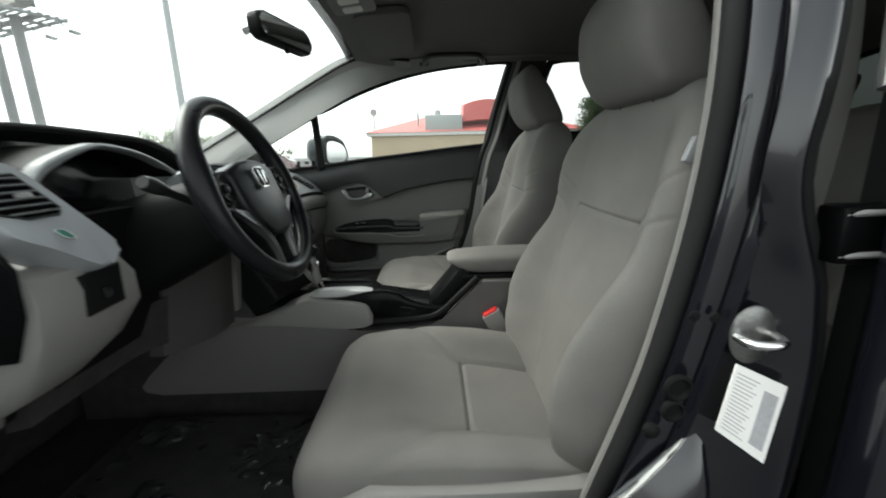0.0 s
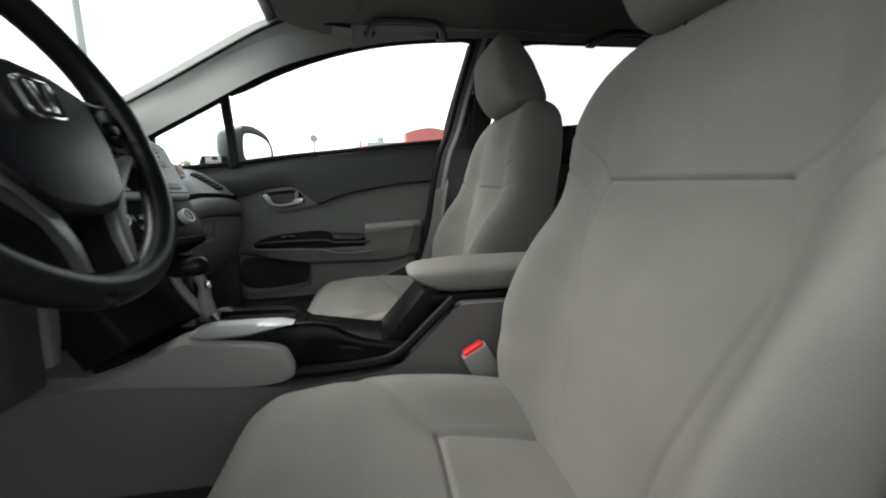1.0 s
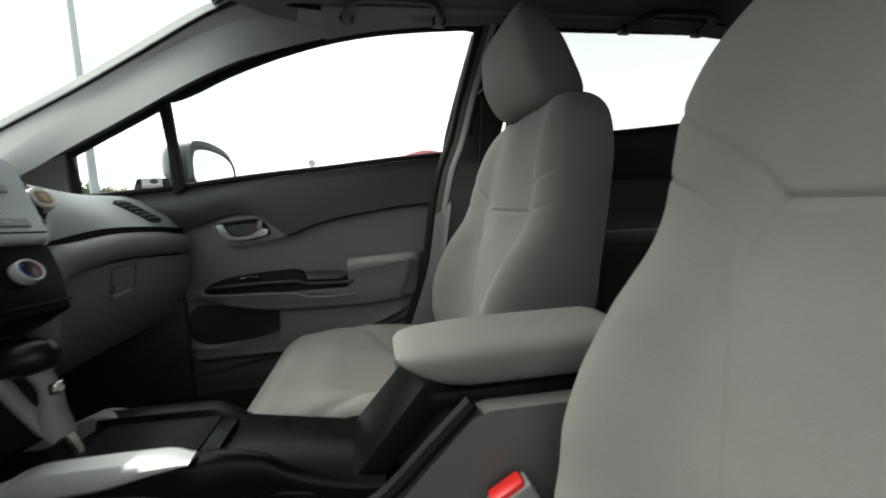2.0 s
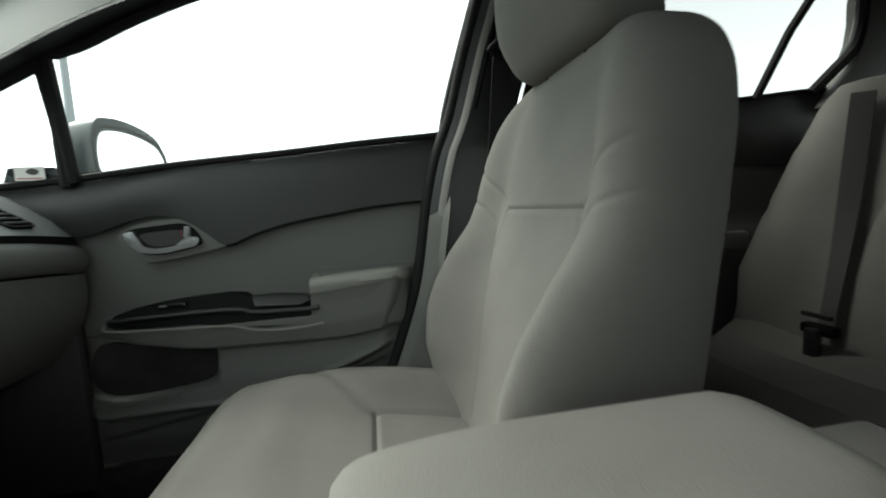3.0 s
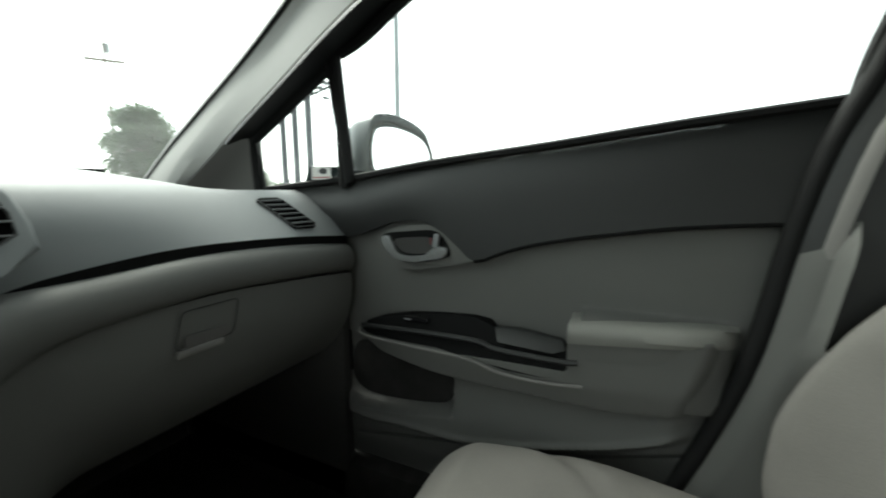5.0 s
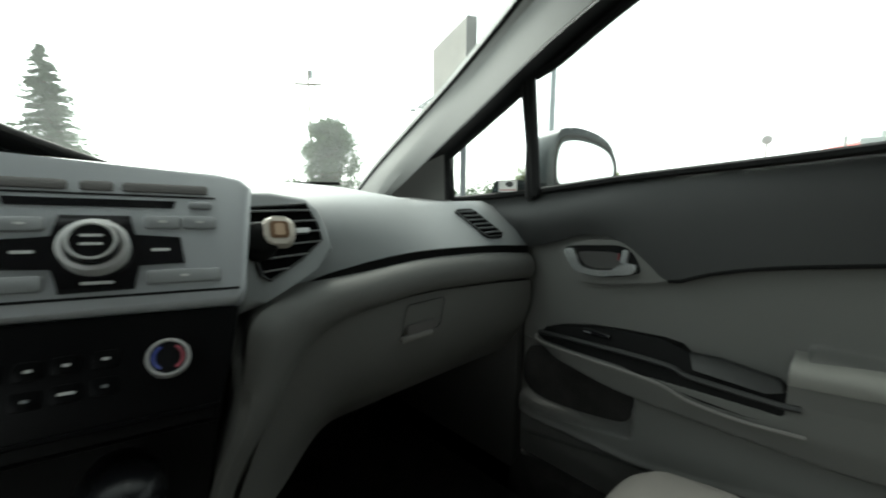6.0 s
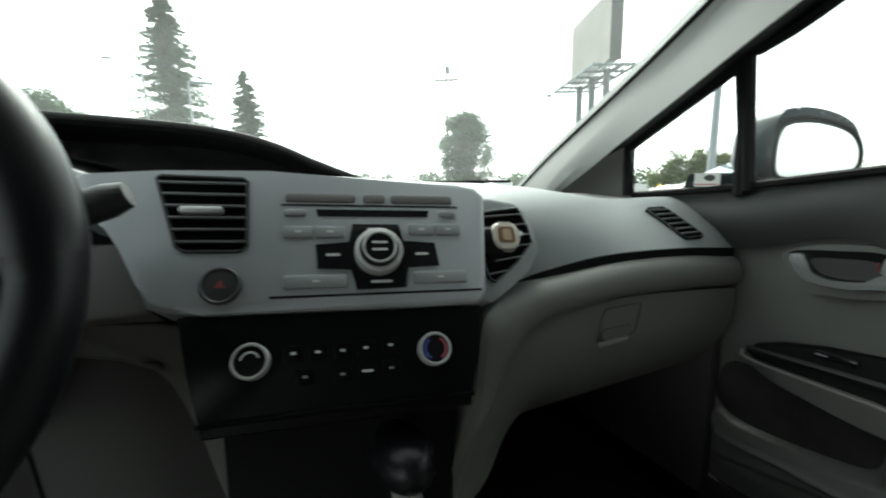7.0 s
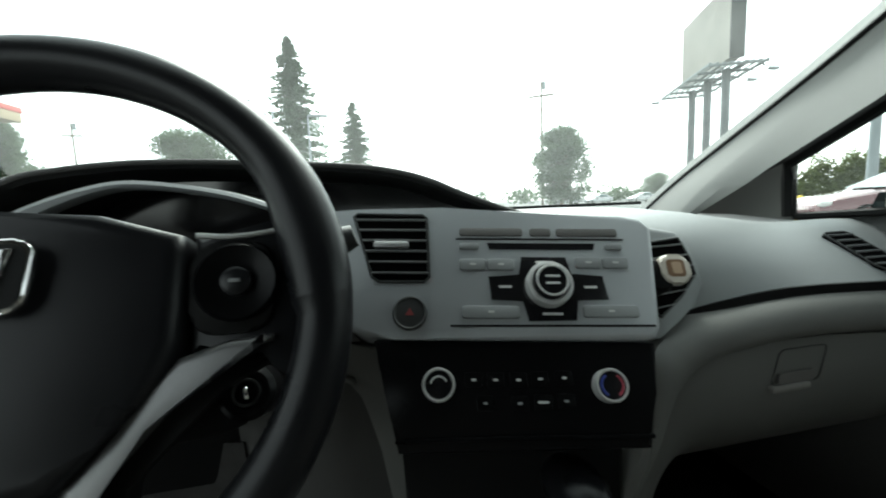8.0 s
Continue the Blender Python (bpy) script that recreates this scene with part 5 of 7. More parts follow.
part("tray", prism([(-0.080, 0.415), (0.080, 0.415), (0.080, 0.20), (0.070, 0.17), (-0.070, 0.17), (-0.080, 0.20)], lambda a, b, h: (a, b, 0.545 + h + 0.04 * step(0.33, 0.41, b)), 0.026, 0.004), BLACKP, con, "black cup-holder tray")
part("cup_ring", tube([(0.045 * math.cos(a), 0.275 + 0.04 * math.sin(a), 0.574) for a in [2 * math.pi * i / 28 for i in range(28)]], 0.004, 6, closed=True), GLOSS, con)
for s in (-1, 1):
    part("rail", tube(curve_points([(s * 0.090, 0.44, 0.553), (s * 0.094, 0.36, 0.555), (s * 0.093, 0.26, 0.560), (s * 0.090, 0.21, 0.575), (s * 0.088, 0.155, 0.625), (s * 0.086, 0.105, 0.672)], 20), 0.010, 8, up=(1, 0, 0)), BLACK, con, "black console edge rail")
part("bin_front", prism([(-0.07, 0.0), (0.07, 0.0), (0.062, 0.15), (-0.062, 0.15)], lambda a, b, h: (a, 0.222 - b * 0.64 + h * 0.75, 0.565 + b * 0.75 + h * 0.66), 0.03, 0.004), BLACKP, con, "black bin lid")
rings = []
for y in [0.187, 0.185, 0.180, 0.172, 0.16, 0.145, 0.125, 0.10] + list(np.linspace(0.07, -0.10, 8)) + [-0.115, -0.125, -0.130]:
    zt = lerp([(0.187, 0.714), (0.180, 0.720), (0.165, 0.725), (0.12, 0.730), (0.05, 0.734), (-0.10, 0.735), (-0.122, 0.728), (-0.130, 0.715)], y)
    zb = lerp([(0.187, 0.710), (0.180, 0.703), (0.165, 0.693), (0.148, 0.683), (0.125, 0.676), (0.10, 0.673), (-0.10, 0.675), (-0.122, 0.685), (-0.130, 0.700)], y)
    w = lerp([(0.187, 0.040), (0.180, 0.052), (0.165, 0.061), (0.13, 0.068), (0.08, 0.071), (-0.10, 0.071), (-0.130, 0.055)], y)
    rings.append([(w * power(math.cos(a), 0.55), y, (zt + zb) / 2 + (zt - zb) / 2 * power(math.sin(a), 0.6)) for a in [2 * math.pi * i / 40 for i in range(40)]])
part("armrest_lid", loft(rings), FABRIC, con, "grey cloth armrest lid")
part("lid_base", box((0.13, 0.28, 0.02), (0, 0.01, 0.666), 0.005), BLACK, con)
# shift lever
lever = thing("shift_lever", "dark grey automatic shift lever with chrome stem", "shift lever", (0, 0.56, 0.64))
part("stem", tube([(0.0, 0.553, 0.606), (0.0, 0.561, 0.632), (0.0, 0.568, 0.652)], 0.007, 12), CHROME, lever, "chrome lever stem")
front = curve_points([(0, 0.628, 0.732), (0, 0.621, 0.708), (0, 0.606, 0.682), (0, 0.588, 0.660), (0, 0.570, 0.643)], 18)
part("grip", tube(front, [0.008 + 0.003 * step(0.68, 0.65, p.z) for p in front], 12, up=(1, 0, 0)), TRIM_LIGHT, lever, "grey front leg of the lever collar")
back = curve_points([(0, 0.598, 0.735), (0, 0.581, 0.714), (0, 0.576, 0.693), (0, 0.577, 0.670), (0, 0.571, 0.645)], 18)
part("grip", tube(back, [0.010 + 0.004 * step(0.70, 0.66, p.z) for p in back], 12, up=(1, 0, 0)), TRIM_LIGHT, lever, "grey rear leg of the lever collar")
part("knob", loft([[(0.027 * w * math.cos(a), 0.604 + 0.043 * w * math.sin(a), z) for a in [2 * math.pi * i / 24 for i in range(24)]] for z, w in ((0.722, 0.55), (0.728, 0.85), (0.738, 1.0), (0.748, 0.97), (0.757, 0.75), (0.761, 0.4), (0.762, 0.1))]), LEATHER, lever, "dark grey shift knob")
part("release_button", box((0.014, 0.010, 0.014), (-0.004, 0.567, 0.704), 0.003), CHROME, lever)
# belt buckle beside the driver's cushion
bkl = thing("seat_belt_buckle", "grey seat belt buckle with red button", "seat belt buckle", (-0.113, 0.03, 0.49))
bt = Euler((radians(-30), 0, 0)).to_matrix()
part("casing", box((0.028, 0.054, 0.11), (-0.113, 0.047, 0.533), 0.006, bt), TRIM_LIGHT, bkl)
part("red_button", box((0.021, 0.042, 0.016), Vector((-0.113, 0.047, 0.533)) + bt @ Vector((0, 0, 0.053)), 0.004, bt), RED, bkl, "red release button")
part("strap", box((0.01, 0.03, 0.14), (-0.113, 0.005, 0.43), 0.003, bt), BLACK, bkl)


# ---- pillars, rear doors, bench ----
def pillar_y(z):
    return lerp([(0.30, 0.20), (0.476, 0.136), (0.604, 0.087), (0.72, 0.051), (0.90, 0.020), (1.005, -0.006), (1.06, -0.03), (1.20, -0.066), (1.30, -0.092), (1.39, -0.115)], z)


bp = thing("centre_pillar", "grey plastic door pillar with belt guide", "pillar", (0.70, -0.1, 0.3), group="door pillars")
rings = []
for z in np.linspace(0.30, 1.375, 30):
    y, x = pillar_y(z), side_x(z)
    w = 0.20 - 0.055 * step(0.95, 1.05, z)
    ci = 0.02 + 0.03 * (1 - step(0.95, 1.1, z))
    rings.append([(x + 0.01, y + 0.004, z), (x - 0.018, y - 0.002, z), (x - 0.028, y - 0.018, z), (x - 0.030, y - 0.035, z), (x - ci - 0.006, y - w + 0.03, z), (x - 0.01, y - w, z), (x + 0.03, y - w, z), (x + 0.03, y, z)])
# charcoal here paints the shade on the upper pillar
part("upper_cover", loft([r for r in rings if r[0][2] > 0.60]), CHAR, bp, "upper pillar cover, darkened for shade")
low = []
for z in np.linspace(0.30, 0.905, 26):
    y, x = pillar_y(z), side_x(z) + 0.022 * step(0.87, 0.905, z)
    w = 0.055 + 0.145 * (1 - step(0.62, 0.76, z))
    low.append([(x + 0.008, y + 0.003, z), (x - 0.020, y - 0.003, z), (x - 0.031, y - 0.018, z), (x - 0.035, y - 0.030, z), (x - 0.056, y - w + 0.014, z), (x - 0.012, y - w, z), (x + 0.03, y - w, z), (x + 0.03, y, z)])
part("lower_cover", loft(low), TRIM, bp, "grey lower pillar cover")
part("front_strip", loft([[(side_x(z), pillar_y(z) - 0.004, z), (side_x(z) - 0.014, pillar_y(z) - 0.007, z), (side_x(z) - 0.026, pillar_y(z) - 0.016, z), (side_x(z) - 0.033, pillar_y(z) - 0.026, z), (side_x(z) - 0.035, pillar_y(z) - 0.034, z), (side_x(z) - 0.01, pillar_y(z) - 0.042, z)] for z in np.linspace(0.30, 1.375, 30)]), TRIM_LIGHT, bp, "pale grey front edge of the pillar")
part("door_seal", tube([(side_x(z) - 0.006, pillar_y(z) + 0.004, z) for z in np.linspace(0.32, 1.36, 26)], 0.014, 10, up=(1, 0, 0)), RUBBER, bp, "black rubber door seal")
part("slot", prism([(-0.075, 1.09), (-0.068, 1.09), (-0.105, 1.25), (-0.112, 1.25)], lambda a, b, h: (side_x(b) - 0.036 - h, a - 0.012, b), 0.004), BLACK, bp, "dark belt height slot")
part("belt_guide", tube(curve_points([(0.60, -0.100, 1.19), (0.59, -0.130, 1.21), (0.60, -0.160, 1.19), (0.60, -0.130, 1.175), (0.60, -0.100, 1.19)], 24)[:-1], 0.007, 8, closed=True, up=(1, 0, 0)), BLACK, bp, "black belt guide loop")
belt_p = thing("seat_belt", "black woven seat belt hanging at the pillar", "seat belt", (0.63, -0.15, 0.4), group="seat belts")
WEB = mat("belt_webbing", (0.014, 0.014, 0.014), 0.8, vary=0.15, scale=30, grain=800, bump=0.5, spec=0.15)
part("webbing", sheet(lambda u, v: (0.602 + 0.028 * (1 - v) ** 2, -0.108 - 0.040 * u + 0.06 * (1 - v), 0.42 + 0.77 * v), [0, 0.5, 1], list(np.linspace(0, 1, 14)), (0.0025, 0, 0)), WEB, belt_p)
part("tongue", box((0.008, 0.03, 0.045), (0.612, -0.09, 0.80), 0.003), CHROME, belt_p, "steel belt tongue")

rd = thing("rear_door", "grey and charcoal closed rear car door trim", "car door", (0.71, -0.7, 0.34))


def rbelt(y):
    return lerp([(-0.2, 1.062), (-0.4, 1.085), (-0.786, 1.121), (-1.04, 1.149), (-1.3, 1.17)], y)


def rtop(y):
    return lerp([(-0.2, 1.368), (-0.44, 1.375), (-0.75, 1.378), (-0.96, 1.372), (-1.06, 1.355), (-1.11, 1.31), (-1.125, 1.28), (-1.09, 1.20)], y)


part("upper_panel", sheet(lambda u, v: (0.703 - 0.010 * math.sin(math.pi * v), -0.16 - 1.1 * u, 0.955 + (rbelt(-0.16 - 1.1 * u) - 0.955) * v), list(np.linspace(0, 1, 24)), list(np.linspace(0, 1, 8)), (0.03, 0, 0)), CHAR, rd, "charcoal upper rear door panel")
part("armrest", box((0.05, 0.30, 0.05), (0.692, -0.66, 0.765), 0.014), ARM, rd, "grey rear door armrest")
part("lower_panel", sheet(lambda u, v: (0.712 - 0.03 * step(0.45, 0.65, v) * (1 - step(0.72, 0.80, v)), -0.16 - 1.1 * u, 0.32 + 0.637 * v), list(np.linspace(0, 1, 20)), list(np.linspace(0, 1, 30)), (0.03, 0, 0)), TRIM, rd, "grey lower rear door panel")
seal = [(0.70, -0.205, 1.07), (side_x(1.2), -0.235, 1.20), (side_x(1.34), -0.262, 1.34)] + [(side_x(rtop(y)), y, rtop(y) - 0.004) for y in (-0.30, -0.44, -0.6, -0.75, -0.88, -0.95, -1.01)] + [(side_x(1.31), -1.065, 1.31), (side_x(1.27), -1.085, 1.27), (side_x(1.235), -1.085, 1.235), (side_x(1.19), -1.05, 1.19), (0.70, -1.015, 1.142)]
part("window_seal", tube(curve_points(seal, 60), 0.014, 8, up=(1, 0, 0)), RUBBER, rd)
part("belt_seal", tube([(0.704, y, rbelt(y) + 0.003) for y in np.linspace(-0.22, -1.1, 16)], 0.006, 6, up=(1, 0, 0)), RUBBER, rd)
part("division_bar", tube([(0.697, -0.838, 1.125), (side_x(1.27), -0.875, 1.27), (side_x(1.37), -0.905, 1.375)], 0.010, 8, up=(1, 0, 0)), RUBBER, rd)
g = part("window_pane", sheet(lambda u, v: (side_x(rbelt(u) + (rtop(u) - rbelt(u)) * v) + 0.008, u, rbelt(u) + (rtop(u) - rbelt(u)) * v), list(np.linspace(-0.205, -1.08, 16)), list(np.linspace(0, 1, 8)), (0.003, 0, 0)), REAR_GLASS, rd)
tagged(part("pillar_rear_right", sheet(lambda u, v: (side_x(1.12 + 0.26 * v) - 0.012, -1.02 - 0.075 * math.sin(math.pi * min(1, v * 1.05)) * (1 - u) - 0.40 * u, 1.10 + 0.28 * v), list(np.linspace(0, 1, 8)), list(np.linspace(0, 1, 8)), (0.05, 0, 0)), TRIM), "grey rear roof pillar trim", "pillar", kind="structure")
tagged(part("pillar_rear_left", sheet(lambda u, v: (-side_x(1.12 + 0.26 * v) + 0.012, -1.08 - 0.36 * u, 1.10 + 0.28 * v), list(np.linspace(0, 1, 8)), list(np.linspace(0, 1, 8)), (-0.05, 0, 0)), TRIM), "grey rear roof pillar trim", "pillar", kind="structure")
tagged(part("parcel_shelf", box((1.24, 0.30, 0.02), (0, -1.33, 1.06), 0.005), CARPET), "dark rear parcel shelf", "shelf", kind="structure")
g = part("rear_window", sheet(lambda u, v: (u * 0.56, -1.42 + 0.12 * v, 1.06 + 0.29 * v), list(np.linspace(-1, 1, 9)), list(np.linspace(0, 1, 5)), (0, -0.004, 0)), TINTED)
tagged(g, "rear car window with a dark tint added to dim the bench", "window", kind="structure")

bench = thing("rear_bench", "grey cloth rear bench seat with headrests", "car seat", (0, -1.0, 0.27))
rings = []
for k in range(61):
    x = -0.64 + 1.28 * k / 60
    e = 1 - abs(x / 0.64) ** 10
    lump = -0.022 * math.exp(-((abs(x) - 0.16) / 0.03) ** 2) - 0.006 * math.cos((abs(x) - 0.39) * 12)
    side = step(0.48, 0.60, abs(x))
    zt = 0.558 + lump * 0.6 - 0.02 * (1 - e)
    rings.append([(x, -1.05, 0.34), (x, -0.54, 0.34), (x, -0.505, 0.37), (x, -0.490, 0.45), (x, -0.50, 0.505), (x, -0.53, zt - 0.010), (x, -0.58, zt), (x, -0.66, zt - 0.006), (x, -0.672, zt - 0.012), (x, -0.684, zt - 0.004), (x, -0.74, zt + 0.012 + 0.02 * side), (x, -0.90, zt + 0.01)])
part("cushion", loft(rings), FABRIC, bench)
rings = []
for k in range(81):
    x = -0.655 + 1.31 * k / 80
    ax = abs(x)
    b = 0.085 * step(0.46, 0.60, ax) - 0.022 * math.exp(-((ax - 0.18) / 0.022) ** 2) - 0.008 * math.exp(-((ax - 0.455) / 0.008) ** 2)
    b -= 0.05 * step(0.63, 0.655, ax)
    top = 1.125 - 0.03 * math.exp(-((ax - 0.18) / 0.03) ** 2) + 0.02 * step(0.44, 0.56, ax) - 0.06 * step(0.60, 0.655, ax)
    f = lambda z: -0.755 - 0.50 * (z - 0.55) + b * step(0.5, 0.7, z)
    rings.append([(x, f(0.48), 0.48), (x, f(0.56) + 0.006, 0.56), (x, f(0.70) + 0.016, 0.70), (x, f(0.82) + 0.016, 0.82), (x, f(0.845) + 0.010, 0.845), (x, f(0.87) + 0.014, 0.87), (x, f(0.98) + 0.008, 0.98), (x, f(1.07) - 0.008, top - 0.045), (x, f(1.10) - 0.03, top - 0.012), (x, f(1.12) - 0.07, top), (x, f(1.12) - 0.14, top - 0.02), (x, -1.30, 0.95), (x, -1.20, 0.48)])
part("backrest", loft(rings), FABRIC, bench)
for x in (-0.34, 0.34):
    rings = []
    for s in np.linspace(0, 1, 14):
        e = (1 - abs(2 * s - 1) ** 4) ** 0.5
        rings.append([(x + 0.125 * (0.8 + 0.2 * e) * power(math.cos(a), 0.5), -1.12 - 0.05 * s + 0.045 * (0.3 + 0.7 * e) * power(math.sin(a), 0.6), 1.11 + 0.13 * s) for a in [2 * math.pi * i / 28 for i in range(28)]])
    part("headrest", loft(rings), FABRIC, bench)
bench_belt = thing("rear_seat_belt", "black seat belt across the rear backrest", "seat belt", (0.5, -0.82, 0.53), group="seat belts")


def bench_face(z):
    return -0.735 - 0.50 * (z - 0.55)


part("webbing", sheet(lambda u, v: (0.425 + 0.028 * u + 0.10 * v, bench_face(0.60 + 0.50 * v) + 0.02 + 0.07 * step(0.45, 0.60, 0.415 + 0.045 * u + 0.10 * v), 0.60 + 0.50 * v), [0, 1], list(np.linspace(0, 1, 16)), (0, -0.003, 0)), KNEE, bench_belt)
part("buckle", box((0.062, 0.026, 0.022), (0.435, -0.722, 0.605), 0.006), BLACK, bench_belt)
part("tongue", box((0.056, 0.010, 0.010), (0.435, -0.712, 0.635), 0.003), CHAR, bench_belt)
part("buckle_stalk", box((0.026, 0.02, 0.06), (0.435, -0.705, 0.58), 0.006), CHAR, bench_belt)

# ---- driver's side door pillar, seen from outside ----
def jamb_y(z):
    return lerp([(0.30, 0.09), (0.45, 0.035), (0.533, 0.008), (0.763, -0.060), (0.98, -0.095), (1.16, -0.107), (1.39, -0.14)], z)


def jamb_x(z):
    return 0.70 - side_x(z)


dj = thing("centre_pillar", "dark metallic painted door pillar with rubber seals", "pillar", (-0.72, -0.1, 0.3), group="door pillars")


def jamb(points):
    rings = []
    for z in np.linspace(0.28, 1.40, 36):
        y0, dx = jamb_y(z), jamb_x(z)
        rings.append([(x + dx, y0 + y, z) for x, y in points])
    return loft(rings)


part("inner_trim", jamb([(-0.645, -0.01), (-0.650, 0.0), (-0.662, 0.004), (-0.668, -0.002), (-0.668, -0.16), (-0.640, -0.16)]), TRIM_LIGHT, dj, "light grey inner pillar trim")
part("door_seal", jamb([(-0.668 - 0.013 * (1 - math.cos(a)) , -0.004 + 0.014 * math.sin(a)) for a in [2 * math.pi * i / 12 for i in range(12)]]), RUBBER, dj, "black rubber door seal")
part("flange", jamb([(-0.69, -0.010), (-0.702, -0.006), (-0.712, -0.014), (-0.716, -0.030), (-0.700, -0.05), (-0.68, -0.05)]), PAINT, dj, "dark painted pillar flange")
def jamb_edge(z):
    return lerp([(0.28, -0.10), (0.45, -0.155), (0.62, -0.185), (0.75, -0.188), (0.864, -0.174), (0.914, -0.154), (0.962, -0.138), (0.99, -0.135), (1.06, -0.142), (1.13, -0.150), (1.25, -0.165), (1.40, -0.19)], z)


rings = []
for z in np.linspace(0.28, 1.40, 70):
    y, e, d = jamb_y(z), jamb_edge(z), jamb_x(z)
    dish = 0.006 * step(1.02, 0.94, z)
    rings.append([(a + d, b, z) for a, b in ((-0.690, y - 0.028), (-0.708, y - 0.032), (-0.720, y - 0.037), (-0.727, y - 0.044), (-0.730 + dish, y * 0.7 + e * 0.3 - 0.02), (-0.733 + dish, y * 0.35 + e * 0.65 + 0.002), (-0.737 + dish * 0.6, e + 0.022), (-0.744, e + 0.010), (-0.749, e + 0.003), (-0.751, e - 0.003), (-0.749, e - 0.009), (-0.740, e - 0.014), (-0.715, e - 0.016), (-0.675, e - 0.016))])
part("jamb", loft(rings), PAINT, dj, "dark metallic painted door jamb")
rings = []
for k, p in enumerate(curve_points([(-0.720, -0.088, 0.672), (-0.726, -0.060, 0.642), (-0.732, 0.0, 0.585), (-0.736, 0.08, 0.52), (-0.738, 0.20, 0.455), (-0.738, 0.36, 0.415)], 40)):
    w = 0.25 + 0.75 * min(1, k / 12)
    rings.append([p + Vector(q) * w for q in ((0.03, -0.03, -0.03), (0.004, 0.004, 0.004), (-0.004, 0.005, 0.005), (-0.012, 0.003, 0.003), (-0.022, -0.010, -0.012), (-0.036, -0.028, -0.034), (-0.042, -0.045, -0.060), (-0.03, -0.06, -0.08))])
part("sill_flare", loft(rings), PAINT, dj, "painted flare running into the sill")
part("outer_seal", loft([[(-0.722 + jamb_x(z) + 0.010 * math.cos(a), jamb_edge(z) - 0.030 + 0.012 * math.sin(a), z) for a in [2 * math.pi * i / 10 for i in range(10)]] for z in np.linspace(0.30, 1.38, 30)]), RUBBER, dj, "second black rubber seal")
STRIKE = mat("worn_zinc", (0.20, 0.20, 0.195), 0.36, 0.9, vary=0.35, scale=40, grain=300, bump=0.2)
stk = thing("door_striker", "bright steel door striker on the pillar", "striker", (-0.74, -0.136, 0.80))
part("plate", lathe([(0.030, 0.0), (0.030, 0.003), (0.027, 0.005), (0.004, 0.0055)], lambda a, b, h: (-0.735 - h, -0.130 + a * 0.85, 0.803 + b * 1.15), 24), STRIKE, stk, "oval steel plate")
part("loop", tube(curve_points([(-0.740, -0.110, 0.803), (-0.758, -0.112, 0.803), (-0.764, -0.130, 0.803), (-0.758, -0.148, 0.803), (-0.740, -0.152, 0.803)], 18), 0.0055, 10), CHROME, stk, "bright steel loop")
PRINT = mat("grey_print", (0.36, 0.36, 0.37), 0.8, vary=0.15, scale=200, bump=0.0)
plac = thing("placard", "white printed paper placard on the pillar", "label", (-0.745, -0.13, 0.70))
pa, pb, pc_, pd = Vector((-0.746, -0.109, 0.774)), Vector((-0.752, -0.166, 0.747)), Vector((-0.752, -0.155, 0.647)), Vector((-0.744, -0.098, 0.689))
pl = lambda u, v, h: pa + (pb - pa) * u + ((pd + (pc_ - pd) * u) - (pa + (pb - pa) * u)) * v + Vector((-1, 0.1, 0)) * h
part("paper", prism([(0, 0), (1, 0), (1, 1), (0, 1)], pl, 0.0015), WHITE, plac)
for i in range(16):
    v = 0.10 + i * 0.053
    part("print_bar", prism([(0.07, v), (0.50 - 0.05 * (i % 3), v), (0.50 - 0.05 * (i % 3), v + 0.014), (0.07, v + 0.014)], lambda a, b, h: pl(a, b, h + 0.0016), 0.0004), PRINT, plac)
part("print_block", prism([(0.62, 0.16), (0.90, 0.16), (0.90, 0.88), (0.62, 0.88)], lambda a, b, h: pl(a, b, h + 0.0016), 0.0004), PRINT, plac)
for k, (y, z, r) in enumerate(((-0.058, 0.735, 0.017), (-0.055, 0.705, 0.014))):
    part("plug", lathe([(r, 0.0), (r, 0.004), (r * 0.8, 0.006), (r * 0.6, 0.002)], lambda a, b, h, y=y, z=z: (-0.728 - h, y + a, z + b), 20), BLACK, dj, "black rubber plug")
part("bolt", lathe([(0.010, 0.0), (0.010, 0.006), (0.007, 0.009), (0.001, 0.010)], lambda a, b, h: (-0.722 - h, -0.035 + a, 0.675 + b), 16), BLACK, dj, "steel bolt head")
for y, z in ((-0.066, 0.825), (-0.09, 0.822)):
    part("screw", lathe([(0.006, 0.0), (0.006, 0.003), (0.001, 0.004)], lambda a, b, h, y=y, z=z: (-0.729 - h, y + a, z + b), 12), BLACK, dj)
ct = part("catch", box((0.034, 0.060, 0.062), (-0.735, -0.222, 0.916), 0.006), BLACKP, dj, "black hinge bracket")
for z in (0.894, 0.938):
    part("hinge_pin", tube([(-0.748, -0.196, z), (-0.752, -0.215, z + 0.002), (-0.752, -0.245, z + 0.002)], 0.0035, 8), SILVER, ct)

rdl = thing("rear_door", "dark metallic painted closed rear car door", "car door", (-0.80, -0.7, 0.34))
rings = []
for z in np.linspace(0.30, 1.08, 26):
    b = -0.785 - 0.03 * math.sin(math.pi * (z - 0.2) / 1.1)
    rings.append([(b + 0.05, -0.225, z), (b + 0.02, -0.212, z), (b + 0.004, -0.214, z), (b - 0.003, -0.224, z), (b - 0.006, -0.26, z), (b - 0.004, -0.6, z), (b, -1.2, z), (b + 0.06, -1.2, z), (b + 0.06, -0.4, z)])
part("skin", loft(rings), PAINT, rdl)
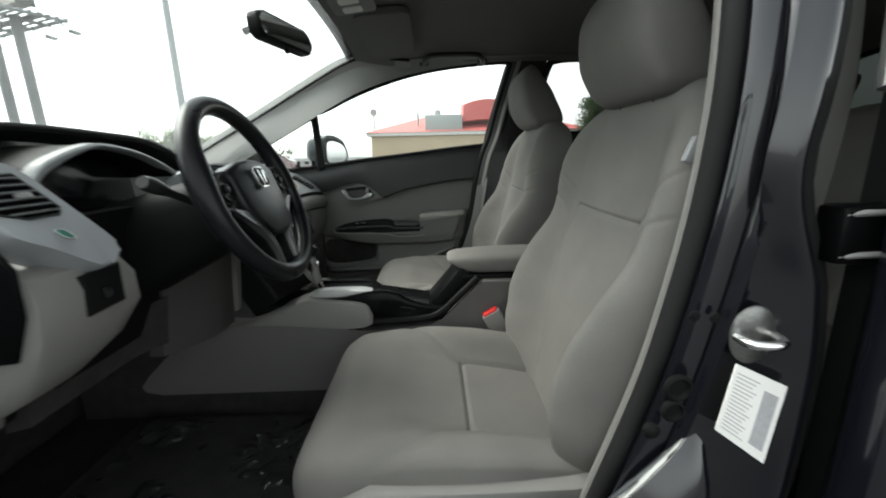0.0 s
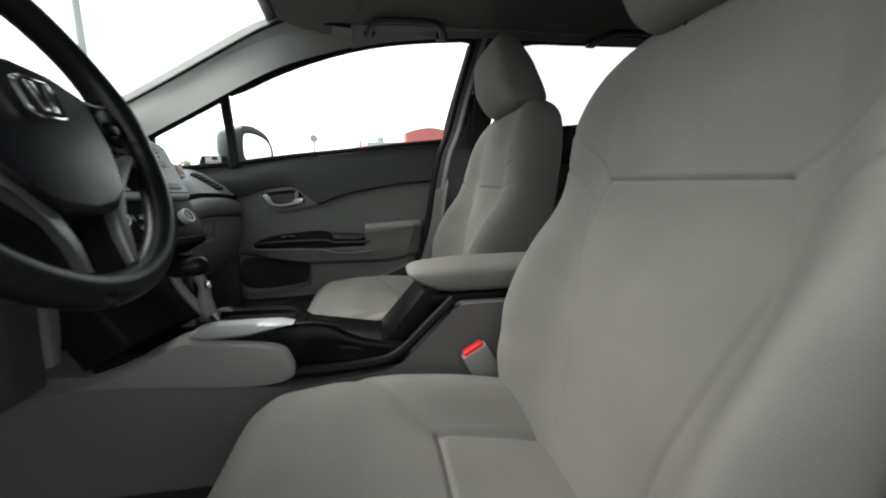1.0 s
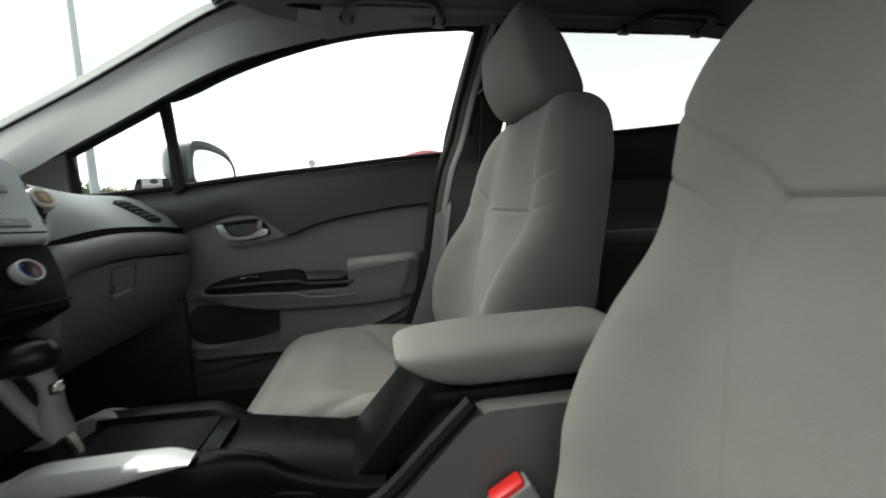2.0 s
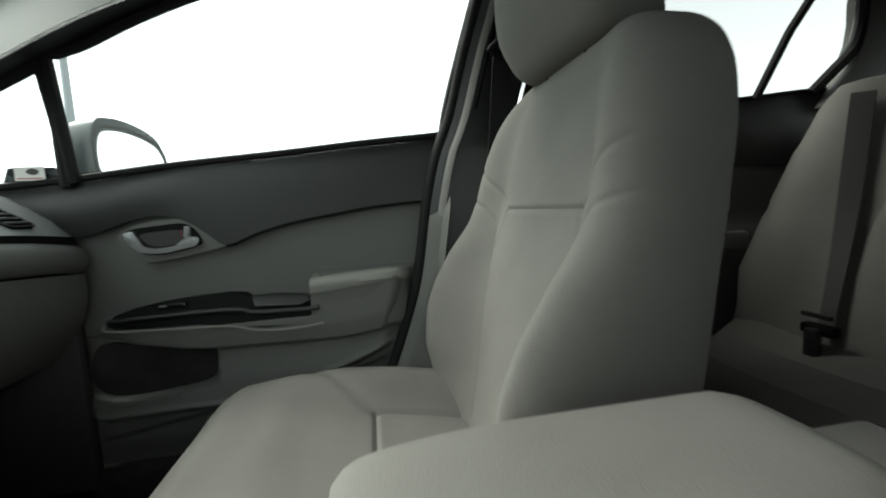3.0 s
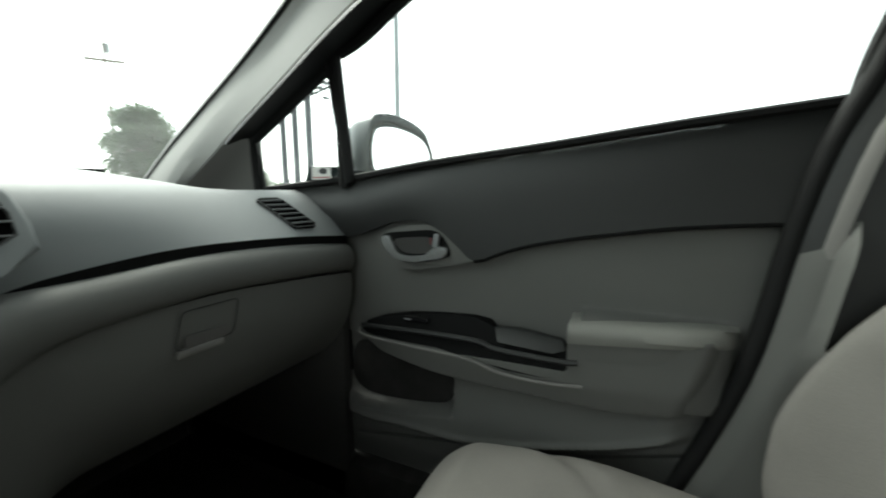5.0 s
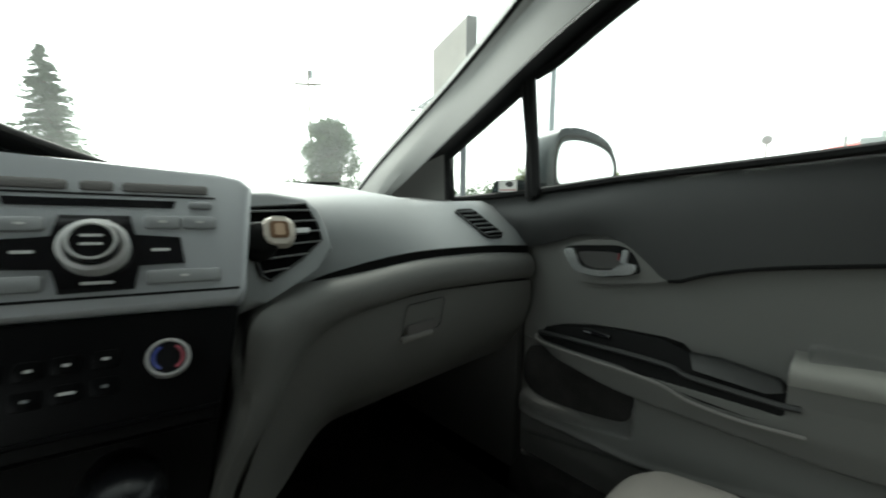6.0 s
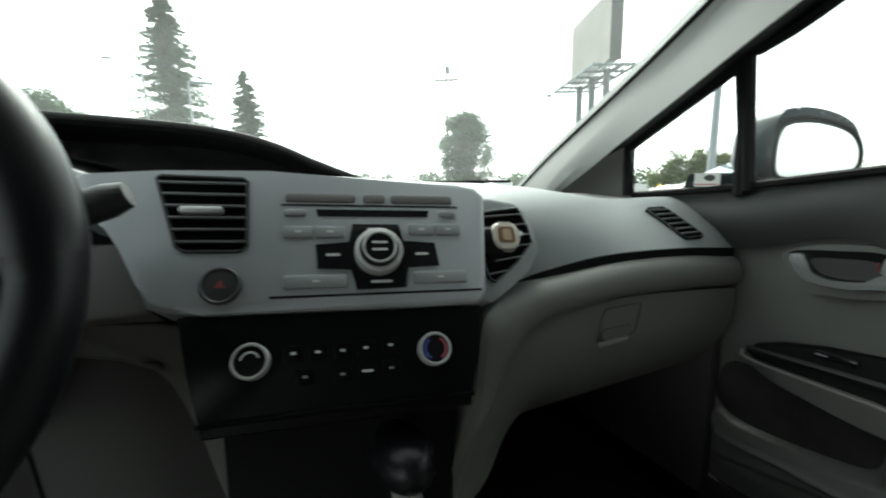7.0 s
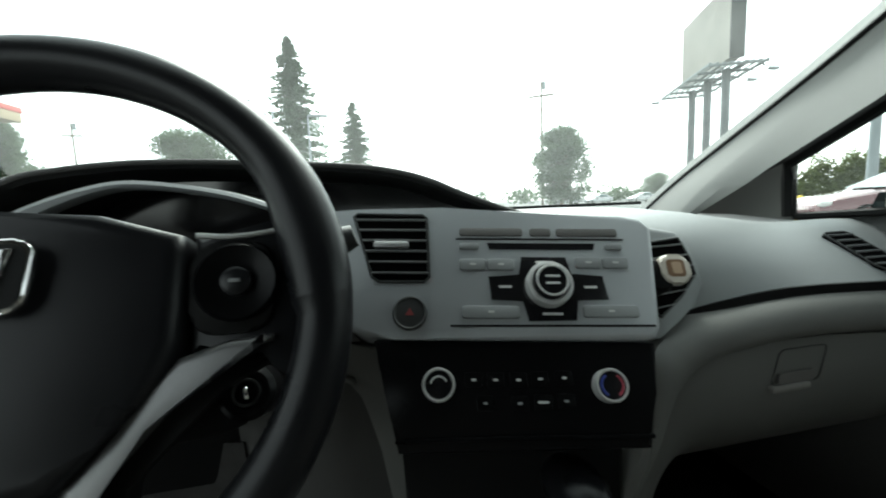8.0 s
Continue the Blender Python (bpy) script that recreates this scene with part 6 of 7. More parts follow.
part("inner_panel", sheet(lambda u, v: (-0.70, -0.26 - 0.95 * u, 0.32 + 0.76 * v), list(np.linspace(0, 1, 8)), list(np.linspace(0, 1, 8)), (-0.03, 0, 0)), CHAR, rdl, "dark inner door panel")
part("window_frame", tube([(-0.745, -0.225, 1.06), (-0.725, -0.235, 1.20), (-0.66, -0.25, 1.35), (-0.64, -0.3, 1.385), (-0.64, -0.7, 1.39), (-0.66, -1.0, 1.37)], 0.016, 8, up=(1, 0, 0)), SILVER, rdl, "grey window frame")
g = part("window_pane", sheet(lambda u, v: (-side_x(1.07 + 0.30 * v) - 0.02, -0.25 - 0.80 * u, 1.07 + 0.30 * v), list(np.linspace(0, 1, 8)), list(np.linspace(0, 1, 6)), (-0.003, 0, 0)), TINTED, rdl)
# sills, footwell sides and body closing the cabin below
tagged(part("sill_left", box((0.12, 1.6, 0.14), (-0.74, 0.40, 0.29), 0.03), PAINT), "dark painted door sill", "sill", kind="structure")
tagged(part("sill_trim_left", box((0.10, 1.3, 0.03), (-0.69, 0.45, 0.36), 0.01), BLACK), "black plastic sill cover", "sill", kind="structure")
tagged(part("kick_panel_right", box((0.03, 0.62, 0.62), (0.705, 1.05, 0.57), 0.01), KNEE), "dark footwell side panel", "panel", kind="structure")
tagged(part("kick_panel_left", box((0.03, 0.36, 0.50), (-0.70, 1.12, 0.51), 0.01), CARPET), "dark footwell side panel", "panel", kind="structure")
tagged(part("sill_right", box((0.12, 2.6, 0.14), (0.75, 0.0, 0.29), 0.03), CARPET), "dark door sill", "sill", kind="structure")

# belt of the driver's seat hanging at the pillar
belt_d = thing("seat_belt", "black woven seat belt with steel tongue by the doorway", "seat belt", (-0.63, -0.13, 0.4), group="seat belts")
part("webbing", sheet(lambda u, v: (-0.615 - 0.02 * (1 - v) ** 2, -0.165 - 0.045 * u + 0.08 * (1 - v), 0.42 + 0.77 * v), [0, 0.5, 1], list(np.linspace(0, 1, 14)), (0.0025, 0, 0)), WEB, belt_d)
part("tongue", box((0.008, 0.046, 0.012), (-0.636, -0.110, 0.851), 0.003, Euler((radians(-35), 0, 0)).to_matrix()), RINGM, belt_d, "bright steel belt tongue")
part("tongue_grip", box((0.014, 0.034, 0.026), (-0.632, -0.112, 0.834), 0.005, Euler((radians(-35), 0, 0)).to_matrix()), BLACK, belt_d, "black tongue grip")
part("height_clip", box((0.012, 0.020, 0.034), (-0.634, -0.106, 1.004), 0.004, Euler((radians(20), 0, 0)).to_matrix()), BTN, belt_d, "pale plastic belt clip")

# floor mat with a glossy plastic sheet
mt = thing("floor_mat", "black carpet floor mat under crumpled clear plastic", "floor mat", (-0.37, 0.75, 0.275))
part("mat", prism(rounded(0.48, 0.60, 0.06, 5, -0.37, 0.74), lambda a, b, h: (a, b, 0.271 + h + 0.15 * max(0, b - 0.85)), 0.012, 0.004), CARPET, mt)
PLAST = mat("clear_wrap", (0.02, 0.02, 0.02), 0.07, vary=0.2, scale=30, grain=80, bump=0.4)
noise.seed_set(3)
part("wrap", sheet(lambda u, v: (-0.60 + 0.46 * u, 0.46 + 0.54 * v, 0.288 + 0.14 * max(0, 0.46 + 0.54 * v - 0.85) + 0.020 * noise.noise((u * 5, v * 5, 1.7)) + 0.016 * abs(noise.noise((u * 9, v * 11, 4.2))) + 0.006 * abs(noise.noise((u * 23, v * 25, 2.2)))), list(np.linspace(0, 1, 80)), list(np.linspace(0, 1, 90)), (0, 0, -0.001)), PLAST, mt, "crumpled glossy plastic wrap")

# ---- roof fittings ----
mirr = thing("rear_view_mirror", "black interior rear-view mirror on the windscreen", "mirror", (0.005, 0.587, 1.35))
rvf = frame_of((0.005, 0.587, 1.318), (0.97, -0.242, 0.0), (0, 0.12, 1))
part("shell", prism(rounded(0.235, 0.062, 0.024, 6), lambda a, b, h: rvf(a * (1 - 4 * max(0, -h)), b, h - 0.030), 0.030, 0.008, 3), BLACK, mirr)
part("glass", prism(rounded(0.220, 0.050, 0.020, 6), lambda a, b, h: rvf(a, b, h), 0.002), MIRROR, mirr)
part("tab", box((0.012, 0.01, 0.018), rvf(0.0, -0.036, -0.012), 0.003), BLACK, mirr)
part("arm", tube([(0.005, 0.605, 1.322), (0.005, 0.640, 1.345), (0.005, 0.70, 1.325)], 0.009, 10), BLACK, mirr)
vis = thing("sun_visor", "grey padded sun visor folded against the roof", "sun visor", (0.31, 0.36, 1.37))
part("flap", prism(rounded(0.36, 0.16, 0.03, 5, 0.26, 0.355), lambda a, b, h: (a, b, roof_z(a, b) - 0.024 + h), 0.018, 0.006), FABRIC_DARK, vis)
vis2 = thing("sun_visor", "grey padded sun visor folded against the roof", "sun visor", (-0.31, 0.36, 1.37))
part("flap", prism(rounded(0.36, 0.16, 0.03, 5, -0.26, 0.355), lambda a, b, h: (a, b, roof_z(a, b) - 0.024 + h), 0.018, 0.006), FABRIC_DARK, vis2)
mp = thing("map_light", "pale grey overhead map light unit", "ceiling lamp", (0.0, 0.42, 1.39))
part("housing", prism(rounded(0.13, 0.11, 0.02, 5, 0, 0.415), lambda a, b, h: (a, b, roof_z(a, b) - 0.020 + h), 0.02, 0.0), TRIM_LIGHT, mp)
for s in (-1, 1):
    part("lens", prism(rounded(0.04, 0.05, 0.008, 3, s * 0.03, 0.42), lambda a, b, h: (a, b, roof_z(a, b) - 0.023 + h), 0.004), WHITE, mp)
for y0, y1 in ((0.245, 0.015), (-0.51, -0.74)):
    gh = thing("grab_handle", "dark grey roof grab handle", "grab handle", (0.52, (y0 + y1) / 2, 1.36), group="grab handles")
    d = (y1 - y0)
    pts = curve_points([(0.560, y0, 1.352), (0.535, y0 + d * 0.01, 1.354), (0.500, y0 + d * 0.05, 1.360), (0.478, y0 + d * 0.16, 1.366), (0.474, y0 + d * 0.5, 1.367), (0.478, y0 + d * 0.84, 1.366), (0.500, y0 + d * 0.95, 1.360), (0.535, y0 + d * 0.99, 1.354), (0.560, y1, 1.352)], 40)
    part("grip", tube(pts, 0.011, 10, flat=0.8), CHAR, gh)
    for y in (y0, y1):
        part("mount", box((0.03, 0.035, 0.022), (0.562, y, 1.356), 0.006), CHAR, gh)


# ---- driver's door, standing open ----
od = thing("driver_door", "dark painted car door standing wide open", "car door", (-0.76, 0.99, 0.36))
oa = radians(66)
dd, dn = Vector((-math.sin(oa), -math.cos(oa), 0)), Vector((math.cos(oa), -math.sin(oa), 0))


def op(a, z, h):
    """A point of the open door: a from the hinge, height z, h out of its inner face."""
    return Vector((-0.765, 0.985, z)) + dd * a + dn * (h - 0.03 * ((z - 0.75) / 0.4) ** 2)


def open_belt(a):
    return 0.955 + 0.085 * a


part("skin", sheet(lambda u, v: op(1.03 * u, 0.34 + (open_belt(1.03 * u) - 0.34) * v, -0.105), list(np.linspace(0, 1, 16)), list(np.linspace(0, 1, 14)), tuple(dn * 0.02)), PAINT, od, "dark metallic outer skin")
part("edge", loft([[op(1.0, z, -0.10), op(1.03, z, -0.095), op(1.035, z, -0.05), op(1.02, z, -0.01), op(0.99, z, -0.01)] for z in np.linspace(0.34, 1.04, 14)]), PAINT, od, "painted rear edge")
part("upper_panel", sheet(lambda u, v: op(0.05 + 0.96 * u, 0.86 + (open_belt(u) - 0.86) * v, 0.0), list(np.linspace(0, 1, 14)), list(np.linspace(0, 1, 6)), tuple(dn * -0.03)), CHAR, od, "charcoal upper door panel")
part("lower_panel", sheet(lambda u, v: op(0.05 + 0.96 * u, 0.36 + 0.50 * v, 0.004 + 0.03 * step(0.45, 0.6, v) * step(0.82, 0.70, v)), list(np.linspace(0, 1, 14)), list(np.linspace(0, 1, 24)), tuple(dn * -0.03)), TRIM, od, "grey lower door panel")
part("armrest", loft([[op(a, z, h) for z, h in ((0.74, 0.0), (0.745, 0.05), (0.735, 0.062), (0.71, 0.06), (0.66, 0.03), (0.65, 0.0))] for a in np.linspace(0.45, 0.93, 10)]), ARM, od, "light grey padded armrest")
part("window_frame", tube(curve_points([op(0.02, 0.96, -0.05), op(0.18, 1.11, -0.05), op(0.40, 1.24, -0.05), op(0.66, 1.33, -0.05), op(0.93, 1.36, -0.05), op(1.02, 1.34, -0.05), op(1.01, 1.18, -0.05), op(0.99, 1.03, -0.05)], 40), 0.016, 8, up=(0, 0, 1)), RUBBER, od, "black window frame")
part("window_pane", prism([(0.04, 0.96), (0.19, 1.10), (0.40, 1.23), (0.66, 1.32), (0.93, 1.35), (1.0, 1.33), (0.98, 1.03)], lambda a, b, h: op(a, b, h - 0.055), 0.004), GLASS, od)
for z in (0.50, 0.82):
    part("hinge", box((0.05, 0.06, 0.05), (-0.745, 0.985, z), 0.008), PAINT, od)


# ---- outside ----
grid_a = [-400, -120, -60, -30, -15, -6, 0, 6, 15, 30, 60, 120, 400]
tagged(part("ground", sheet(lambda u, v: (u, v, 0), grid_a, grid_a, (0, 0, -0.1)), ASPHALT, smooth=0), "wet grey asphalt car park", "ground", kind="structure")
BARK = mat("bark", (0.10, 0.075, 0.055), 0.95, vary=0.3, scale=3, grain=30, bump=0.8)


def leafy(name, colour, vary=0.4):
    """Leaves that also let light through."""
    m = mat(name, colour, 0.85, vary=vary, scale=0.8, grain=6, bump=0.0, spec=0.15)
    n, l = m.node_tree.nodes, m.node_tree.links
    tl, mx = n.new("ShaderNodeBsdfTranslucent"), n.new("ShaderNodeMixShader")
    src = n["Principled BSDF"].inputs["Base Color"].links[0].from_socket
    l.new(src, tl.inputs[0])
    mx.inputs[0].default_value = 0.45
    l.new(n["Principled BSDF"].outputs[0], mx.inputs[1])
    l.new(tl.outputs[0], mx.inputs[2])
    l.new(mx.outputs[0], n["Material Output"].inputs[0])
    return m


STEEL = mat("galvanised_steel", (0.30, 0.33, 0.34), 0.6, 0.3, vary=0.12, scale=0.8, grain=40, bump=0.1)
DARKST = mat("weathered_steel", (0.11, 0.12, 0.13), 0.6, 0.2, vary=0.2, scale=0.8, grain=40, bump=0.1)
NEEDLE = leafy("fir_needles", (0.085, 0.122, 0.075))
LEAF = leafy("broad_leaves", (0.08, 0.115, 0.065))
HEDGE = leafy("hedge_leaves", (0.17, 0.20, 0.09))
WOODP = mat("pole_wood", (0.16, 0.13, 0.10), 0.9, vary=0.25, scale=1.5, grain=30, bump=0.3)


def leaf_bunch(bm, c, r, count, size, rng, flat=1.0, tilt=0.0):
    for _ in range(count):
        d = Vector((rng.gauss(0, 1), rng.gauss(0, 1), rng.gauss(0, 1)))
        d = d.normalized() * r * rng.random() ** 0.45
        p = Vector(c) + Vector((d.x, d.y, d.z * flat))
        s = size * (0.6 + 0.8 * rng.random())
        a = Vector((rng.gauss(0, 1), rng.gauss(0, 1), rng.gauss(0, 0.6) - tilt)).normalized()
        b = a.orthogonal().normalized()
        b = (b * math.cos(rng.random() * 6.3) + a.cross(b) * math.sin(rng.random() * 6.3)).normalized()
        vs = [bm.verts.new(p + a * s), bm.verts.new(p + b * s * 0.45), bm.verts.new(p - a * s * 0.6), bm.verts.new(p - b * s * 0.45)]
        bm.faces.new(vs)


def fir_tree(x, y, h, w, seed, label):
    rng = random.Random(seed)
    t = thing("fir_tree", label, "tree", (x, y, 0), group="firs")
    part("trunk", tube([(x, y, -0.1), (x + 0.1, y, h * 0.5), (x, y, h * 0.97)], [w * 0.06, w * 0.035, 0.03], 8), BARK, t)
    bm = bmesh.new()
    limbs = bmesh.new()
    n = int(h * 15)
    for i in range(n):
        f = (i / n) ** 0.9
        z = h * (0.08 + 0.92 * f)
        ln = w * (1 - f) ** 0.75 * (0.55 + 0.6 * rng.random()) + 0.15
        a = rng.random() * 2 * math.pi
        drop = 0.25 * ln * rng.random() + 0.05 * ln
        tip = Vector((x + ln * math.cos(a), y + ln * math.sin(a), z - drop))
        root = Vector((x, y, z))
        tube([root, (root + tip) / 2 + Vector((0, 0, 0.05 * ln)), tip], [0.05, 0.03, 0.01], 4, bm=limbs)
        for k in range(6):
            f2 = 0.10 + 0.18 * k
            c = root.lerp(tip, f2) + Vector((0, 0, rng.uniform(-0.10, 0.10)))
            leaf_bunch(bm, c, (0.16 + 0.13 * ln) * (1.15 - 0.45 * f2), 22, 0.10 + 0.004 * h, rng, 0.5, 0.5)
    part("limbs", limbs, BARK, t)
    part("crown", bm, NEEDLE, t, smooth=0)
    return t


def broad_tree(x, y, h, w, seed, label, bare=0.15, material=None, name="tree"):
    rng = random.Random(seed)
    t = thing(name, label, "tree", (x, y, 0))
    part("trunk", tube([(x, y, -0.1), (x + 0.15, y, h * 0.3), (x, y + 0.1, h * 0.7)], [0.05 * h * 0.6, 0.035 * h * 0.6, 0.05], 8), BARK, t)
    bm = bmesh.new()
    limbs = bmesh.new()
    for i in range(130):
        a, f = rng.random() * 2 * math.pi, rng.random()
        z = h * (bare + (1 - bare) * f)
        env = w * math.sin(math.pi * (0.12 + 0.80 * f) ** 0.9) ** 0.6
        rad = env * (0.15 + 0.75 * rng.random())
        c = Vector((x + rad * math.cos(a), y + rad * math.sin(a), z))
        tube([(x, y, z * 0.6), (Vector((x, y, z * 0.8)) + c) / 2, c], [0.09, 0.05, 0.02], 4, bm=limbs)
        leaf_bunch(bm, c, w * 0.27, 220, 0.030 * h * 0.6, rng, 0.8)
    part("limbs", limbs, BARK, t)
    part("crown", bm, material or LEAF, t, smooth=0)
    return t


fir_tree(-6.8, 50.0, 20.2, 5.0, 11, "tall dark green fir tree beyond the road")
fir_tree(-0.1, 62.3, 16.2, 4.2, 12, "slim dark green fir tree beyond the road")
broad_tree(25.4, 47.6, 9.4, 4.1, 21, "round green leafy tree beside the road", 0.10)
broad_tree(-20.5, 57.0, 10.9, 5.4, 22, "wide green leafy tree in the distance", 0.2)
broad_tree(-42.0, 58.0, 12.5, 4.5, 23, "dark leafy tree in the distance", 0.2)
broad_tree(52.0, 62.0, 4.5, 3.6, 24, "low green tree in the distance", 0.1)
broad_tree(25.0, -10.6, 4.4, 2.0, 25, "small grey-green tree behind the car", 0.2)

rng = random.Random(5)
bm = bmesh.new()
for i in range(150):
    u, v = rng.random(), rng.random()
    leaf_bunch(bm, (23.9 + 3.4 * u, 18.6 - 6.4 * u + rng.uniform(-0.7, 0.7), 0.2 + (2.1 + 0.4 * math.sin(6 * u)) * min(1, 3.5 * u + 0.35) * v ** 0.7), 0.42, 120, 0.10, rng)
tagged(part("hedge", bm, HEDGE, smooth=0), "clipped yellow-green hedge along the lot", "hedge", kind="stuff")
bm = bmesh.new()
for i in range(130):
    a = radians(rng.uniform(-60, 75))
    d = rng.uniform(95, 130)
    x, y, s = d * math.sin(a), d * math.cos(a), rng.uniform(1.2, 3.4)
    leaf_bunch(bm, (x, y, s * 0.7), s, 60, 0.6, rng, 0.8)
tagged(part("far_trees", bm, LEAF, smooth=0), "low line of far green trees", "trees", kind="stuff")

# billboard
bb = thing("billboard", "tall billboard on three steel posts with catwalk", "billboard", (27, 26.5, 0))
e1, e2 = Vector((27.9, 26.0, 0)), Vector((31.5, 34.4, 0))
ax = (e2 - e1).normalized()
nx = Vector((ax.y, -ax.x, 0))
bw = lambda a, b, h: e1 + ax * a + nx * h + Vector((0, 0, b))
PANEL = mat("faded_poster", (0.30, 0.275, 0.25), 0.8, vary=0.2, scale=0.35, grain=3, bump=0.0)
L = (e2 - e1).length
part("poster_panel", prism([(0.06, 10.9), (L, 10.9), (L, 16.4), (0.06, 16.4)], lambda a, b, h: bw(a, b, h - 0.45), 0.9), PANEL, bb, "faded pale poster panel")
part("end_panel", prism([(-0.45, 10.85), (0.55, 10.85), (0.55, 16.5), (-0.45, 16.5)], lambda h2, b, h: bw(h - 0.06, b, h2), 0.11), CHAR, bb, "dark end of the panel")
for h in np.linspace(-1.9, 1.9, 9):
    part("catwalk_plank", prism([(-0.5, h - 0.09), (L + 0.9, h - 0.09), (L + 0.9, h + 0.09), (-0.5, h + 0.09)], lambda a, b, t: bw(a, 10.45 + t, b), 0.06), STEEL, bb)
for k in range(6):
    a = -0.3 + k * (L + 0.9) / 5
    part("cross_beam", tube([bw(a, 10.36, -2.0), bw(a, 10.36, 2.0)], 0.11, 6), STEEL, bb)
for h in (-1.9, -0.6, 0.6, 1.9):
    part("long_beam", tube([bw(-0.5, 10.40, h), bw(L + 0.9, 10.40, h)], 0.09, 6), STEEL, bb)
for a in (1.4, 4.6, 7.8):
    part("post", tube([bw(a, -0.1, 0.0), bw(a, 10.45, 0.0)], 0.30, 14), DARKST, bb, "round steel post")
for a, h in ((L + 0.6, -2.6), (0.6, 2.8), (3.5, 2.8)):
    part("lamp", box((0.7, 0.4, 0.2), bw(a, 10.0, h), 0.05), STEEL, bb)
    part("lamp_arm", tube([bw(a, 10.05, h), bw(a, 10.4, h * 0.7)], 0.04, 6), STEEL, bb)
for s in (0, 0.45):
    part("ladder_rail", tube([bw(0.5 + s, 10.4, 2.1), bw(0.5 + s, 6.4, 2.1)], 0.035, 6), STEEL, bb)
for k in range(11):
    part("rung", tube([bw(0.5, 6.5 + 0.37 * k, 2.1), bw(0.95, 6.5 + 0.37 * k, 2.1)], 0.02, 5), STEEL, bb)
part("ladder_brace", tube([bw(0.7, 6.6, 2.1), bw(1.3, 6.6, 0.2)], 0.03, 5), STEEL, bb)

# poles and lamps
lampp = thing("street_lamp", "tall pale steel car park lamp post", "street lamp", (18.4, 11.6, 0))
part("shaft", tube([(18.4, 11.6, -0.1), (18.4, 11.6, 10.5)], [0.17, 0.12], 12), STEEL, lampp)
part("base", lathe([(0.28, 0), (0.28, 0.5), (0.2, 0.55)], lambda a, b, h: (18.4 + a, 11.6 + b, h), 16), STEEL, lampp)
part("lamp_head", box((0.9, 0.35, 0.18), (18.1, 11.6, 10.5), 0.06), STEEL, lampp)


def utility_pole(x, y, h, arm, ang, label):
    t = thing("utility_pole", label, "utility pole", (x, y, 0), group="utility poles")
    part("shaft", tube([(x, y, -0.1), (x, y, h)], [0.19, 0.12], 8), WOODP, t)
    c, s = math.cos(ang), math.sin(ang)
    part("crossarm", tube([(x - arm * c, y - arm * s, h - 1.8), (x + arm * c, y + arm * s, h - 1.7)], 0.14, 6), WOODP, t)
    part("transformer", lathe([(0.25, 0), (0.25, 0.9), (0.1, 1.0)], lambda a, b, q: (x + 0.35 + a, y + b, h - 0.9 + q), 12), STEEL, t)


utility_pole(24.75, 51.6, 16.5, 1.7, -0.5, "wooden utility pole with one crossarm")
utility_pole(-40.1, 69.6, 14.6, 1.2, 0.3, "wooden utility pole in the distance")
sl = thing("street_lamp", "grey twin-headed street lamp", "street lamp", (-4.7, 45.1, 0))
part("shaft", tube([(-4.7, 45.1, -0.1), (-4.7, 45.1, 10.6)], [0.16, 0.10], 8), STEEL, sl)
part("lamp_head", box((2.0, 0.4, 0.25), (-3.7, 45.1, 10.6), 0.08), STEEL, sl)
sl2 = thing("street_lamp", "thin street lamp with a long arm", "street lamp", (-8.0, 44.5, 0))
part("shaft", tube([(-8.0, 44.5, -0.1), (-8.0, 44.5, 11.6), (-8.6, 44.4, 12.0), (-10.1, 44.2, 11.9)], [0.12, 0.08, 0.06, 0.05], 8), STEEL, sl2)
part("lamp_head", box((0.7, 0.3, 0.16), (-10.3, 44.2, 11.85), 0.05), STEEL, sl2)
sl3 = thing("street_lamp", "thin grey street lamp post", "street lamp", (17.7, 57.6, 0))
part("shaft", tube([(17.7, 57.6, -0.1), (17.7, 57.6, 13.4)], [0.10, 0.07], 8), STEEL, sl3)
part("lamp_head", box((0.9, 0.3, 0.15), (17.5, 57.6, 13.4), 0.05), STEEL, sl3)
for k, (a, b, z) in enumerate((((24.75, 51.6, 14.7), (60, 40, 13.5), 0), ((-40.1, 69.6, 13.0), (-90, 60, 12), 0))):
    a, b = Vector(a), Vector(b)
    wire = thing("wire", "thin dark overhead cable on poles", "cable", a)
    part("strand", tube([a.lerp(b, i / 10) - Vector((0, 0, 1.2 * math.sin(math.pi * i / 10) * (k < 2))) for i in range(11)], 0.035, 5), RUBBER, wire)

YEL = mat("yellow_paint", (0.75, 0.55, 0.05), 0.6, vary=0.12, scale=6)
for x, y in ((12.7, 9.8), (13.05, 9.33), (13.9, 8.2)):
    b = thing("bollard", "short yellow steel bollard", "bollard", (x, y, 0), group="bollards")
    part("post", lathe([(0.09, 0), (0.09, 0.74), (0.07, 0.79), (0.01, 0.81)], lambda p, q, h, x=x, y=y: (x + p, y + q, h), 14), YEL, b)


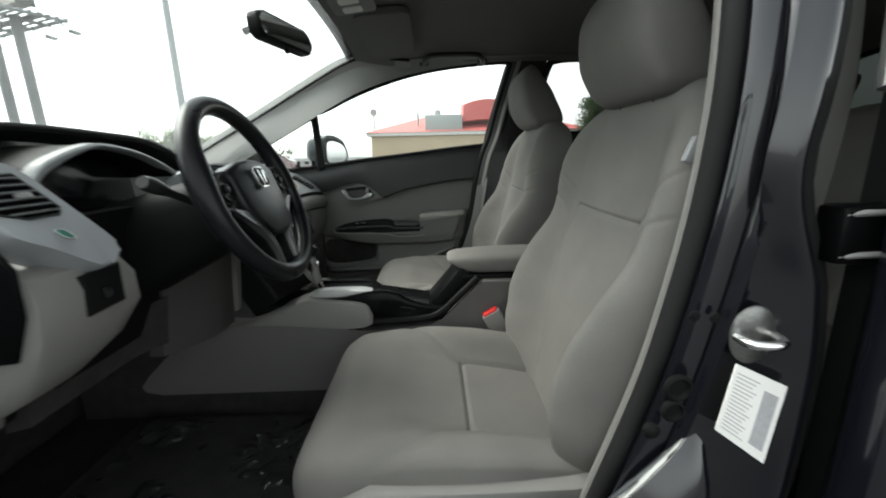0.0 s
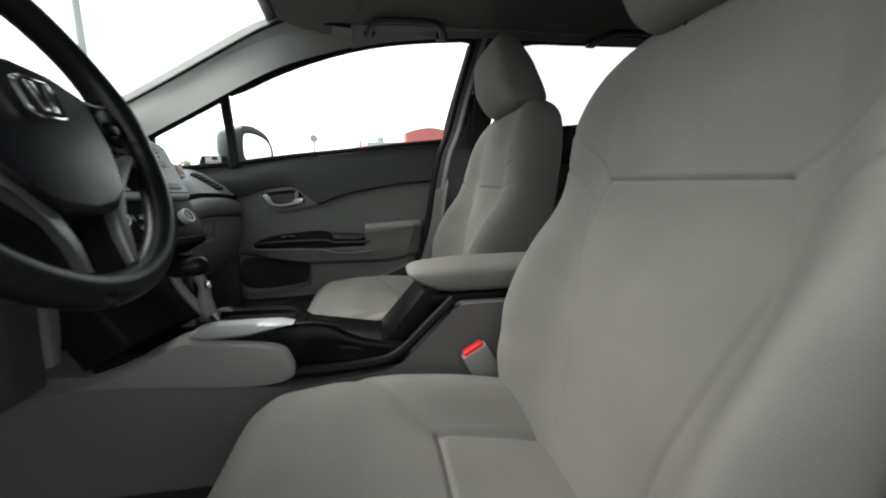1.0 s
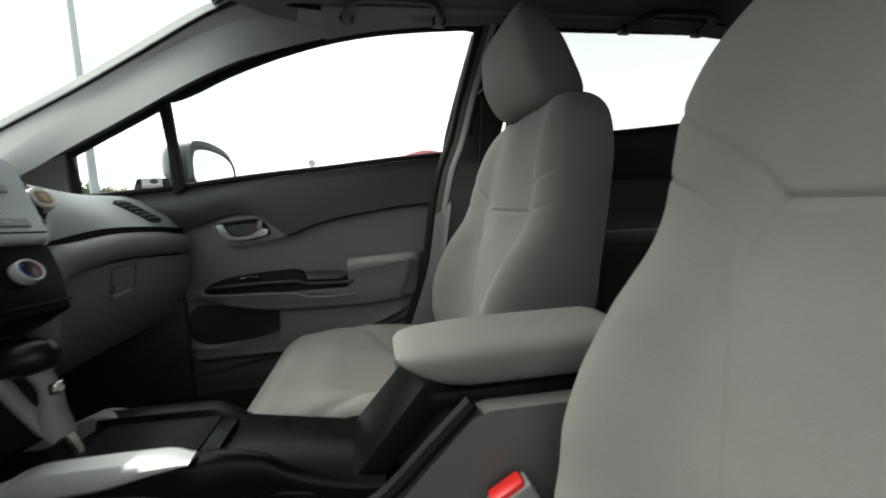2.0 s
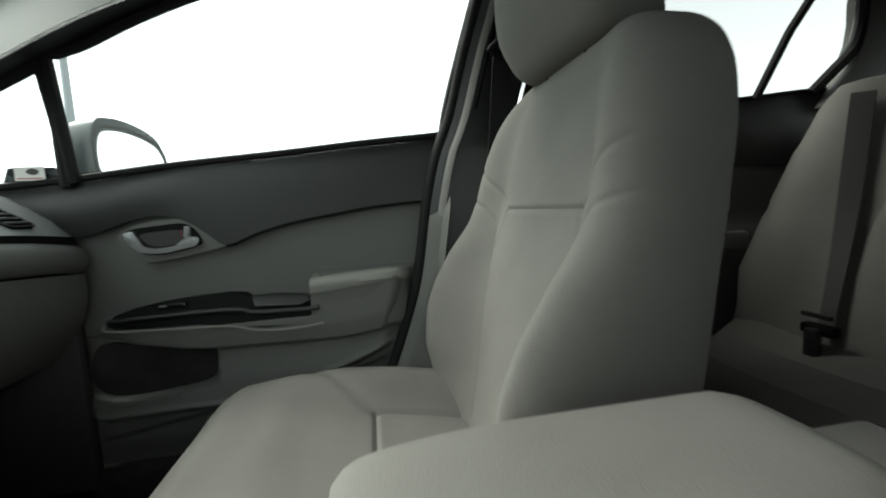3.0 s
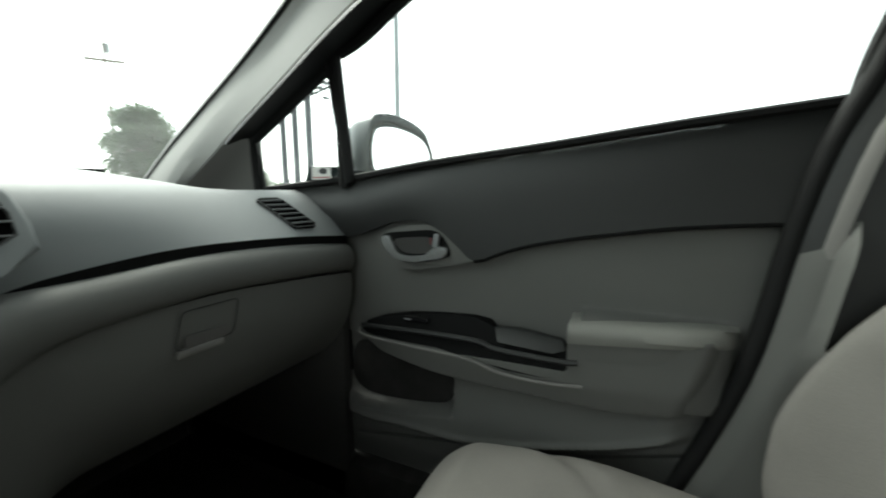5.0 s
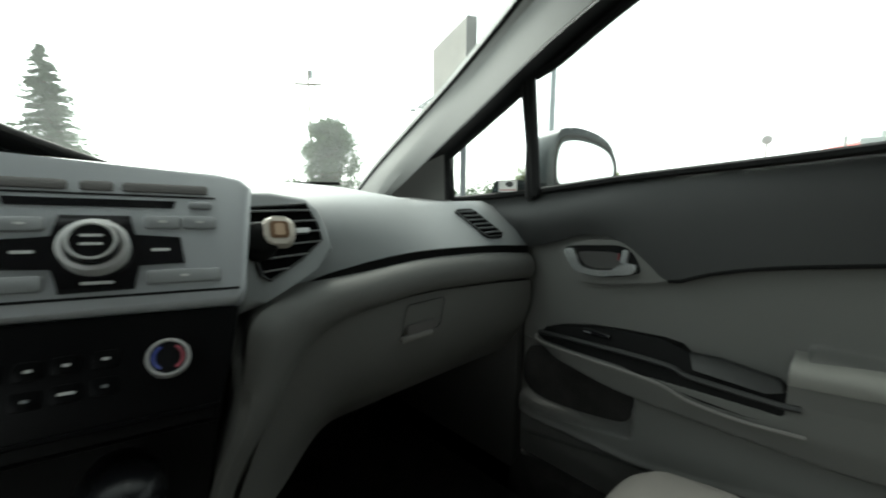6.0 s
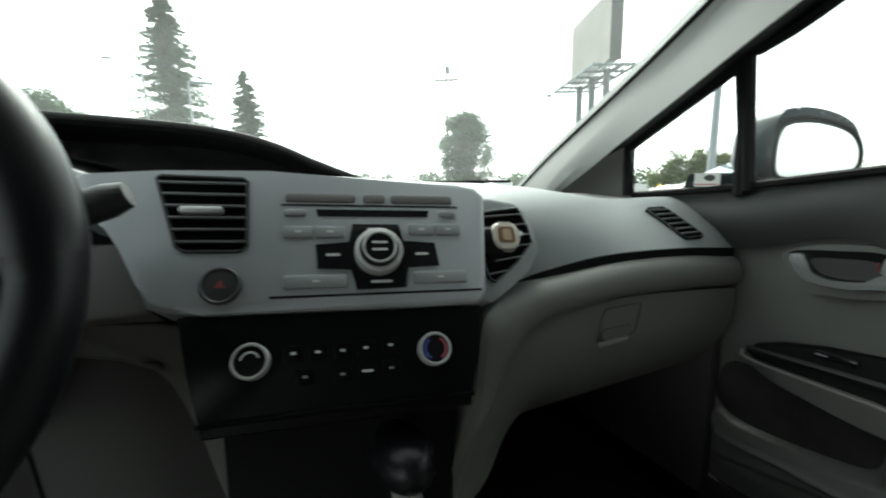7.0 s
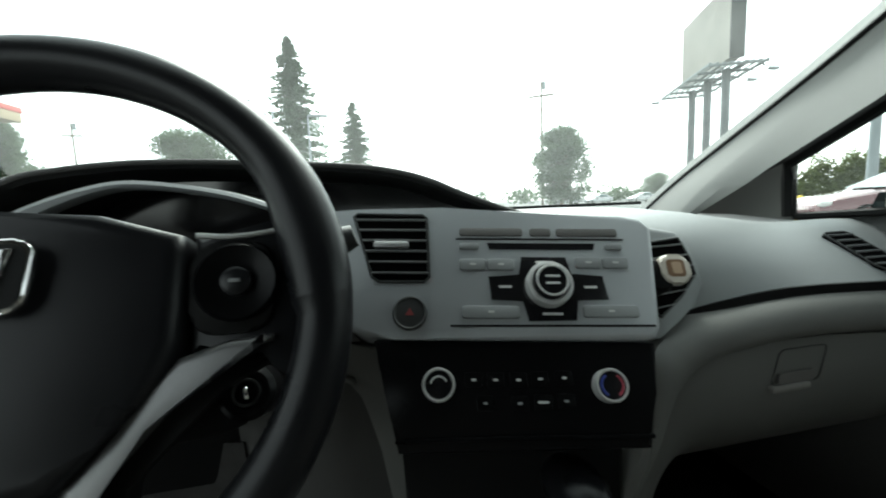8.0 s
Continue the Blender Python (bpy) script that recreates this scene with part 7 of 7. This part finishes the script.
def parked_car(x, y, turn, paint, label):
    """A saloon: body, glasshouse with panes, wheels, lamps."""
    c = thing("parked_car", label, "car", (x, y, 0), group="parked cars")
    m = Matrix.Translation((x, y, 0)) @ Matrix.Rotation(turn, 4, "Z")
    P = lambda a, b, z: m @ Vector((a, b, z))
    rings = []
    for a, zl, zt, w in ((2.25, 0.38, 0.58, 0.55), (2.15, 0.28, 0.70, 0.74), (1.9, 0.22, 0.78, 0.84), (1.2, 0.2, 0.90, 0.88), (0.8, 0.2, 0.96, 0.89), (-1.2, 0.2, 0.98, 0.89), (-1.7, 0.22, 0.98, 0.87), (-2.1, 0.3, 0.92, 0.78), (-2.25, 0.4, 0.8, 0.6)):
        rings.append([P(a, -w, zl + 0.1), P(a, -w * 1.01, (zl + zt) / 2), P(a, -w * 0.93, zt - 0.05), P(a, -w * 0.8, zt), P(a, w * 0.8, zt), P(a, w * 0.93, zt - 0.05), P(a, w * 1.01, (zl + zt) / 2), P(a, w, zl + 0.1), P(a, w * 0.85, zl), P(a, -w * 0.85, zl)])
    part("body", loft(rings), paint, c)
    rings = []
    for z, a0, a1, w in ((0.93, -1.75, 1.0, 0.80), (1.18, -1.35, 0.55, 0.70), (1.38, -0.95, 0.15, 0.60), (1.44, -0.75, -0.05, 0.52)):
        rings.append([P(a1, -w, z), P(a1 - 0.05, -w * 1.02, z), P(a0 + 0.05, -w * 1.02, z), P(a0, -w, z), P(a0, w, z), P(a0 + 0.05, w * 1.02, z), P(a1 - 0.05, w * 1.02, z), P(a1, w, z)])
    part("cabin", loft(rings), paint, c)
    wf = lambda q, v, h: P(1.03 - 0.83 * v + 0.012 + h, q * (0.74 - 0.20 * v), 0.95 + 0.42 * v + 0.01)
    part("windscreen", prism([(-1, 0.04), (1, 0.04), (1, 0.96), (-1, 0.96)], lambda q, v, h: wf(q, v, h), 0.02), GLOSSG, c, "pale reflecting windscreen")
    for s in (-1, 1):
        part("side_window", prism([(-1.3, 0.06), (0.55, 0.06), (0.10, 0.9), (-0.9, 0.9)], lambda a, v, h, s=s: P(a, s * (0.80 - 0.20 * v + 0.012 + h), 0.97 + 0.42 * v), 0.015), GLOSSG, c)
        part("headlamp", box((0.25, 0.34, 0.14), P(2.05, s * 0.60, 0.66), 0.05, Matrix.Rotation(turn, 3, "Z")), WHITE, c)
        part("door_mirror", box((0.12, 0.2, 0.13), P(0.62, s * 0.97, 1.0), 0.04, Matrix.Rotation(turn, 3, "Z")), paint, c)
        for a in (1.38, -1.35):
            wl = part("wheel", lathe([(0.20, -0.09), (0.31, -0.09), (0.32, -0.05), (0.32, 0.05), (0.31, 0.09), (0.20, 0.09)], lambda p, q, h, a=a, s=s: P(a + p, s * 0.78 + h, 0.32 + q), 22), RUBBER, c)
            part("rim", lathe([(0.20, -0.095), (0.20, 0.095), (0.05, 0.10)], lambda p, q, h, a=a, s=s: P(a + p, s * 0.78 + h, 0.32 + q), 16), SILVER, wl)
    part("bumper_strip", box((0.06, 1.1, 0.10), P(2.2, 0, 0.45), 0.02, Matrix.Rotation(turn, 3, "Z")), BLACK, c)
    return c


GLOSSG = mat("car_window", (0.10, 0.14, 0.14), 0.08, vary=0.1, scale=2, bump=0.0)
MAROON = mat("maroon_paint", (0.11, 0.035, 0.04), 0.25, 0.3, vary=0.06, scale=2, bump=0.0, coat=1.0)
SILVERC = mat("silver_paint", (0.45, 0.46, 0.47), 0.3, 0.5, vary=0.05, scale=2, bump=0.0, coat=1.0)
parked_car(11.9, 6.7, radians(150), MAROON, "dark maroon parked car with pale windscreen")
parked_car(19.0, 8.8, radians(190), MAROON, "dark red parked car near the lamp post")
parked_car(33.0, 60.0, radians(180), SILVERC, "silver car on the far road")
parked_car(37.5, 58.0, radians(180), SILVERC, "silver car on the far road")
parked_car(43.0, 55.0, radians(180), SILVERC, "silver car on the far road")

# low building with red roofs
REDR = mat("red_roof", (0.52, 0.13, 0.12), 0.7, vary=0.12, scale=1.2, grain=20, bump=0.3)
TAN = mat("tan_wall", (0.45, 0.36, 0.25), 0.85, vary=0.1, scale=1.0, grain=40, bump=0.3)
GREYB = mat("grey_unit", (0.33, 0.35, 0.34), 0.7, vary=0.08, scale=1.0, grain=20, bump=0.1)
hs = thing("restaurant", "low tan building with red hipped roofs", "building", (32.0, -1.0, 0))
part("wall", box((8.0, 15.0, 2.5), (32.0, -3.0, 1.2), 0.03), TAN, hs)
part("fascia", box((8.5, 15.6, 0.28), (32.0, -3.0, 2.45), 0.03), WHITE, hs, "pale roof fascia")
part("roof", loft([[(27.6, 4.9, 2.55), (36.4, 4.9, 2.55), (36.4, -10.9, 2.55), (27.6, -10.9, 2.55)], [(31.3, 0.4, 3.9), (32.7, 0.4, 3.9), (32.7, -6.4, 3.9), (31.3, -6.4, 3.9)]]), REDR, hs, "red hipped roof")
part("barrel_roof", loft([[(28.2, -2.0 - 3.4 * k / 8, 3.2 + 0.15 * math.sin(math.pi * k / 8)), (28.2, -2.0 - 3.4 * k / 8, 4.3 + 0.4 * math.sin(math.pi * k / 8)), (31.0, -2.0 - 3.4 * k / 8, 4.6 + 0.4 * math.sin(math.pi * k / 8)), (31.0, -2.0 - 3.4 * k / 8, 3.2)] for k in range(9)]), REDR, hs, "raised red roof over the entrance")
part("roof_unit", box((1.5, 2.6, 1.25), (28.6, -0.6, 3.05), 0.04), GREYB, hs, "grey rooftop air unit")
part("vent_pipe", tube([(28.8, 1.2, 2.7), (28.8, 1.2, 3.9)], 0.08, 8), GREYB, hs)
part("vent_cap", lathe([(0.25, 0), (0.25, 0.3), (0.1, 0.4)], lambda a, b, h: (28.7 + a, -0.2 + b, 3.7 + h), 10), GREYB, hs)
sg = thing("lollipop_sign", "round sign on a thin pole", "sign", (30.0, 4.5, 0))
part("pole", tube([(30, 4.5, 0), (30, 4.5, 4.0)], 0.06, 8), GREYB, sg)
part("disc", lathe([(0.05, -0.05), (0.26, -0.05), (0.26, 0.05), (0.05, 0.05)], lambda a, b, h: (30 + h, 4.5 + a, 4.1 + b), 20), GREYB, sg)
cn = thing("canopy", "pale canopy roof edge with a red stripe", "canopy", (-13.1, 15.4, 0))
part("slab", box((3.0, 3.0, 0.5), (-12.75, 15.6, 4.55), 0.05), TAN, cn)
part("stripe", box((3.04, 3.04, 0.20), (-12.75, 15.6, 4.72), 0.02), REDR, cn, "red stripe")
part("column", tube([(-14.0, 16.4, 0), (-14.0, 16.4, 4.4)], 0.15, 10), WHITE, cn)
